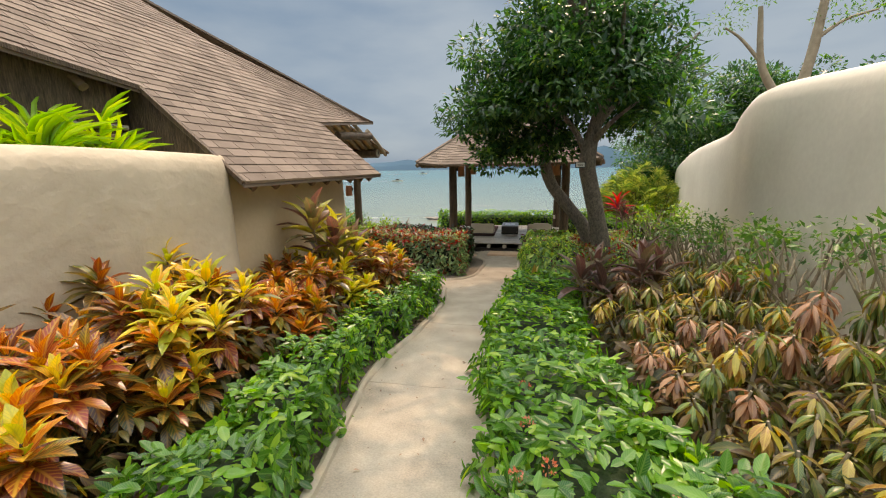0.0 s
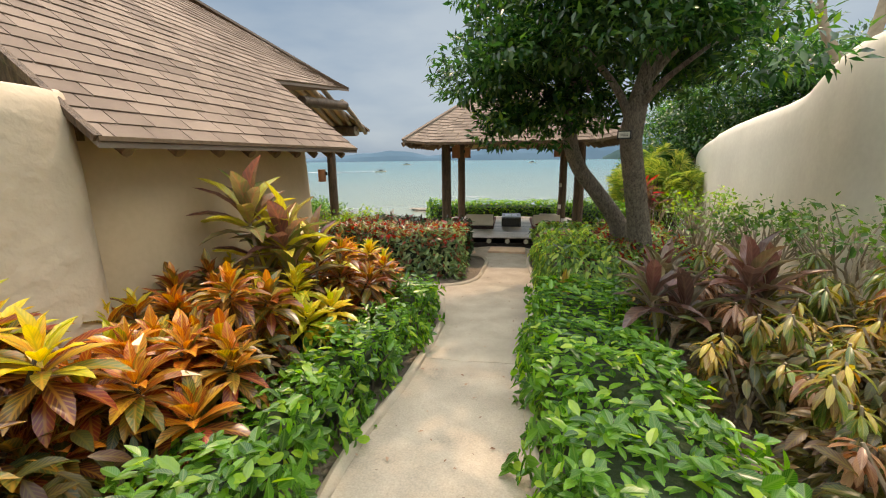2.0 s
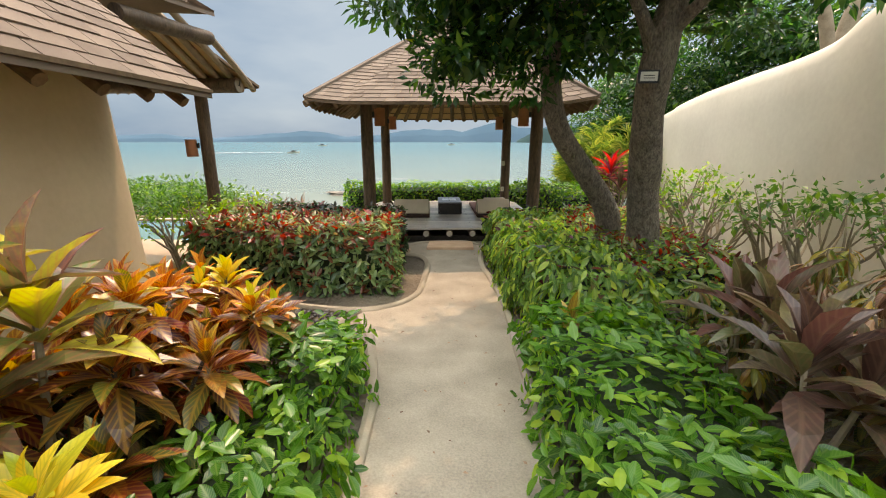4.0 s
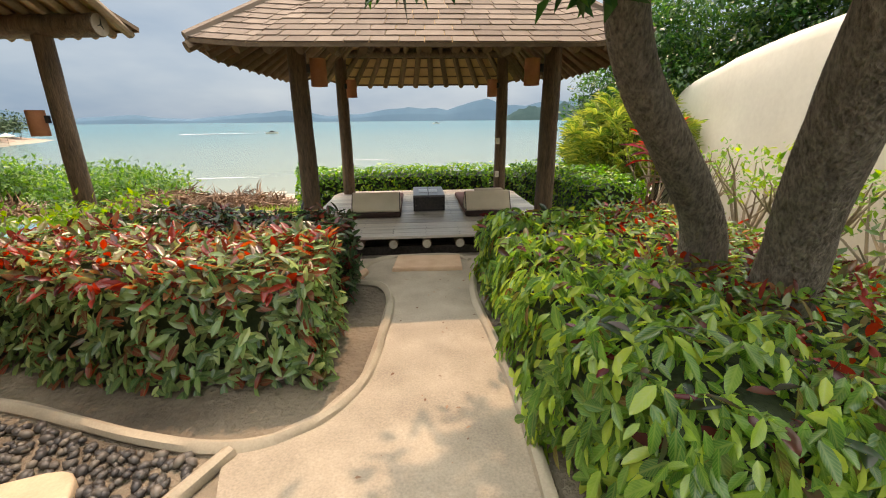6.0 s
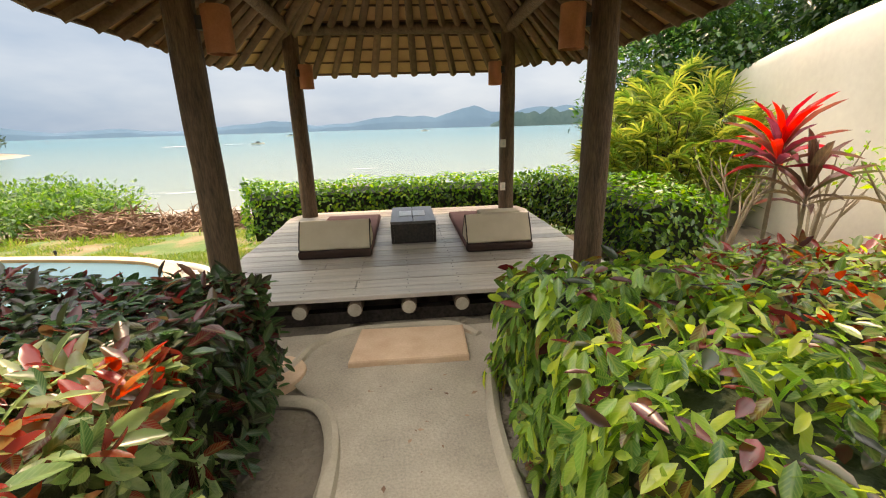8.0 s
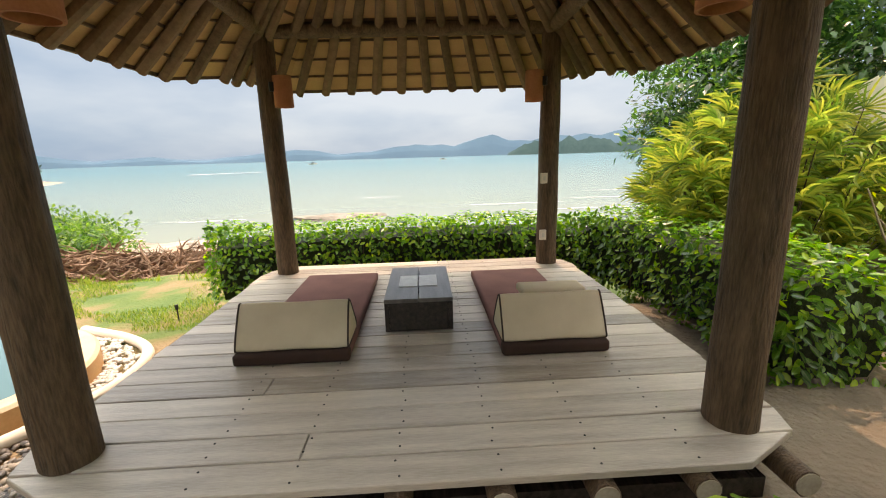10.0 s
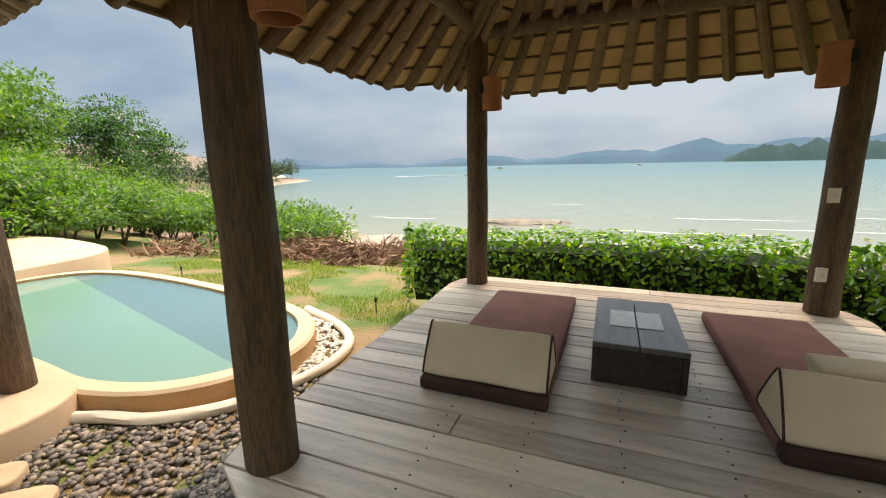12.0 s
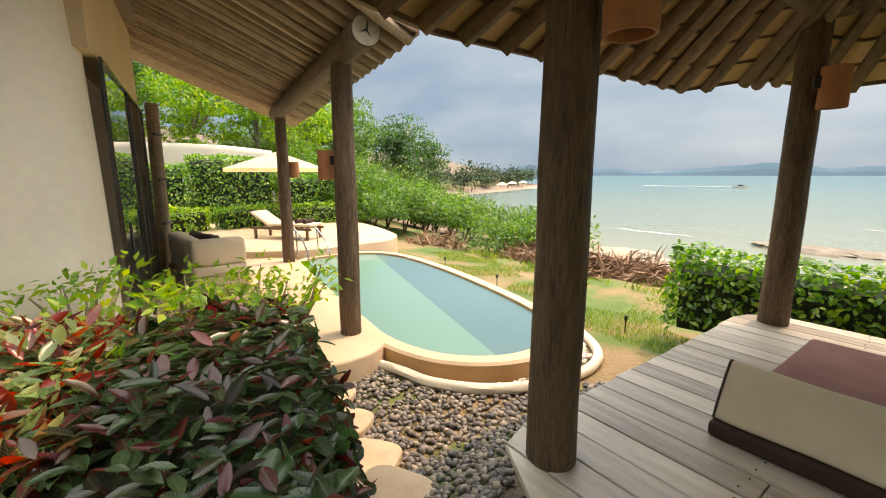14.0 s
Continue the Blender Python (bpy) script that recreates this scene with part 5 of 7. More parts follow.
def build_porch():
    root = thing("porch", (-6.5, 11.5, TERR), "villa porch with log posts, pole rafters and glazed doors", "porch")
    # rounded corner column of render
    pts = [(-6.10, 9.56, TERR - 0.2), (-6.17, 9.56, 0.5), (-6.27, 9.56, 2.0), (-6.35, 9.56, 3.3)]
    bar(root, "column", pts, [0.80, 0.77, 0.73, 0.70], M["white"], "round cream rendered column", 28, 0.03)
    # wall above the doors and side
    slab(root, "lintel", [(-6.0, 10.35, 1.95), (-10.2, 10.75, 1.95), (-10.2, 10.75, 3.3), (-6.0, 10.35, 3.3)], 0.25, M["hutwall"], "ochre wall above the doors")
    slab(root, "back_wall", [(-10.45, 10.75, TERR), (-10.7, 7.0, TERR), (-10.7, 7.0, 3.3), (-10.45, 10.75, 3.3)], 0.3, M["white"])
    for x0, x1 in ((-6.3, -8.2), (-8.25, -10.15)):
        f = lambda x: 10.38 + (-6.0 - x) * 0.095
        pane = slab(root, "glass_door", [(x0 - 0.05, f(x0), TERR + 0.08), (x1 + 0.05, f(x1), TERR + 0.08), (x1 + 0.05, f(x1), 1.9), (x0 - 0.05, f(x0), 1.9)], 0.02, M["glass"], "dark reflecting glass")
        for x in (x0, x1):
            bar(root, "door_frame", [(x, f(x) + 0.01, TERR), (x, f(x) + 0.01, 1.95)], 0.02, M["darkwood"], "dark timber door frame", 4, 0)
        bar(root, "door_rail", [(x0, f(x0) + 0.01, 1.92), (x1, f(x1) + 0.01, 1.92)], 0.022, M["darkwood"], "", 4, 0)
        bar(root, "door_rail", [(x0, f(x0) + 0.01, TERR + 0.05), (x1, f(x1) + 0.01, TERR + 0.05)], 0.022, M["darkwood"], "", 4, 0)
        bar(root, "pull_handle", [(x0 - 0.12, f(x0) + 0.07, -0.3), (x0 - 0.12, f(x0) + 0.07, 0.35)], 0.014, M["black"], "dark pull handle", 8, 0)
    for z in (-0.85, -0.05, 0.75, 1.55):
        bar(root, "bracket", [(-10.12, 10.93, z), (-10.36, 11.06, z + 0.01)], 0.028, M["black"], "dark iron bracket", 4, 0)
    bar(root, "door_post", [(-10.25, 10.9, TERR), (-10.35, 10.95, 2.1)], 0.11, M["palerafter"], "pale log door post", 14)
    # beam on the two posts
    bar(root, "beam", [(-4.72, 12.44, 2.16), (-7.6, 12.82, 2.17), (-10.9, 13.26, 2.16)], 0.145, M["log"], "thick log beam", 20, 0.08)
    bar(root, "beam_end", [(-4.712, 12.439, 2.16), (-4.705, 12.438, 2.16)], 0.135, M["endgrain"], "pale cracked end of the log beam", 20, 0.0)
    for a, reach in ((80, 0.10), (200, 0.075), (310, 0.085)):
        c, w = math.cos(radians(a)) * reach, math.sin(radians(a)) * reach
        bar(root, "crack", [(-4.702, 12.438, 2.16), (-4.701, 12.438 + c, 2.16 + w)], [0.012, 0.002], M["black"], "dark drying crack", 5, 0.0)
    # pole rafters from the house down to the eave
    for x in np.arange(-12.4, -4.45, 0.26):
        f = (x + 4.28) / -8.2
        ye, yw = 12.80 + 1.35 * f, 9.7 + 0.9 * f
        k = min(1.0, 0.25 + max(0.0, (-4.28 - x)) / 1.2)
        bar(root, "rafter", [(x, ye, 2.12), (x + 0.02, ye + (yw - ye) * k / 2, 2.12 + 0.63 * k), (x, ye + (yw - ye) * k, 2.12 + 1.26 * k)], 0.058, M["palerafter"], "pale pole rafter", 9, 0.25)
    e0, e1 = (-4.50, 12.87, 2.20), (-12.5, 14.2, 2.20)
    t0, t1 = (-5.5, 9.7, 3.46), (-12.5, 10.6, 3.46)
    slab(root, "sheathing", [Vector(e0) - Vector((0, 0, .01)), Vector(e1) - Vector((0, 0, .01)), Vector(t1) - Vector((0, 0, .01)), Vector(t0) - Vector((0, 0, .01))], 0.02, M["thatch"], "honey-coloured sheathing")
    V, F = shingled(root, (e0, e1, t1, t0), 0, 0.34, 0.16, 0)
    s = raw("shingles", V, F, M["shingle"], root, kind="stuff")
    s.matrix_parent_inverse = root.matrix_world.inverted()
    bar(root, "eave_board", [Vector(e0) - Vector((0, 0, .03)), Vector(e1) - Vector((0, 0, .03))], 0.03, M["beamwood"], "brown eave board", 4)
    bar(root, "rake_board", [Vector(e0) - Vector((0, 0, .02)), Vector(t0) - Vector((0, 0, .02))], 0.035, M["beamwood"], "brown barge board", 4)
    return root


build_porch()
log_post(-5.54, 12.53, TERR, 2.04, 0.125)
log_post(-10.35, 13.19, TERR, 2.04, 0.125)
wall_lamp((-5.80, 12.42, 0.78), 100)
wall_lamp((-10.35, 13.42, 0.78), 0)


# ---- terrace and pool ----
def build_pool():
    terr = spline([(-10.6, 13.42), (-8.0, 13.05), (-5.75, 12.86), (-5.15, 12.78), (-4.85, 12.45), (-4.85, 11.9), (-5.3, 11.3), (-6.0, 11.0), (-7.0, 10.2), (-12.5, 10.4), (-14.5, 11.5), (-13.5, 13.2)], 6, True)
    b = prism(terr, -1.6, TERR, bevel=0.03, seg=3)
    tagged(smooth(part("terrace", b, M["terrace"])), "smooth sand-coloured screed terrace with rounded edge", "terrace", kind="structure")
    inner = spline([(-5.1, 12.88), (-4.35, 13.15), (-3.95, 13.75), (-4.05, 14.4), (-4.7, 15.0), (-6.2, 15.38), (-8.0, 15.62), (-9.6, 15.62), (-10.4, 15.2), (-10.6, 14.3), (-10.2, 13.45), (-8.0, 13.12), (-6.0, 12.93)], 6, True)
    outer = []
    c = np.mean(inner, axis=0)
    for i, p in enumerate(inner):
        d = np.array(inner[(i + 1) % len(inner)]) - np.array(inner[i - 1])
        nrm = np.array([d[1], -d[0]]) / np.linalg.norm(d)
        if nrm.dot(np.array(p) - c) < 0 and abs(p[1] - 13) > 0.5:
            nrm = -nrm
        outer.append(np.array(p) + nrm * 0.20)
    RIM = -1.10
    root = thing("pool", (-7, 14, -1.5), "kidney-shaped plunge pool with ochre rendered wall and pale green water", "pool", kind="structure")
    b = bmesh.new()
    n = len(inner)
    rings = []
    for ring, z in ((outer, -1.75), (outer, RIM - 0.03), (None, RIM), (inner, RIM - 0.005), (inner, -1.9)):
        if ring is None:
            ring = [o * 0.85 + np.array(i_) * 0.15 for o, i_ in zip(outer, inner)]
        rings.append([b.verts.new((p[0], p[1], z)) for p in ring])
    for u, v in zip(rings, rings[1:]):
        for k in range(n):
            b.faces.new((u[k], u[(k + 1) % n], v[(k + 1) % n], v[k]))
    bmesh.ops.recalc_face_normals(b, faces=b.faces)
    bmesh.ops.transform(b, matrix=root.matrix_world.inverted(), verts=b.verts)
    w = smooth(part("pool_wall", b, M["poolwall"], root, "ochre rendered pool wall"))
    w.data.materials.append(M["poolrim"])
    for p in w.data.polygons:
        if p.normal.z > 0.5:
            p.material_index = 1
    b = bmesh.new()
    b.faces.new([b.verts.new((p[0], p[1], RIM - 0.055)) for p in inner])
    bmesh.ops.transform(b, matrix=root.matrix_world.inverted(), verts=b.verts)
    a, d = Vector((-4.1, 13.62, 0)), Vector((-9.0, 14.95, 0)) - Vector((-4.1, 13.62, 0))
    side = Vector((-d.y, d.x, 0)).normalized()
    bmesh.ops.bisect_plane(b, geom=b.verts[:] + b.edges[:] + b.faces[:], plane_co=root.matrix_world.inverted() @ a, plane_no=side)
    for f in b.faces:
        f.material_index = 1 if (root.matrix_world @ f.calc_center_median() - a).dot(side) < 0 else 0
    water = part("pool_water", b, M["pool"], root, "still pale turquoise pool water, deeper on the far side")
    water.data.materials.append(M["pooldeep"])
    curb_pts = [(-5.15, 12.50), (-4.72, 12.70), (-4.25, 12.84), (-3.80, 13.22), (-3.56, 13.7), (-3.45, 14.3), (-3.62, 14.85), (-4.1, 15.25), (-4.9, 15.6)]
    pts = [(p[0], p[1], -1.30) for p in spline(curb_pts, 8)]
    tagged(smooth(part("kerb", tube(pts, 0.06, 10, rough=0.15), M["white"])), "pale rounded kerb round the pebble strip", "kerb", kind="structure")
    # raised bathing platform at the far end
    plat = spline([(-10.9, 13.2), (-10.75, 15.0), (-11.0, 16.2), (-12.2, 16.9), (-15.5, 17.2), (-19, 16), (-19, 11), (-13, 10.8)], 6, True)
    b = prism(plat, -1.6, -0.92, bevel=0.03)
    tagged(smooth(part("platform", b, M["terrace"])), "raised sand-coloured sun platform beside the pool", "terrace", kind="structure")


build_pool()


# ---- hedges ----
hedge("hedge", "low glossy green ixora hedge beside the path", [(-1.32, -1.8), (-1.36, -0.4), (-1.52, 1.0), (-1.80, 2.3), (-1.95, 3.3), (-1.82, 4.7), (-1.78, 6.1), (-1.82, 6.7)], 0.55, 0.52, M["green"], 0.105, 0.46, 560, bumpy=0.11, ground=zg, singles=300, near=(-1.5, 2.8))
hedge("hedge", "broad leafy green ixora hedge beside the path", [(0.52, -2.0), (0.55, -0.4), (0.50, 1.0), (0.34, 2.4), (0.25, 3.5), (0.24, 4.8), (0.36, 6.2), (0.45, 6.9)], 1.08, 0.50, M["green"], 0.115, 0.44, 460, bumpy=0.11, ground=zg, singles=300, near=(0.3, 2.8))
hedge("hedge", "loose leafy green ixora bush beside the clipped hedge", [(1.05, -1.6), (1.05, -0.2), (0.98, 0.9), (0.90, 1.7)], 0.5, 0.46, M["green"], 0.125, 0.44, 420, bumpy=0.13, ground=zg)
hedge("hedge", "clipped hedge with dark green leaves and red young tips", [(-4.25, 9.92), (-3.1, 9.60), (-2.1, 9.42), (-1.46, 9.42)], 1.15, 0.90, M["redhedge"], 0.125, 0.38, 640, ground=lambda x, y: -0.93, tops=M["redyoung"], top_share=0.55, hang=0.35, singles=300, near=(-1.6, 8.8))
hedge("hedge", "clipped hedge with glossy dark maroon and green leaves", [(-4.1, 10.95), (-3.0, 10.75), (-2.1, 10.5), (-1.46, 10.48)], 0.98, 0.87, M["maroonhedge"], 0.125, 0.38, 680, ground=lambda x, y: -0.93, tops=M["maroonyoung"], top_share=0.15, hang=0.35)
hedge("hedge", "clipped hedge of olive green and reddish hanging leaves", [(0.72, 7.3), (0.62, 8.4), (0.66, 9.6), (0.70, 11.15)], 1.15, 0.82, M["olivehedge"], 0.135, 0.38, 620, bumpy=0.1, ground=lambda x, y: -0.94, singles=300, near=(0.3, 8.8), hang=0.9, tops=M["maroonyoung"], top_share=0.12)
hedge("hedge", "clipped hedge of olive green and reddish hanging leaves", [(1.85, 7.6), (1.9, 9.2), (2.1, 11.0)], 1.4, 0.80, M["olivehedge"], 0.115, 0.38, 560, ground=lambda x, y: -0.94, tops=M["redyoung"], top_share=0.36)
hedge("hedge", "clipped glossy green hedge behind the deck", [(-3.55, 16.5), (-2.5, 16.8), (-1.2, 17.0), (0.6, 17.0), (1.9, 16.6), (2.55, 15.7), (2.68, 14.2), (2.62, 12.9)], 1.0, 1.02, M["green"], 0.085, 0.5, 420, ground=lambda x, y: -1.22 if y > 16.2 else -1.05)


def flower_head(x, y, z, r=0.035):
    """A withered ixora flower: many small petals on a short stalk."""
    root = thing("flower_head", (x, y, z), "faded salmon-pink ixora flower head on the hedge", "flower", "ixora flowers")
    part("stalk", tube([(0, 0, -0.16), (0.004, 0, -0.08), (0, 0, 0)], 0.003, 5), M["darktwig"], root)
    d = unit(46)
    d[:, 2] = np.abs(d[:, 2])
    L = RNG.uniform(0.016, 0.028, 46)
    leaves("petals", d * r, d + unit(46) * 0.5, unit(46), L, L * 0.6, M["flower"], root, KITE)


for x, y, up in ((0.12, 1.55, 0.47), (0.06, 1.05, 0.44), (0.22, 1.08, 0.50), (0.13, 0.72, 0.46), (0.10, 2.15, 0.46), (0.75, 0.9, 0.50)):
    flower_head(x, y, zg(x, y) + up)


# ---- trees ----
def trunk(root, name, pts, radii, material, label="", rough=0.16):
    b = tube([(p[0] - root.location.x, p[1] - root.location.y, p[2] - root.location.z) for p in spline(pts, 5)], np.interp(np.linspace(0, 1, (len(pts) - 1) * 5 + 1), np.linspace(0, 1, len(radii)), radii), 14, rough=rough)
    return smooth(part(name, b, material, root, label), 1.5)


def build_garden_tree():
    root = thing("tree", (1.35, 8.4, -0.95), "two-stemmed tree with grey bark and a dense dark glossy crown", "tree")
    trunk(root, "trunk", [(1.82, 8.72, -1.0), (1.72, 8.56, -0.2), (1.52, 8.30, 0.6), (1.32, 7.98, 1.25), (1.22, 7.74, 1.8), (1.36, 7.75, 2.5), (1.65, 7.8, 3.3), (1.8, 7.9, 4.4)], [0.23, 0.19, 0.165, 0.155, 0.155, 0.11, 0.085, 0.04], M["bark"], "stout grey trunk")
    trunk(root, "trunk", [(1.56, 9.12, -1.0), (1.50, 9.06, -0.2), (1.38, 9.0, 0.25), (1.0, 8.88, 0.75), (0.62, 8.74, 1.25), (0.45, 8.6, 1.8), (0.45, 8.45, 2.9), (0.5, 8.5, 4.2)], [0.20, 0.17, 0.15, 0.135, 0.125, 0.115, 0.08, 0.035], M["bark"], "leaning grey trunk")
    for pts in ([(1.20, 7.74, 1.8), (0.95, 7.7, 2.3), (0.4, 7.6, 2.9), (-0.2, 7.6, 3.3)], [(1.36, 7.75, 2.4), (1.8, 7.7, 2.9), (2.5, 7.7, 3.4), (3.0, 7.8, 3.9)], [(0.74, 8.45, 2.4), (0.2, 8.6, 3.0), (-0.4, 8.9, 3.4)],
                [(1.6, 7.8, 3.2), (1.6, 7.2, 3.7), (1.5, 6.6, 4.1)], [(1.7, 7.85, 3.6), (2.2, 8.4, 4.3), (2.6, 8.8, 5.0)], [(0.7, 8.45, 3.2), (0.9, 9.2, 3.8), (1.0, 9.8, 4.2)], [(1.25, 7.75, 2.0), (1.5, 7.4, 2.35), (1.9, 7.0, 2.7)]):
        trunk(root, "limb", pts, [0.075, 0.055, 0.035, 0.02], M["bark"])
    base = np.array([1.35, 8.4, -0.95])
    # crown of uneven clumps
    C, S = [], []
    for k in range(120):
        d = unit(1)[0]
        d[2] = abs(d[2]) * 1.0 - 0.42
        r = RNG.uniform(0.45, 1.0)
        C.append(np.array([1.0, 8.3, 3.35]) + d * np.array([2.35, 2.2, 2.5]) * r - base)
        S.append(RNG.uniform(0.42, 0.72))
    for p in ((-0.75, 8.2, 2.55), (-0.3, 8.3, 2.15), (0.25, 8.2, 2.05), (-0.95, 8.5, 3.2), (0.6, 8.9, 2.25), (2.0, 8.6, 2.6), (-1.1, 8.4, 3.9), (1.9, 7.2, 2.9), (0.0, 7.2, 2.7), (0.9, 6.6, 2.9), (2.3, 6.9, 2.9), (-0.4, 7.9, 2.5), (-0.6, 8.4, 2.0), (0.0, 8.6, 1.95), (0.5, 8.0, 2.3), (-0.9, 8.6, 2.7), (2.3, 8.2, 2.3), (1.6, 8.9, 2.4)):
        C.append(np.array(p) - base)
        S.append(0.45)
    for p in ((-0.72, 8.3, 1.62), (-0.4, 8.2, 1.66), (0.0, 8.3, 1.62), (-0.95, 8.3, 1.75), (0.2, 8.4, 1.6)):
        C.append(np.array(p) - base)
        S.append(0.24)
    for k in range(34):
        C.append(np.array([RNG.uniform(-0.75, 1.2), RNG.uniform(7.7, 8.9), RNG.uniform(1.85, 3.0)]) - base)
        S.append(RNG.uniform(0.28, 0.42))
    # high boughs that reach over the path
    O = []
    for k in range(58):
        O.append(np.array([RNG.uniform(-1.5, 0.4), RNG.uniform(2.2, 8.2), RNG.uniform(5.4, 6.8)]) - base)
    for p in ((-1.0, 5.2, 5.6), (-0.2, 5.0, 5.8), (0.5, 5.6, 5.9)):
        trunk(root, "limb", [(1.3, 7.7, 3.6), ((1.3 + p[0]) / 2, (7.7 + p[1]) / 2, 5.0), p], [0.06, 0.04, 0.02], M["bark"])
    clumps("high_boughs", O, RNG.uniform(0.22, 0.42, len(O)), 5600, 0.15, 0.42, M["tree"], root, 0.25)
    clumps("crown", C, S, 33000, 0.15, 0.42, M["tree"], root, 0.25, "dense dark green glossy leaves")
    clumps("young_leaves", C[-14:] + C[:20], S[-14:] + S[:20], 520, 0.15, 0.42, M["lime"], root, 0.0, "fresh light green shoots")
    plaque = thing("name_plaque", (1.07, 7.57, 1.60), "small pale name plaque in a dark frame on a trunk", "sign", turn=-8)
    part("frame", box(0.185, 0.016, 0.115, (0, 0, 0), 0.004), M["black"], plaque, "dark frame")
    part("plate", box(0.15, 0.006, 0.08, (0, -0.011, 0.018)), M["sign"], plaque, "pale plate")
    for z in (0.04, 0.062):
        part("lettering", box(0.10, 0.002, 0.007, (0, -0.0155, z)), M["darkwood"], plaque, "line of dark writing")


build_garden_tree()


def broad_tree(at, height, spread, leaf, material, label, count, name="tree", stem=0.14, low=0.35, bark="bark", nclumps=46):
    x, y = at
    z = zg(x, y)
    root = thing("tree", (x, y, z), label, "tree")
    trunk(root, "trunk", [(x, y, z - 0.1), (x + 0.1, y, z + height * 0.3), (x - 0.05, y + 0.1, z + height * 0.6), (x, y, z + height * 0.85)], [stem, stem * 0.8, stem * 0.5, stem * 0.2], M[bark])
    C, S = [], []
    for k in range(nclumps):
        d = unit(1)[0]
        r = RNG.uniform(0.3, 1.0)
        c = np.array([0, 0, height * (low + 1) / 2]) + d * np.array([spread, spread, height * (1 - low) / 2]) * r
        C.append(c)
        S.append(spread * RNG.uniform(0.20, 0.36))
        if k % 8 == 0:
            trunk(root, "limb", [(x, y, z + height * 0.35), (x + c[0] * 0.5, y + c[1] * 0.5, z + (height * 0.35 + c[2]) / 2 + 0.1), (x + c[0], y + c[1], z + c[2])], [stem * 0.45, stem * 0.3, stem * 0.1], M[bark])
    clumps("crown", C, S, count, leaf, 0.45, material, root, 0.2)
    return root


broad_tree((6.6, 18.3), 6.2, 3.0, 0.15, M["tree"], "broad dark evergreen tree behind the garden wall", 34000, low=0.12, nclumps=70)
broad_tree((8.5, 14.8), 6.2, 2.6, 0.17, M["tree"], "dark green tree behind the garden wall", 26000, low=0.25, nclumps=60)
broad_tree((9.6, 21.5), 5.6, 2.6, 0.22, M["tree"], "dark green tree above the shore", 4000, low=0.2)


def bare_tree():
    root = thing("tree", (6.6, 11.6, -1.0), "slender pale tree with a thin feathery crown", "tree")
    trunk(root, "trunk", [(6.6, 11.6, -1.0), (6.5, 11.6, 1.2), (6.55, 11.6, 2.6), (6.85, 11.6, 4.4), (7.0, 11.6, 6.2)], [0.17, 0.15, 0.14, 0.11, 0.07], M["twig"])
    trunk(root, "limb", [(6.5, 11.6, 2.3), (6.15, 11.6, 3.3), (5.75, 11.6, 4.1), (5.6, 11.6, 5.4)], [0.11, 0.10, 0.08, 0.05], M["twig"])
    trunk(root, "limb", [(5.75, 11.6, 4.1), (5.3, 11.7, 4.7), (4.9, 11.7, 5.0)], [0.05, 0.035, 0.02], M["twig"])
    trunk(root, "limb", [(6.9, 11.6, 4.6), (7.5, 11.7, 5.0), (8.2, 11.8, 5.2)], [0.05, 0.035, 0.02], M["twig"])
    C = [np.array(p) - np.array([6.6, 11.6, -1.0]) for p in ((4.9, 11.7, 5.1), (5.5, 11.6, 5.6), (8.0, 11.8, 5.2), (7.3, 11.7, 5.1), (8.5, 11.8, 5.5), (6.4, 11.6, 6.0), (7.2, 11.6, 6.4))]
    clumps("crown", C, [0.5] * 7, 1100, 0.10, 0.35, M["jungle"], root)


bare_tree()


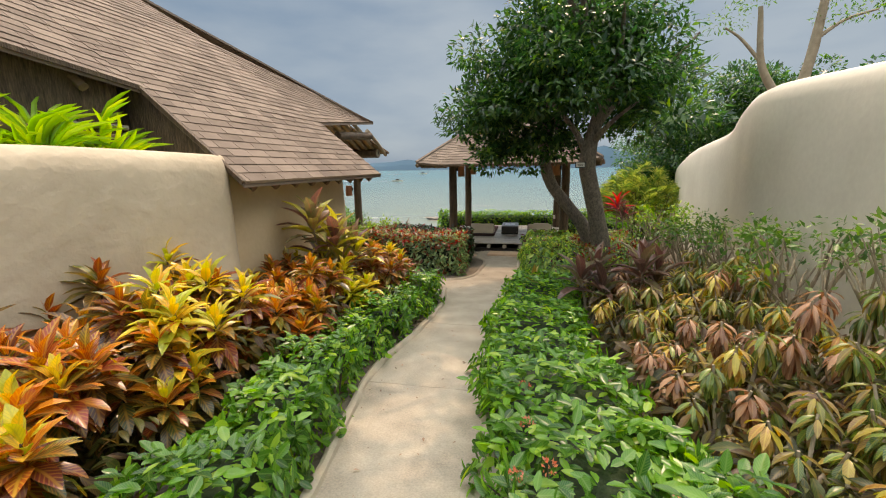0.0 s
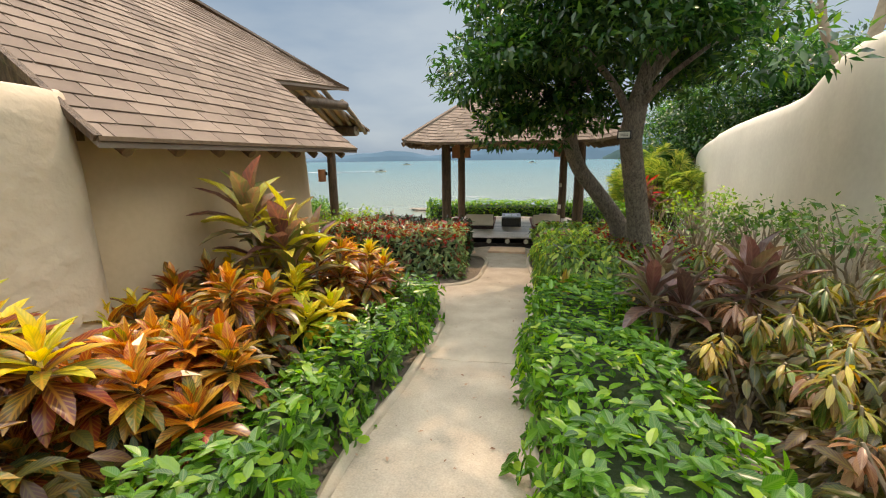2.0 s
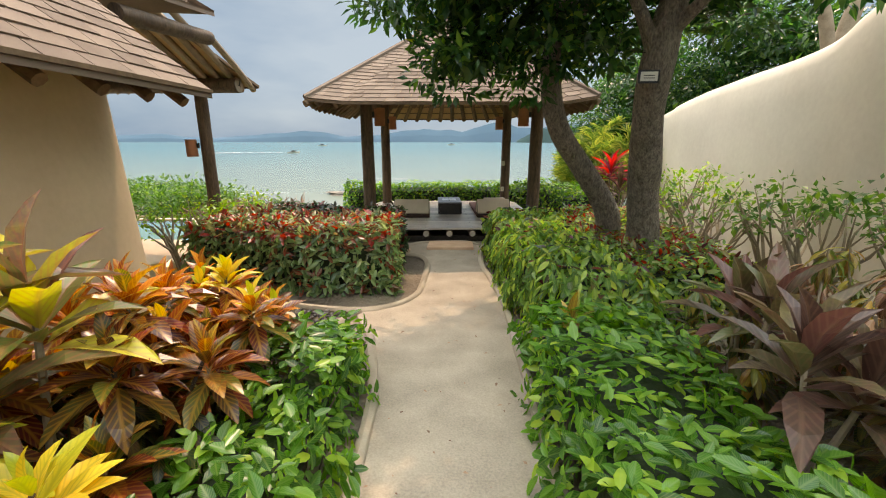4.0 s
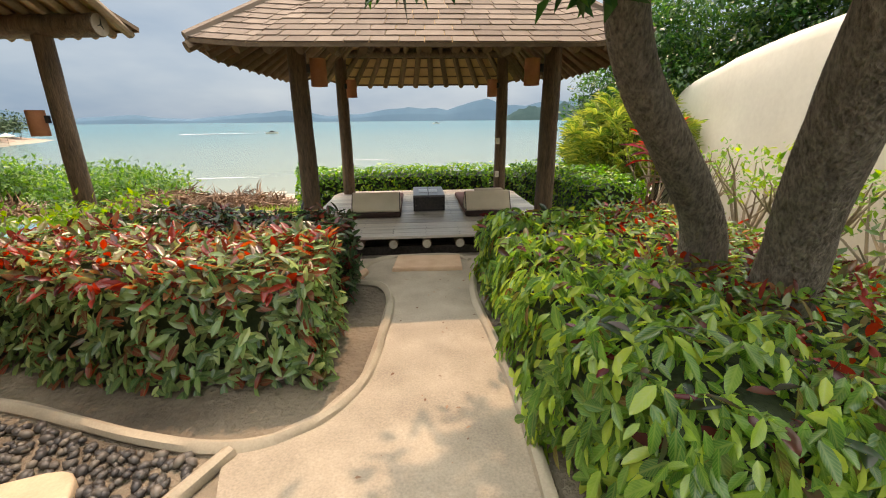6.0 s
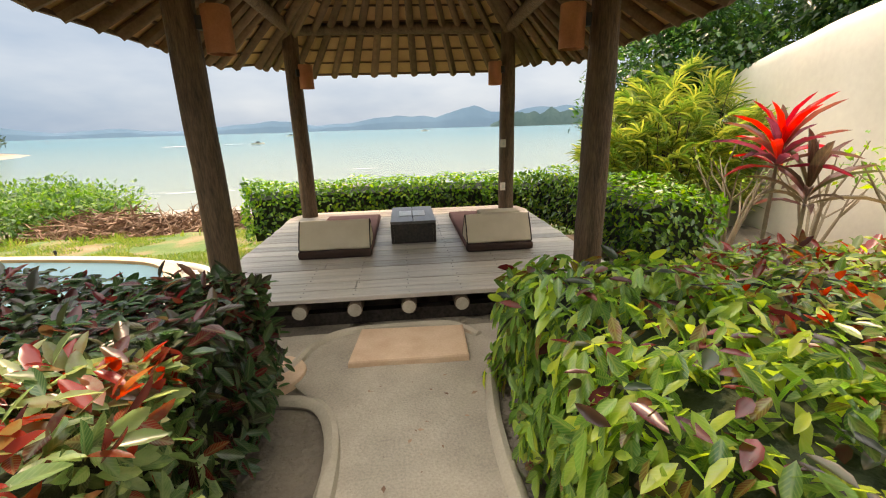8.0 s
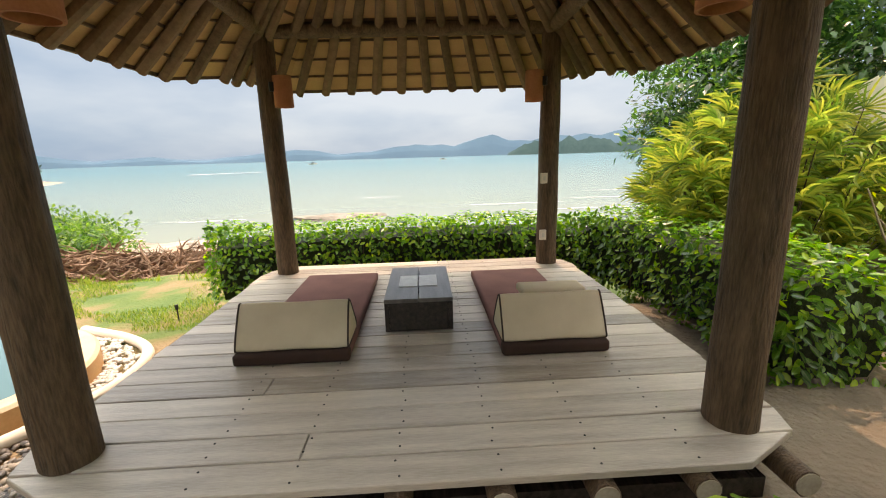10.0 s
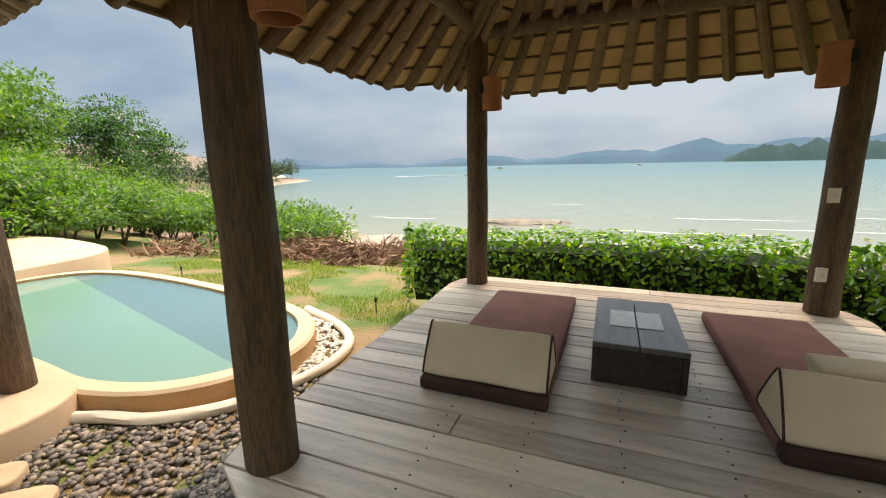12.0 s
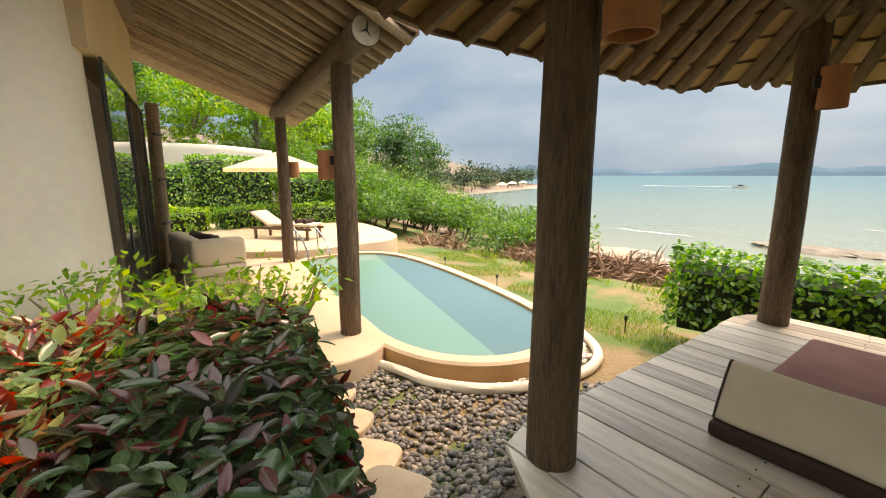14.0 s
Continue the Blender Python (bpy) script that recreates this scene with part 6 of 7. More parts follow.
# ---- shrubs of the beds ----
def croton(at, scale, tints, label, heads=4, droopy=False, group="crotons", per=15):
    """A croton: stems, each with a head of large mottled leaves, and a skirt of older leaves below. tints: inner, middle and outer leaves."""
    x, y = at
    root = thing("croton", (x, y, zg(x, y)), label, "shrub", group, turn=RNG.uniform(0, 360))
    for k in range(heads):
        a = k * 2.4 + RNG.uniform(0, 1)
        r = scale * (0.06 + 0.38 * math.sqrt((k + 0.1) / heads))
        h = scale * RNG.uniform(0.58, 0.95) * (1.05 - 0.28 * k / heads)
        top = (r * math.cos(a), r * math.sin(a), h)
        part("stem", tube([(0, 0, -0.02), (top[0] * 0.5, top[1] * 0.5, h * 0.5), top], [0.016, 0.013, 0.009], 6), M["twig" if droopy else "darktwig"], root)
        rest = []
        if droopy:
            tint = M[tints[(k + heads) % len(tints)]]
            rosette(per, 0.11 * scale + 0.055, 0.042, (112, 176), tint, root, top, LANCE, 0.9, 0.02, 0.17, rest, k < 2)
            P, W, U, L, D = [np.concatenate(q) for q in zip(*rest)]
            leaves("lower_leaves", P, W, U, L, D, tint, root, LANCE)
            continue
        size = 0.17 * scale + 0.07
        # a head is as a rule of one temper, brighter or darker than its neighbours
        shift = int(RNG.integers(0, 3)) if RNG.uniform() < 0.4 else 0
        for g, (n, reach, lean, up) in enumerate(((per // 5, 0.68, (6, 38), 0.02), (per // 3, 0.92, (34, 74), -0.04), (per // 2, 1.05, (66, 132), -0.09))):
            tint = M[tints[min(2, g + (1 if shift == 2 else 0))] if shift != 1 else tints[max(0, g - 1)]]
            rosette(n, size * reach, 0.088 * reach, lean, tint, root, (top[0], top[1], top[2] + up), LANCE, 1.3, 0.01, 0.08, rest, k < 3)
            P, W, U, L, D = rest.pop()
            leaves("lower_leaves", P, W, U, L, D, tint, root, LANCE)
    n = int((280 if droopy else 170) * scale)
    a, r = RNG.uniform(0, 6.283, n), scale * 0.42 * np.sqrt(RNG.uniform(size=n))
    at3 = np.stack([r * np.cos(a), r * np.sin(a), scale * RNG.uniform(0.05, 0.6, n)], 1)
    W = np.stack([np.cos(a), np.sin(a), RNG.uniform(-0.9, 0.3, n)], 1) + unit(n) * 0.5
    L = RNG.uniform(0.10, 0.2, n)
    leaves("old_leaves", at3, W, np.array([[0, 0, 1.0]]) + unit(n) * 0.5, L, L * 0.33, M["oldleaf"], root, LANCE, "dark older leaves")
    return root


TEMPERS = (("crotonyoung", "crotonorange", "crotonred"), ("crotonyoung", "crotonyoung", "crotonred"), ("crotonorange", "crotonorange", "crotonred"), ("crotonorange", "crotonred", "crotonred"))
TEMPER_LABELS = ("croton shrub with yellow, orange and dark red mottled leaves", "croton shrub with bright yellow leaves over dark red ones", "croton shrub with orange and dark red mottled leaves", "croton shrub with red-orange and dark maroon leaves")
LEFT_BED = [(-2.45, 0.55, 1.0), (-2.95, 0.95, 1.15), (-2.5, 1.3, 0.95), (-3.2, 1.75, 1.05), (-2.62, 2.05, 1.0), (-2.9, 2.6, 0.95), (-2.55, 2.95, 0.9), (-3.0, 3.35, 0.9), (-2.6, 3.75, 0.9), (-2.95, 4.25, 0.95),
            (-2.5, 4.45, 0.85), (-2.45, 5.35, 0.9), (-2.75, 5.75, 0.9), (-2.35, 6.1, 0.85), (-2.55, 6.6, 0.8), (-3.1, 5.05, 0.9), (-3.45, 2.5, 1.05), (-3.5, 0.6, 1.2), (-2.4, -0.35, 1.0), (-3.0, -0.1, 1.1)]
for i, (x, y, s) in enumerate(LEFT_BED):
    k = (i * 7 // 3 + (2 if y > 4 else 0)) % 4
    croton((x, y), s * (1.0 if y < 1.5 else 1.28), TEMPERS[k], TEMPER_LABELS[k], 8, per=34)
RIGHT_BED = [(2.2, 1.7, 0.9), (2.9, 3.2, 1.1), (2.25, 4.0, 1.05), (1.6, 5.0, 0.9), (2.9, 5.2, 1.1), (2.6, 0.5, 0.8), (2.75, 2.2, 1.05), (1.75, 2.55, 0.9), (2.3, 2.9, 1.05), (1.5, 3.5, 0.8), (1.9, 4.3, 0.95), (2.5, 4.8, 1.1),
             (1.35, 4.4, 0.8), (1.9, 5.7, 1.0), (2.7, 6.0, 1.0), (2.1, 6.5, 1.0), (1.3, 6.3, 0.85), (2.9, 6.9, 0.95), (3.3, 1.4, 0.95), (3.35, 2.5, 1.1)]
RIGHT_BED += [(1.62, 1.55, 0.62), (1.45, 2.15, 0.66), (1.95, 1.1, 0.75), (1.40, 2.95, 0.72), (1.75, 0.75, 0.6)]
WILTED = ((("drycroton", "greencroton", "greencroton"), "wilting croton with drooping yellow and green leaves"), (("browncroton", "drycroton", "greencroton", "greencroton"), "wilting croton with drooping brown and yellow leaves"),
          (("browncroton", "browncroton", "drycroton"), "withered croton with hanging pinkish-brown leaves"))
for i, (x, y, s) in enumerate(RIGHT_BED):
    tints, label = WILTED[2 if i % 5 == 3 else i % 2]
    croton((x, y), s * 1.15, tints, label, 7, True, "wilting crotons", 34)


def cordyline(at, height, n, length, width, material, label, heads=1, base=None):
    x, y = at
    z = zg(x, y) if base is None else base
    root = thing("cordyline", (x, y, z), label, "shrub", "cordylines", turn=RNG.uniform(0, 360))
    for k in range(heads):
        a = k * 2.4
        r = 0.0 if heads == 1 else 0.16
        top = (r * math.cos(a), r * math.sin(a), height * (1 - 0.16 * k))
        part("stem", tube([(0, 0, -0.02), (top[0] * 0.6, top[1] * 0.6, top[2] * 0.55), top], [0.022, 0.018, 0.012], 7), M["twig"], root)
        rosette(n, length, width, (8, 84), material, root, top, LANCE, 1.1, 0.01, 0.16)
    return root


cordyline((-2.85, 4.85), 1.55, 22, 0.56, 0.155, M["cordy"], "tall cordyline with yellow-green and bronze leaves", 4)
cordyline((-2.5, 4.95), 1.15, 16, 0.50, 0.14, M["cordy"], "cordyline with yellow-green and bronze leaves", 2)
cordyline((1.05, 5.35), 0.78, 17, 0.50, 0.13, M["purplecordy"], "cordyline with long purple-brown leaves", 2)
cordyline((1.75, 5.3), 0.98, 17, 0.50, 0.13, M["purplecordy"], "cordyline with long purple-brown leaves", 2)
cordyline((1.15, 6.05), 0.85, 17, 0.50, 0.13, M["purplecordy"], "cordyline with long purple-brown leaves", 2)
cordyline((2.62, 11.75), 1.45, 30, 0.50, 0.08, M["redcordy"], "cordyline with bright red and purple leaves", 1, base=-0.94)
cordyline((2.75, 11.55), 1.15, 18, 0.50, 0.08, M["purplecordy"], "cordyline with long purple-brown leaves", 1, base=-0.94)
cordyline((0.25, 6.75), 0.38, 16, 0.34, 0.075, M["drycroton"], "small cordyline with yellow striped leaves", 1)


def twig_shrub(at, height, spread, material, label, stems=5, leaf=0.07, count=260, base=None, twig="twig", stout=1.0):
    """A pruned shrub: bare forking stems with loose leaves at their tips."""
    x, y = at
    z = zg(x, y) if base is None else base
    root = thing("shrub", (x, y, z), label, "shrub", "pruned shrubs")
    tips = []
    for k in range(stems):
        a = k * 2.4 + RNG.uniform(0, 1)
        m = np.array([math.cos(a) * spread * 0.4, math.sin(a) * spread * 0.4, height * RNG.uniform(0.4, 0.6)])
        part("stem", tube([(0.03 * math.cos(a), 0.03 * math.sin(a), -0.02), tuple(m * np.array([0.5, 0.5, 0.55])), tuple(m)], [0.022 * stout, 0.018 * stout, 0.015 * stout], 8, rough=0.3), M[twig], root)
        for j in range(3):
            w = m + np.array([math.cos(a + (j - 1) * 0.9) * spread * RNG.uniform(0.3, 0.7), math.sin(a + (j - 1) * 0.9) * spread * RNG.uniform(0.3, 0.7), height * RNG.uniform(0.2, 0.45)])
            mid = (m + w) / 2 + RNG.uniform(-0.05, 0.05, 3)
            part("branch", tube([tuple(m), tuple(mid), tuple(w)], [0.012 * stout, 0.009 * stout, 0.005], 6, rough=0.3), M[twig], root)
            tips.append(w)
    clumps("foliage", tips, [max(0.11, spread * 0.26)] * len(tips), count, leaf, 0.5, material, root, 0.1)
    return root


for x, y, h in ((3.45, 2.6, 1.5), (3.5, 3.6, 1.55), (3.2, 4.5, 1.5), (3.55, 5.3, 1.5), (3.2, 6.1, 1.45), (3.55, 6.9, 1.4), (3.1, 7.6, 1.3), (3.5, 8.6, 1.4), (3.3, 10.0, 1.4), (3.7, 11.3, 1.4), (2.9, 9.0, 1.2)):
    twig_shrub((x, y), h + 0.12, 0.6, M["lime"] if y > 9 else M["jungle"], "pruned shrub with pale bare twigs and sparse green leaves", 7, 0.10, 240, stout=1.25)
twig_shrub((3.3, 13.0), 1.5, 0.5, M["lime"], "nearly leafless pale twiggy shrub", 6, 0.07, 60, base=-1.0)
twig_shrub((4.0, 12.6), 1.6, 0.5, M["lime"], "nearly leafless pale twiggy shrub", 6, 0.07, 40, base=-1.0)
for x, y, h in ((-4.45, 10.55, 1.2), (-5.0, 11.0, 1.15), (-4.1, 11.0, 1.15), (-4.85, 10.0, 1.35), (-3.95, 10.2, 1.15), (-4.35, 11.35, 1.2)):
    twig_shrub((x, y), h, 0.52, M["lime"], "pruned shrub with pale twigs and fresh lime green leaves", 5, 0.09, 210, base=-1.12, stout=1.7)


def fan_palm(at, label, fans, size, height, material, base, blade=0.34, rise=(0.3, 1.1), low=0.35):
    """A clump of cane stems with fan-shaped leaves of narrow blades."""
    x, y = at
    root = thing("fan_palm", (x, y, base), label, "palm", "fan palms")
    P, W, U, L = [], [], [], []
    for k in range(fans):
        a = k * 2.39996
        r = size * math.sqrt((k + 0.5) / fans)
        h = height * RNG.uniform(low, 1.0) * (1.1 - 0.45 * r / size)
        c = np.array([r * math.cos(a), r * math.sin(a), h])
        if k % 3 == 0:
            part("cane", tube([(c[0] * 0.6, c[1] * 0.6, -0.02), (c[0] * 0.8, c[1] * 0.8, h * 0.6), tuple(c)], [0.011, 0.009, 0.005], 5), M["darktwig"], root)
        f = np.array([math.cos(a), math.sin(a), RNG.uniform(*rise)])
        f /= np.linalg.norm(f)
        side = np.cross(f, [0, 0, 1.0])
        side /= np.linalg.norm(side)
        up = np.cross(side, f)
        twist = RNG.uniform(-1.3, 1.3)
        side, up = side * math.cos(twist) + up * math.sin(twist), up * math.cos(twist) - side * math.sin(twist)
        for j in range(11):
            t = radians(-80 + 16 * j)
            d = f * math.cos(t) + side * math.sin(t) + np.array([0, 0, -0.12])
            P.append(c), W.append(d), U.append(up), L.append(blade * RNG.uniform(0.82, 1.18))
    leaves("fronds", np.array(P), np.array(W), np.array(U), np.array(L), np.array(L) * 0.075, material, root, LANCE, "yellow-green fan leaves", droop=1.5)
    return root


fan_palm((4.1, 15.5), "dense clump of yellow-green lady palms beside the hedge", 420, 1.3, 2.75, M["palm"], -1.1, 0.33, (0.5, 1.7))
fan_palm((4.1, 16.8), "clump of yellow-green lady palms beside the hedge", 190, 0.95, 2.4, M["palm"], -1.1, 0.33, (0.5, 1.7))
for x, y, h in ((-4.42, 3.0, 2.55), (-4.5, 2.45, 2.6), (-4.62, 1.95, 2.6), (-4.75, 1.45, 2.65), (-4.95, 0.9, 2.65)):
    fan_palm((x, y), "lady palms with bright spiky green fans above the wall", 30, 0.20, h, M["palmgreen"], -0.55, 0.58, (1.3, 3.2), 0.78)


# ---- pebbles and stepping stones ----
def pebble_mesh(seed, material):
    b = bmesh.new()
    bmesh.ops.create_icosphere(b, subdivisions=1, radius=1)
    for v in b.verts:
        v.co *= 1 + 0.18 * noise.noise(v.co * 1.3 + Vector((seed, 0, 0)))
        v.co.z *= 0.55
        v.co.y *= 0.72
    me = bpy.data.meshes.new("pebble")
    b.to_mesh(me)
    b.free()
    me.shade_smooth()
    me.materials.append(material)
    return me


def inside(poly, x, y):
    r = False
    for i in range(len(poly)):
        (x0, y0), (x1, y1) = poly[i], poly[i - 1]
        if (y0 > y) != (y1 > y) and x < (x1 - x0) * (y - y0) / (y1 - y0) + x0:
            r = not r
    return r


def pebble_bed(name, label, poly, size, per_m2, material, singles, near, avoid=(), lift=0.0):
    xs, ys = [p[0] for p in poly], [p[1] for p in poly]
    area = (max(xs) - min(xs)) * (max(ys) - min(ys))
    cx, cy = sum(xs) / len(xs), sum(ys) / len(ys)
    root = thing(name, (cx, cy, zg(cx, cy)), label, "pebbles", kind="structure")
    spots = []
    for k in range(int(area * per_m2)):
        x, y = RNG.uniform(min(xs), max(xs)), RNG.uniform(min(ys), max(ys))
        if inside(poly, x, y) and all(math.hypot((x - a) / c, (y - b) / d) > 1 for a, b, c, d in avoid):
            spots.append((x, y))
    spots.sort(key=lambda p: math.hypot(p[0] - near[0], p[1] - near[1]))
    meshes = [pebble_mesh(s * 7.3, material) for s in range(3)]
    V, F = [], []
    base = [([np.array(v.co) for v in m.vertices], [tuple(p.vertices) for p in m.polygons]) for m in meshes]
    for i, (x, y) in enumerate(spots):
        s = size * RNG.uniform(0.6, 1.25)
        m = pose(x - cx, y - cy, zg(x, y) - root.location.z + s * RNG.uniform(0.05, 0.55) + lift, RNG.uniform(-18, 18), RNG.uniform(-18, 18), RNG.uniform(0, 360)) @ Matrix.Scale(s, 4)
        if i < singles:
            piece("pebble", meshes[i % 3], root, m)
        else:
            v, f = base[i % 3]
            k = len(V)
            A = np.array(m)
            V += [tuple(A[:3, :3] @ q + A[:3, 3]) for q in v]
            F += [tuple(k + j for j in q) for q in f]
    ob = raw("pebbles", V, F, material, root, kind="stuff")
    ob.data.shade_smooth()
    return root


STONES = [(-4.63, 11.92, 0.21, 0.16, 15), (-4.12, 11.84, 0.22, 0.19, 10), (-3.56, 11.77, 0.24, 0.22, 8), (-3.0, 11.66, 0.26, 0.22, 0)]
pebble_bed("pebble_bed", "bed of grey and brown river pebbles beside the deck", [(-5.2, 12.48), (-4.7, 12.66), (-4.2, 12.80), (-3.74, 13.2), (-3.5, 13.7), (-3.35, 14.2), (-2.5, 14.3), (-2.4, 11.95), (-2.2, 11.3), (-2.6, 11.25), (-4.8, 11.35)], 0.036, 520, M["pebble"], 300, (-2.9, 12.4), [(a, b, c, d) for a, b, c, d, _ in STONES], 0.01)
pebble_bed("pebble_bed", "pale pebble strip between pool and kerb", [(-3.85, 13.3), (-3.62, 13.7), (-3.52, 14.3), (-3.68, 14.8), (-4.15, 15.2), (-4.9, 15.54), (-4.9, 15.25), (-4.2, 14.85), (-3.80, 14.2), (-3.75, 13.7)], 0.034, 620, M["palepebble"], 0, (-3.6, 14), lift=0.04)
pebble_bed("pebble_bed", "bed of dark river pebbles beside the path, coloured darker for shade", [(-4.6, 8.95), (-3.4, 8.62), (-2.4, 8.25), (-1.85, 8.13), (-2.2, 7.35), (-2.6, 6.8), (-4.6, 6.9)], 0.040, 360, M["shadedpebble"], 0, (-2.2, 7.8), [(-2.75, 7.75, 0.34, 0.25), (-3.6, 7.8, 0.3, 0.25)], 0.01)


def stepping_stone(x, y, a, b_, turn, z):
    o = []
    for k in range(20):
        t = 2 * math.pi * k / 20
        c, s = math.cos(t), math.sin(t)
        o.append((a * math.copysign(abs(c) ** 0.55, c), b_ * math.copysign(abs(s) ** 0.55, s)))
    ob = smooth(part("stepping_stone", prism(o, -0.05, 0.06, bevel=0.025, seg=3), M["paver"]))
    ob.matrix_world = pose(x, y, z, 0, 0, turn)
    tagged(ob, "rounded cream sandstone stepping stone among pebbles", "stone", "stepping stones")


for x, y, a, b_, t in STONES:
    stepping_stone(x, y, a, b_, t + 30, zg(x, y) + 0.03)
stepping_stone(-2.75, 7.75, 0.34, 0.25, 20, zg(-2.75, 7.75) + 0.02)
stepping_stone(-3.6, 7.8, 0.30, 0.24, -10, zg(-3.6, 7.8) + 0.02)


# ---- villa: dark backing for the shaded gable beside the wall ----
def build_gable():
    # added backing: panel and wall carry the void's shade in their colour
    slab(villa, "void_panel", [(-4.9, 3.55, 1.2), (-5.3, 0.2, 1.2), (-6.4, 0.2, 3.95), (-5.0, 3.55, 2.5)], 0.05, M["darkwood"], "dark panel standing in for the shaded roof void")
    slab(villa, "void_wall", [(-7.3, 3.3, -1.0), (-7.3, -4.5, -1.0), (-7.3, -4.5, 4.4), (-7.3, 3.3, 5.0)], 0.1, M["darkwood"], "dark backing wall coloured as the void's shade")
    slab(villa, "inner_ceiling", [(-5.05, 3.3, 2.85), (-5.3, 0.2, 3.1), (-6.9, -3.0, 4.35), (-7.3, 3.3, 4.7)], 0.05, M["beamwood"], "dark ceiling sheet added to close the roof void")
    bar(villa, "tie_beam", [(-4.35, 3.5, 1.98), (-5.1, 0.0, 2.22)], 0.05, M["beamwood"], "pale tie beam", 8)
    for y in (3.1, 2.3, 1.5, 0.7):
        bar(villa, "rafter", [(-4.65 - (3.1 - y) * 0.12, y, 2.55 + (3.1 - y) * 0.1), (-6.6, y, 4.2)], 0.05, M["beamwood"], "dark rafter", 8)
    bar(villa, "beam", [(-4.3, 8.6, 2.42), (-4.12, 10.2, 2.52)], 0.10, M["log"], "log beam under the upper eave", 12)
    slab(villa, "soffit", [RN, RTIP, (-6.2, 9.6, 3.3), (-6.0, 7.2, 3.3)], 0.03, M["beamwood"], "dark soffit boards")
    # arched niche lantern on the wing wall
    root = thing("lantern", (-3.40, 5.55, -0.15), "dark arched lantern on the ochre wall", "lamp")
    o = [(-0.10, 0)] + [(-0.10 * math.cos(math.pi * k / 10), 0.30 + 0.10 * math.sin(math.pi * k / 10)) for k in range(11)] + [(0.10, 0)]
    b = bmesh.new()
    lo = [b.verts.new((0, y, z)) for y, z in o]
    hi = [b.verts.new((0.12, y, z)) for y, z in o]
    b.faces.new(lo), b.faces.new(hi[::-1])
    for k in range(len(o)):
        b.faces.new((lo[k], hi[k], hi[(k + 1) % len(o)], lo[(k + 1) % len(o)]))
    bmesh.ops.recalc_face_normals(b, faces=b.faces)
    part("hood", b, M["darkwood"], root, "dark arched hood")


build_gable()


# ---- switches on the pavilion post ----
for z in (0.42, -0.30):
    root = thing("switch_box", (1.13, 15.475, z), "small cream switch box on a log post", "switch", "switch boxes", turn=10)
    part("case", box(0.085, 0.035, 0.13, (0, 0, 0), 0.006), M["white"], root)
    part("rocker", box(0.03, 0.008, 0.05, (0, -0.02, 0.04), 0.002), M["sign"], root)
root = thing("cushion", (0.60, 13.42, DECK + 0.09), "flat cream cushion with dark piping behind the wedge", "cushion")
smooth(part("cover", box(0.50, 0.20, 0.06, (-0.02, -0.06, 0.265), 0.025, seg=3), M["cream"], root))
part("support", box(0.44, 0.12, 0.27, (-0.02, -0.02, 0)), M["cream"], root)


# ---- porch furniture ----
def build_sofa():
    root = thing("sofa", (-9.2, 11.45, TERR), "built-in cream sofa with dark cushions on the porch", "sofa", turn=6)
    smooth(part("base", box(1.9, 0.85, 0.32, (0, 0, 0), 0.05, seg=3), M["terrace"], root, "rendered plinth"))
    smooth(part("seat", box(1.84, 0.80, 0.16, (0, 0, 0.325), 0.05, seg=3), M["cream"], root))
    smooth(part("backrest", box(0.30, 0.8, 0.42, (0.78, 0, 0.486), 0.08, seg=3), M["cream"], root))
    smooth(part("backrest", box(1.5, 0.26, 0.40, (-0.15, -0.28, 0.486), 0.08, seg=3), M["cream"], root))
    for x, y, t in ((-0.2, 0.05, 20), (0.25, 0.1, -15), (-0.6, 0.0, 5)):
        c = smooth(part("throw_cushion", box(0.42, 0.16, 0.38, (x, y, 0.50), 0.07, turn=t, seg=3), M["brownfab"], root, "dark brown throw cushion"))


build_sofa()


def build_sunbed(x, y, turn):
    root = thing("sun_lounger", (x, y, -0.92), "wooden sun lounger with cream pad and rolled towels", "lounger", turn=turn)
    for s in (-0.31, 0.31):
        part("side_rail", box(1.95, 0.05, 0.07, (0, s, 0.27), 0.008), M["beamwood"], root)
        for e in (-0.8, 0.85):
            part("leg", box(0.07, 0.06, 0.27, (e, s, 0), 0.008), M["beamwood"], root)
    for k in range(8):
        part("slat", box(0.08, 0.6, 0.02, (-0.35 + k * 0.17, 0, 0.34), 0.004), M["beamwood"], root)
    smooth(part("pad", box(1.3, 0.62, 0.08, (0.30, 0, 0.365), 0.03, seg=3), M["cream"], root))
    b = box(0.75, 0.62, 0.08, (0, 0, 0), 0.03, seg=3)
    bmesh.ops.transform(b, matrix=pose(-0.62, 0, 0.50, 0, 32, 0), verts=b.verts)
    smooth(part("back_pad", b, M["cream"], root))
    for xx in (0.45, 0.7):
        smooth(part("towel_roll", tube([(xx, -0.2, 0.50), (xx, 0.2, 0.50)], 0.06, 12), M["brownfab"], root, "rolled brown towel"))


build_sunbed(-12.9, 13.9, 38)


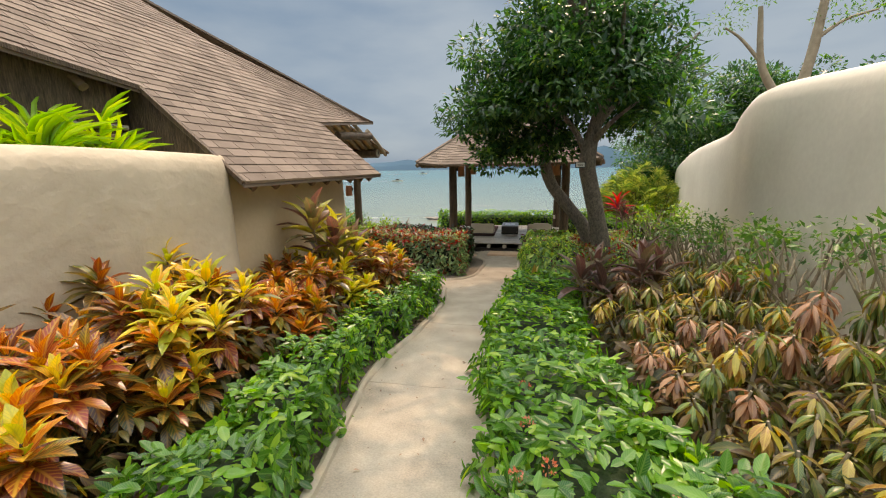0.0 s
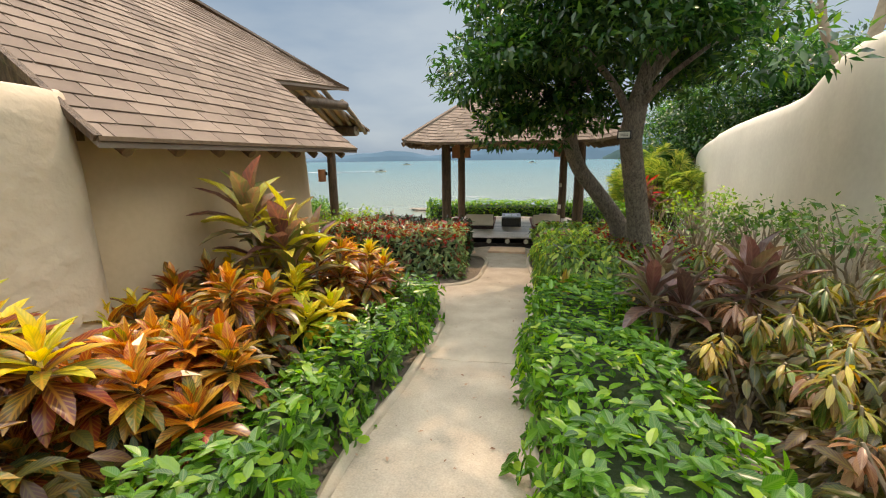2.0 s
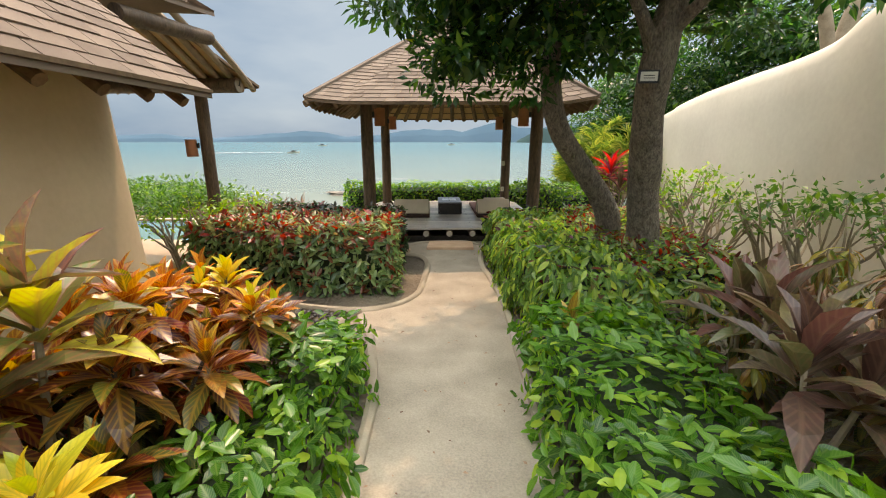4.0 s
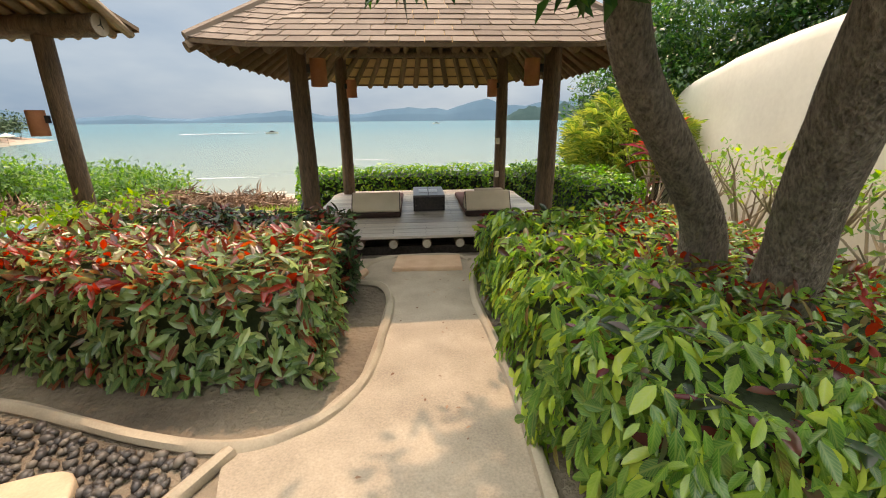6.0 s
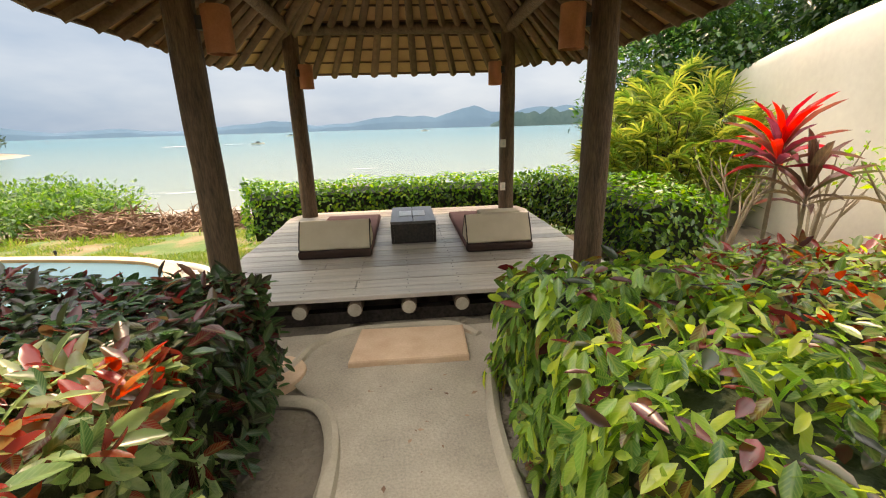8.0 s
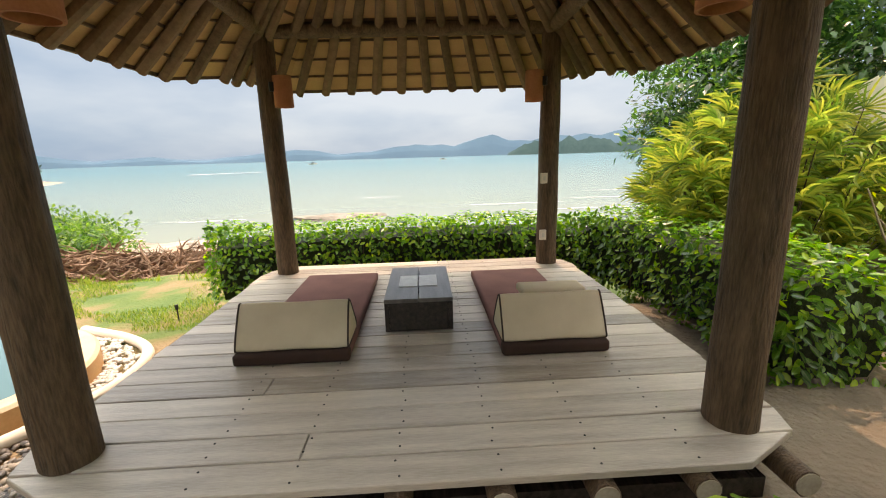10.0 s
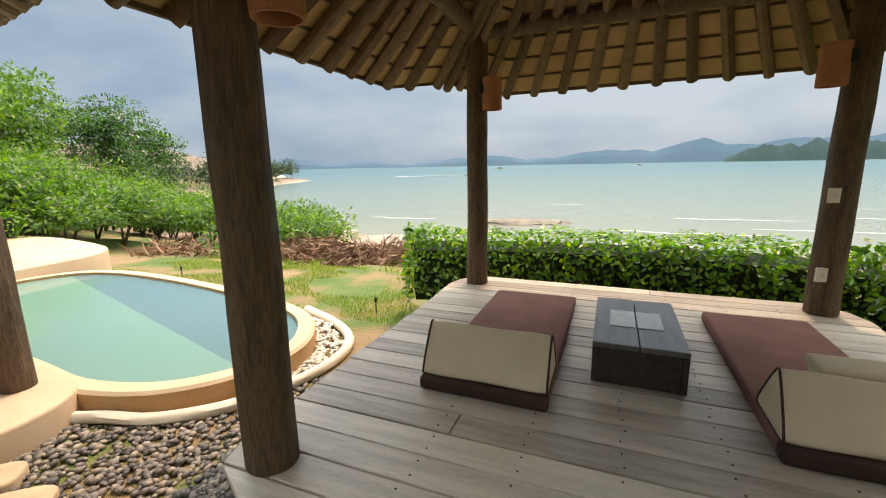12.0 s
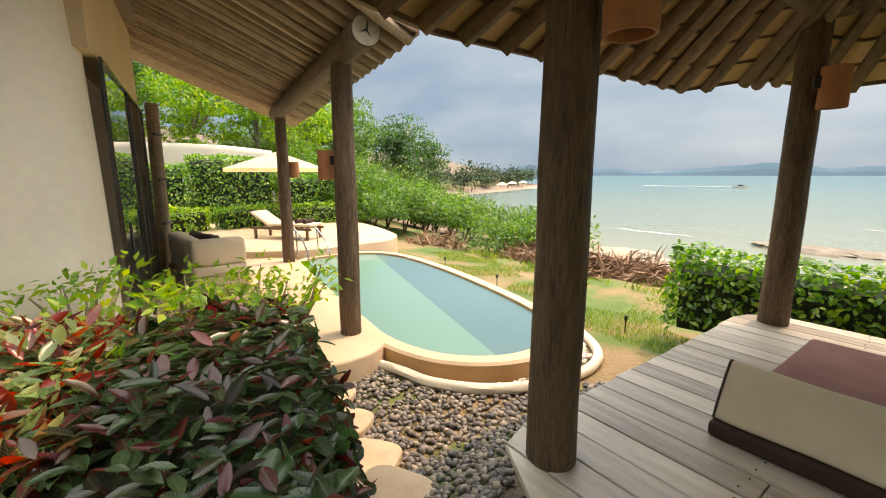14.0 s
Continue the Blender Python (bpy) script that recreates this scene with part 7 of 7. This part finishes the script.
def build_parasol():
    root = thing("parasol", (-15.3, 14.4, -0.92), "open cream canvas parasol on a wooden pole", "parasol")
    part("pole", tube([(0, 0, 0.05), (0, 0, 2.46)], 0.024, 10), M["beamwood"], root)
    part("base_plate", box(0.5, 0.5, 0.06, (0, 0, 0), 0.01), M["curb"], root)
    b = bmesh.new()
    top = b.verts.new((0, 0, 2.50))
    rim, low = [], []
    for k in range(16):
        a = 2 * math.pi * k / 16
        r = 1.62 if k % 2 == 0 else 1.55
        rim.append(b.verts.new((r * math.cos(a), r * math.sin(a), 1.96)))
        low.append(b.verts.new((r * math.cos(a), r * math.sin(a), 1.86)))
    for k in range(16):
        b.faces.new((top, rim[k], rim[(k + 1) % 16]))
        b.faces.new((rim[k], low[k], low[(k + 1) % 16], rim[(k + 1) % 16]))
    part("canopy", b, M["umbrella"], root)
    for k in range(8):
        a = 2 * math.pi * k / 8
        part("rib", tube([(0, 0, 2.47), (1.6 * math.cos(a), 1.6 * math.sin(a), 1.94)], 0.010, 5), M["beamwood"], root)


build_parasol()
root = thing("handrail", (-10.75, 13.5, TERR), "bent brushed-steel pool handrail", "rail")
for s in (0.0, 0.5):
    smooth(part("rail", tube(spline([(0, s, 0), (-0.02, s, 0.55), (-0.12, s, 0.66), (0.35, s, 0.5), (0.7, s, 0.25), (0.75, s, 0.0)], 4), 0.019, 8), M["steel"], root))


# ---- clipped hedges, back wall and woodland beyond the pool ----
flat = lambda x, y: -0.93
hedge("hedge", "tall clipped green hedge behind the terrace", [(-18.2, 9.6), (-18.2, 12.0)], 1.1, 2.1, M["green"], 0.13, 0.5, 190, ground=flat, twigs=False)
hedge("hedge", "tall clipped green hedge behind the terrace", [(-18.9, 12.2), (-18.8, 15.0)], 1.2, 2.45, M["green"], 0.13, 0.5, 190, ground=flat, twigs=False)
hedge("hedge", "clipped green hedge behind the sun loungers", [(-18.4, 15.2), (-18.0, 17.6)], 1.1, 1.75, M["green"], 0.13, 0.5, 190, ground=flat, twigs=False)
hedge("hedge", "low clipped green hedge before the taller ones", [(-16.4, 10.0), (-16.2, 12.4)], 1.0, 0.72, M["lime"], 0.11, 0.5, 200, ground=flat, twigs=False)
hedge("hedge", "low clipped green hedge before the taller ones", [(-16.3, 12.7), (-16.6, 14.6), (-16.2, 17.0)], 0.9, 0.72, M["green"], 0.11, 0.5, 200, ground=flat, twigs=False)
wall_run("wall_far", "cream garden wall with rounded end above the hedges", [(-23.5, 8.0), (-23.4, 11.0), (-23.0, 14.0), (-22.8, 16.2)], [2.2, 2.25, 2.2, 2.0], 0.4, M["white"], base=-1.5)


def bush(at, r, h, material, count, leaf, label, name="bush", category="bush", group="shore bushes", z=None):
    x, y = at
    z = zg(x, y) if z is None else z
    root = thing(name, (x, y, z), label, category, group)
    C, S = [], []
    for k in range(9):
        a = k * 2.4
        q = r * 0.62 * math.sqrt(k / 9)
        C.append((q * math.cos(a), q * math.sin(a), h * RNG.uniform(0.35, 0.8)))
        S.append(r * RNG.uniform(0.34, 0.52))
    for k in range(3):
        part("stem", tube([(0, 0, -0.1), (C[k * 3][0] * 0.6, C[k * 3][1] * 0.6, h * 0.35), C[k * 3]], [0.05, 0.035, 0.015], 5), M["darktwig"], root)
    C2 = [(c[0], c[1], min(c[2], h * 0.5)) for c in C]
    clumps("foliage", C + C2, S + S, count, leaf, 0.5, material, root, 0.1)
    return root


BUSHES = []
rb = np.random.default_rng(21)
while len(BUSHES) < 62:
    x, y = rb.uniform(-40, -11.5), rb.uniform(17.5, 40)
    d = float(coast_distance(x, y))
    if d < 4.5 or (x > -14 and y < 20.5) or y < 17.5 + max(0, (-13.5 - x)) * -0.3:
        continue
    if y > 19 + (-x - 11) * 0.95 + 6:
        continue
    BUSHES.append((x, y, d))
for x, y, d in BUSHES:
    far = math.hypot(x + 1, y - 10.5)
    h = 1.3 + 0.10 * max(0, -x - 14) + rb.uniform(-0.2, 0.5) + 0.05 * max(d - 6, 0)
    bush((x, y), rb.uniform(1.3, 2.1), h, M["jungle"], 1500, 0.13 + 0.0035 * far, "leafy bright green shore bush")
for x, y, r, h in ((-20.5, 18.5, 1.8, 3.0), (-22.5, 20.0, 2.0, 3.4), (-24, 18, 2.2, 3.8), (-21, 16.4, 1.6, 2.6), (-26, 21, 2.2, 3.8), (-28, 18, 2.6, 4.6), (-25, 24, 2.2, 3.6), (-30, 23, 2.6, 4.6), (-33, 27, 2.8, 4.6), (-36, 31, 2.8, 4.6), (-29, 28, 2.2, 3.4), (-38, 36, 2.6, 4.2)):
    bush((x, y), r, h, M["jungle"], 2600, 0.19, "tall leafy bright green bush on the slope")
bush((-10.6, 22.8), 1.5, 1.5, M["jungle"], 900, 0.17, "leafy green bush above the shore")
bush((-12.4, 21.5), 1.6, 1.4, M["jungle"], 900, 0.17, "leafy green bush above the shore")
bush((5.6, 19.2), 1.4, 1.5, M["lime"], 700, 0.15, "leafy bush behind the clipped hedge", z=-1.9)
for x, y, h, s, m, n in ((-47, 40, 11.5, 4.6, "tree", 3200), (-42, 34, 10.5, 4.0, "tree", 2600), (-52, 37, 12, 4.6, "tree", 2600), (-38, 27, 9, 3.6, "jungle", 2200), (-57, 45, 9, 3.6, "tree", 1600), (-46, 29, 11, 4.0, "jungle", 2200),
                         (-25.5, 13.2, 8.5, 2.8, "lime", 3200), (-27, 16.5, 8.0, 2.8, "lime", 3000), (-29, 10.5, 9.5, 3.2, "jungle", 3000), (-24.5, 9.2, 8.0, 2.6, "tree", 2600), (-33, 14, 10, 3.4, "jungle", 2600), (-31, 19.5, 8.5, 3.0, "lime", 2400),
                         (-35, 22, 9, 3.2, "jungle", 2200), (-26, 5, 9, 3.0, "jungle", 2200), (-21.5, 8.0, 6.5, 2.0, "tree", 2200)):
    broad_tree((x, y), h, s, 0.25 if x > -34 else 0.38, M[m], "leafy tree of the shore woodland" if m != "lime" else "tall feathery yellow-green bamboo clump", int(n * 1.8), low=0.22, nclumps=34)
for k in range(20):
    f = k / 19
    x, y = -68 - 44 * f - rb.uniform(2, 9), 58 + 82 * f + rb.uniform(-3, 3)
    h = rb.uniform(5.5, 9)
    bush((x, y), h * 0.55, h, M["farwood"], 320, 0.9, "distant leafy tree behind the beach", "tree", "tree", "beach trees")
root = thing("hut", (-62, 43, float(land(-62, 43)) + 1.5), "small hut with a brown roof among the trees", "house")
part("wall", box(4, 3, 2.4, (0, 0, 0)), M["white"], root)
b = bmesh.new()
bmesh.ops.create_cone(b, cap_ends=True, segments=4, radius1=3.6, radius2=0.1, depth=1.8, matrix=pose(0, 0, 3.3, 0, 0, 45))
part("roof", b, M["shingle"], root)
for k, (x, y) in enumerate(((-84, 92), (-90, 102), (-95, 112))):
    root = thing("beach_umbrella", (x, y, float(land(x, y))), "distant pale umbrella on the beach", "parasol", "beach umbrellas")
    part("pole", tube([(0, 0, 0), (0, 0, 2.3)], 0.05, 6), M["twig"], root)
    b = bmesh.new()
    bmesh.ops.create_cone(b, cap_ends=False, segments=10, radius1=1.6, radius2=0.05, depth=0.7, matrix=pose(0, 0, 2.4))
    part("canopy", b, M["white"], root)


# ---- shore ----
def rock(at, size, material, label, seed, flat_=0.35, z=None):
    b = bmesh.new()
    bmesh.ops.create_icosphere(b, subdivisions=3, radius=1)
    for v in b.verts:
        k = 1 + 0.45 * noise.noise(v.co * 1.4 + Vector((seed, 0, 0))) + 0.18 * noise.noise(v.co * 4 + Vector((0, seed, 0)))
        v.co = Vector((v.co.x * k * size[0], v.co.y * k * size[1], v.co.z * k * size[2]))
    ob = smooth(part("rock", b, material), 0.5)
    ob.location = (*at, (zg(*at) if z is None else z) - size[2] * 0.2)
    return tagged(ob, label, "rock", "shore rocks")


rock((-8.0, 43.0), (2.8, 1.3, 0.30), M["rock"], "low dark rock slab at the water's edge", 3, z=SEA + 0.1)
rock((-5.6, 43.6), (1.9, 1.0, 0.26), M["rock"], "low dark rock slab at the water's edge", 5, z=SEA + 0.1)
for k in range(70):
    x, y = rb.uniform(-22, 6), rb.uniform(25, 38)
    d = float(coast_distance(x, y))
    if d < 0.3 or d > 11:
        continue
    s = rb.uniform(0.12, 0.42)
    rock((x, y), (s * 1.5, s, s * 0.5), M["redrock"] if d > 3.5 else M["rock"], "weathered reddish shore stone" if d > 3.5 else "dark wet shore stone", k)


def brush_pile(at, r, h, n):
    x, y = at
    root = thing("brushwood_pile", (x, y, zg(x, y)), "heap of dry reddish-brown cut branches", "brushwood")
    a = RNG.uniform(0, 6.283, n)
    q = r * np.sqrt(RNG.uniform(size=n))
    at3 = np.stack([q * np.cos(a) * 1.6, q * np.sin(a), h * (1 - (q / r) ** 2) * RNG.uniform(0.2, 1.1, n)], 1)
    L = RNG.uniform(0.25, 0.75, n)
    leaves("dry_growth", at3, unit(n) * np.array([1, 1, 0.45]), unit(n), L, np.full(n, 0.022), M["brushwood"], root, BLADE)
    for k in range(9):
        w, q = RNG.uniform(0, 6.283), RNG.uniform(0.1, 0.7) * r
        p, d = Vector((q * math.cos(w) * 1.5, q * math.sin(w), h * RNG.uniform(0.25, 0.8))), Vector((RNG.uniform(-1, 1), RNG.uniform(-0.6, 0.6), RNG.uniform(-0.15, 0.35)))
        part("branch", tube([p - d * 0.7, p + Vector((0, 0, 0.06)), p + d * 0.7], [0.025, 0.018, 0.008], 6, rough=0.3), M["brushwood"], root, "dry bare branch")
    return root


brush_pile((-9.3, 21.2), 1.5, 0.8, 1700)
brush_pile((-7.4, 22.4), 1.4, 0.6, 1400)
brush_pile((-13.6, 19.6), 1.0, 0.4, 300)


def grass(name, label, n, area, length, material, test):
    x, y = RNG.uniform(area[0], area[1], n), RNG.uniform(area[2], area[3], n)
    keep = np.array([test(a, b_) for a, b_ in zip(x, y)])
    x, y = x[keep], y[keep]
    z = land(x, y)
    k = len(x)
    w = unit(k) * 0.6 + np.array([0, 0, 1.0])
    L = length * RNG.uniform(0.5, 1.3, k)
    ob = leaves(name, np.stack([x, y, z], 1), w, unit(k), L, L * 0.16, material, None, KITE)
    return tagged(ob, label, "grass", kind="stuff")


patch = lambda x, y: noise.noise(Vector((x * 0.6, y * 0.6, 0))) > -0.08 and not (-4.9 < x < -3 and y < 15.7) and (y > 15.7 or x > -3.3)
grass("grass", "patchy green and yellow lawn grass", 80000, (-12, 2.5, 15.0, 23.0), 0.075, M["grass"], patch)
grass("tall_grass", "taller weeds along the shore slope", 5000, (-14, -1, 19.5, 24), 0.22, M["grass"], lambda x, y: noise.noise(Vector((x * 0.5, y * 0.5, 4))) > 0.02)
grass("leaf_litter", "dry leaves scattered over the bed soil", 2600, (1.1, 3.8, -1, 7.5), 0.07, M["brushwood"], lambda x, y: True)
for x, y in ((-4.05, 16.2), (-7.2, 16.6), (-9.6, 17.0)):
    root = thing("spike_light", (x, y, zg(x, y)), "small black garden spike light in the lawn", "lamp", "spike lights")
    part("stake", tube([(0, 0, -0.03), (0, 0, 0.2)], 0.010, 6), M["black"], root)
    part("head", tube([(0, 0, 0.2), (0, 0, 0.27)], 0.024, 8), M["black"], root)


# ---- boats and island ----
foam = mat("sea_foam", (0.72, 0.75, 0.76), (0.85, 0.87, 0.87), 0.6)


def boat(x, y, length, turn, wake):
    root = thing("speedboat", (x, y, SEA), "distant white speedboat on the sea", "boat", "boats", turn=turn)
    b = bmesh.new()
    rows = []
    for k in range(7):
        f = k / 6
        w = length * 0.17 * (1 - max(0, f - 0.5) ** 1.5 * 2.6)
        z = length * (0.09 + 0.05 * f)
        rows.append([b.verts.new((length * (f - 0.5), s * w, h)) for s, h in ((-1, z), (-0.7, 0), (0.7, 0), (1, z))])
    for u, v in zip(rows, rows[1:]):
        for q in range(3):
            b.faces.new((u[q], u[q + 1], v[q + 1], v[q]))
        b.faces.new((u[3], u[0], v[0], v[3]))
    b.faces.new(rows[0])
    b.faces.new(rows[-1][::-1])
    part("hull", b, M["white"], root)
    part("cabin", box(length * 0.3, length * 0.2, length * 0.12, (0, 0, length * 0.11), 0.05), M["darkwood"], root)
    w = bmesh.new()
    ya = None
    for k in range(13):
        f = k / 12
        p = [w.verts.new((-length * 0.4 - wake * f, s * (0.5 + 1.7 * f) + 0.3 * noise.noise(Vector((f * 9, s, x))), 0.06 + 0.25 * (1 - f))) for s in (-1, 0, 1)]
        if ya:
            for q in range(2):
                w.faces.new((ya[q], ya[q + 1], p[q + 1], p[q]))
        ya = p
    ob = part("wake", w, foam)
    ob.matrix_world = pose(x, y, SEA + 0.03, 0, 0, turn)
    tagged(ob, "white foaming wake behind a speedboat", "wake", kind="structure")


boat(-60, 190, 5, 5, 34)
boat(-120, 480, 9, 3, 40)
boat(30, 620, 10, 180, 40)
# low surf lines
for k, (x, y, L) in enumerate(((-18, 44, 7), (4, 41, 9), (14, 44, 12), (20, 52, 14), (8, 49, 10), (-6, 60, 6), (26, 60, 16))):
    b = bmesh.new()
    prev = None
    for i in range(25):
        f = i / 24
        w = 0.10 * math.sin(math.pi * f) + 0.01
        yy = y + 0.5 * noise.noise(Vector((f * 4, k, 0)))
        p = [b.verts.new((x + L * (f - 0.5), yy + s * w, SEA + 0.03)) for s in (-1, 1)]
        if prev:
            b.faces.new((prev[0], prev[1], p[1], p[0]))
        prev = p
    tagged(part("surf", b, foam), "thin white line of low surf", "surf", kind="structure")
ridge("backdrop", "low wooded island tinted for distance haze", 2400, 11.5, 34, [14, 55, 70, 78, 74, 80, 66, 60, 62, 58, 54, 50], M["island"], 9.0)


# ---- loose things on the path ----
def litter():
    n = 150
    y = RNG.uniform(-1, 11, n)
    x = np.array([RNG.uniform(edge_x(LEFT, min(b_, 8.0)) + 0.05, edge_x(RIGHT, b_) - 0.05) if b_ < 8 else RNG.uniform(-1.0, -0.1) for b_ in y])
    z = np.array([zg(a, b_) for a, b_ in zip(x, y)]) + 0.042
    w = unit(n) * np.array([1, 1, 0.1])
    L = RNG.uniform(0.012, 0.05, n)
    ob = leaves("fallen_leaves", np.stack([x, y, z], 1), w, np.array([[0, 0, 1.0]]) + unit(n) * 0.3, L, L * 0.5, M["brushwood"], None, KITE)
    tagged(ob, "small dry leaves and crumbs on the path", "litter", kind="stuff")


litter()
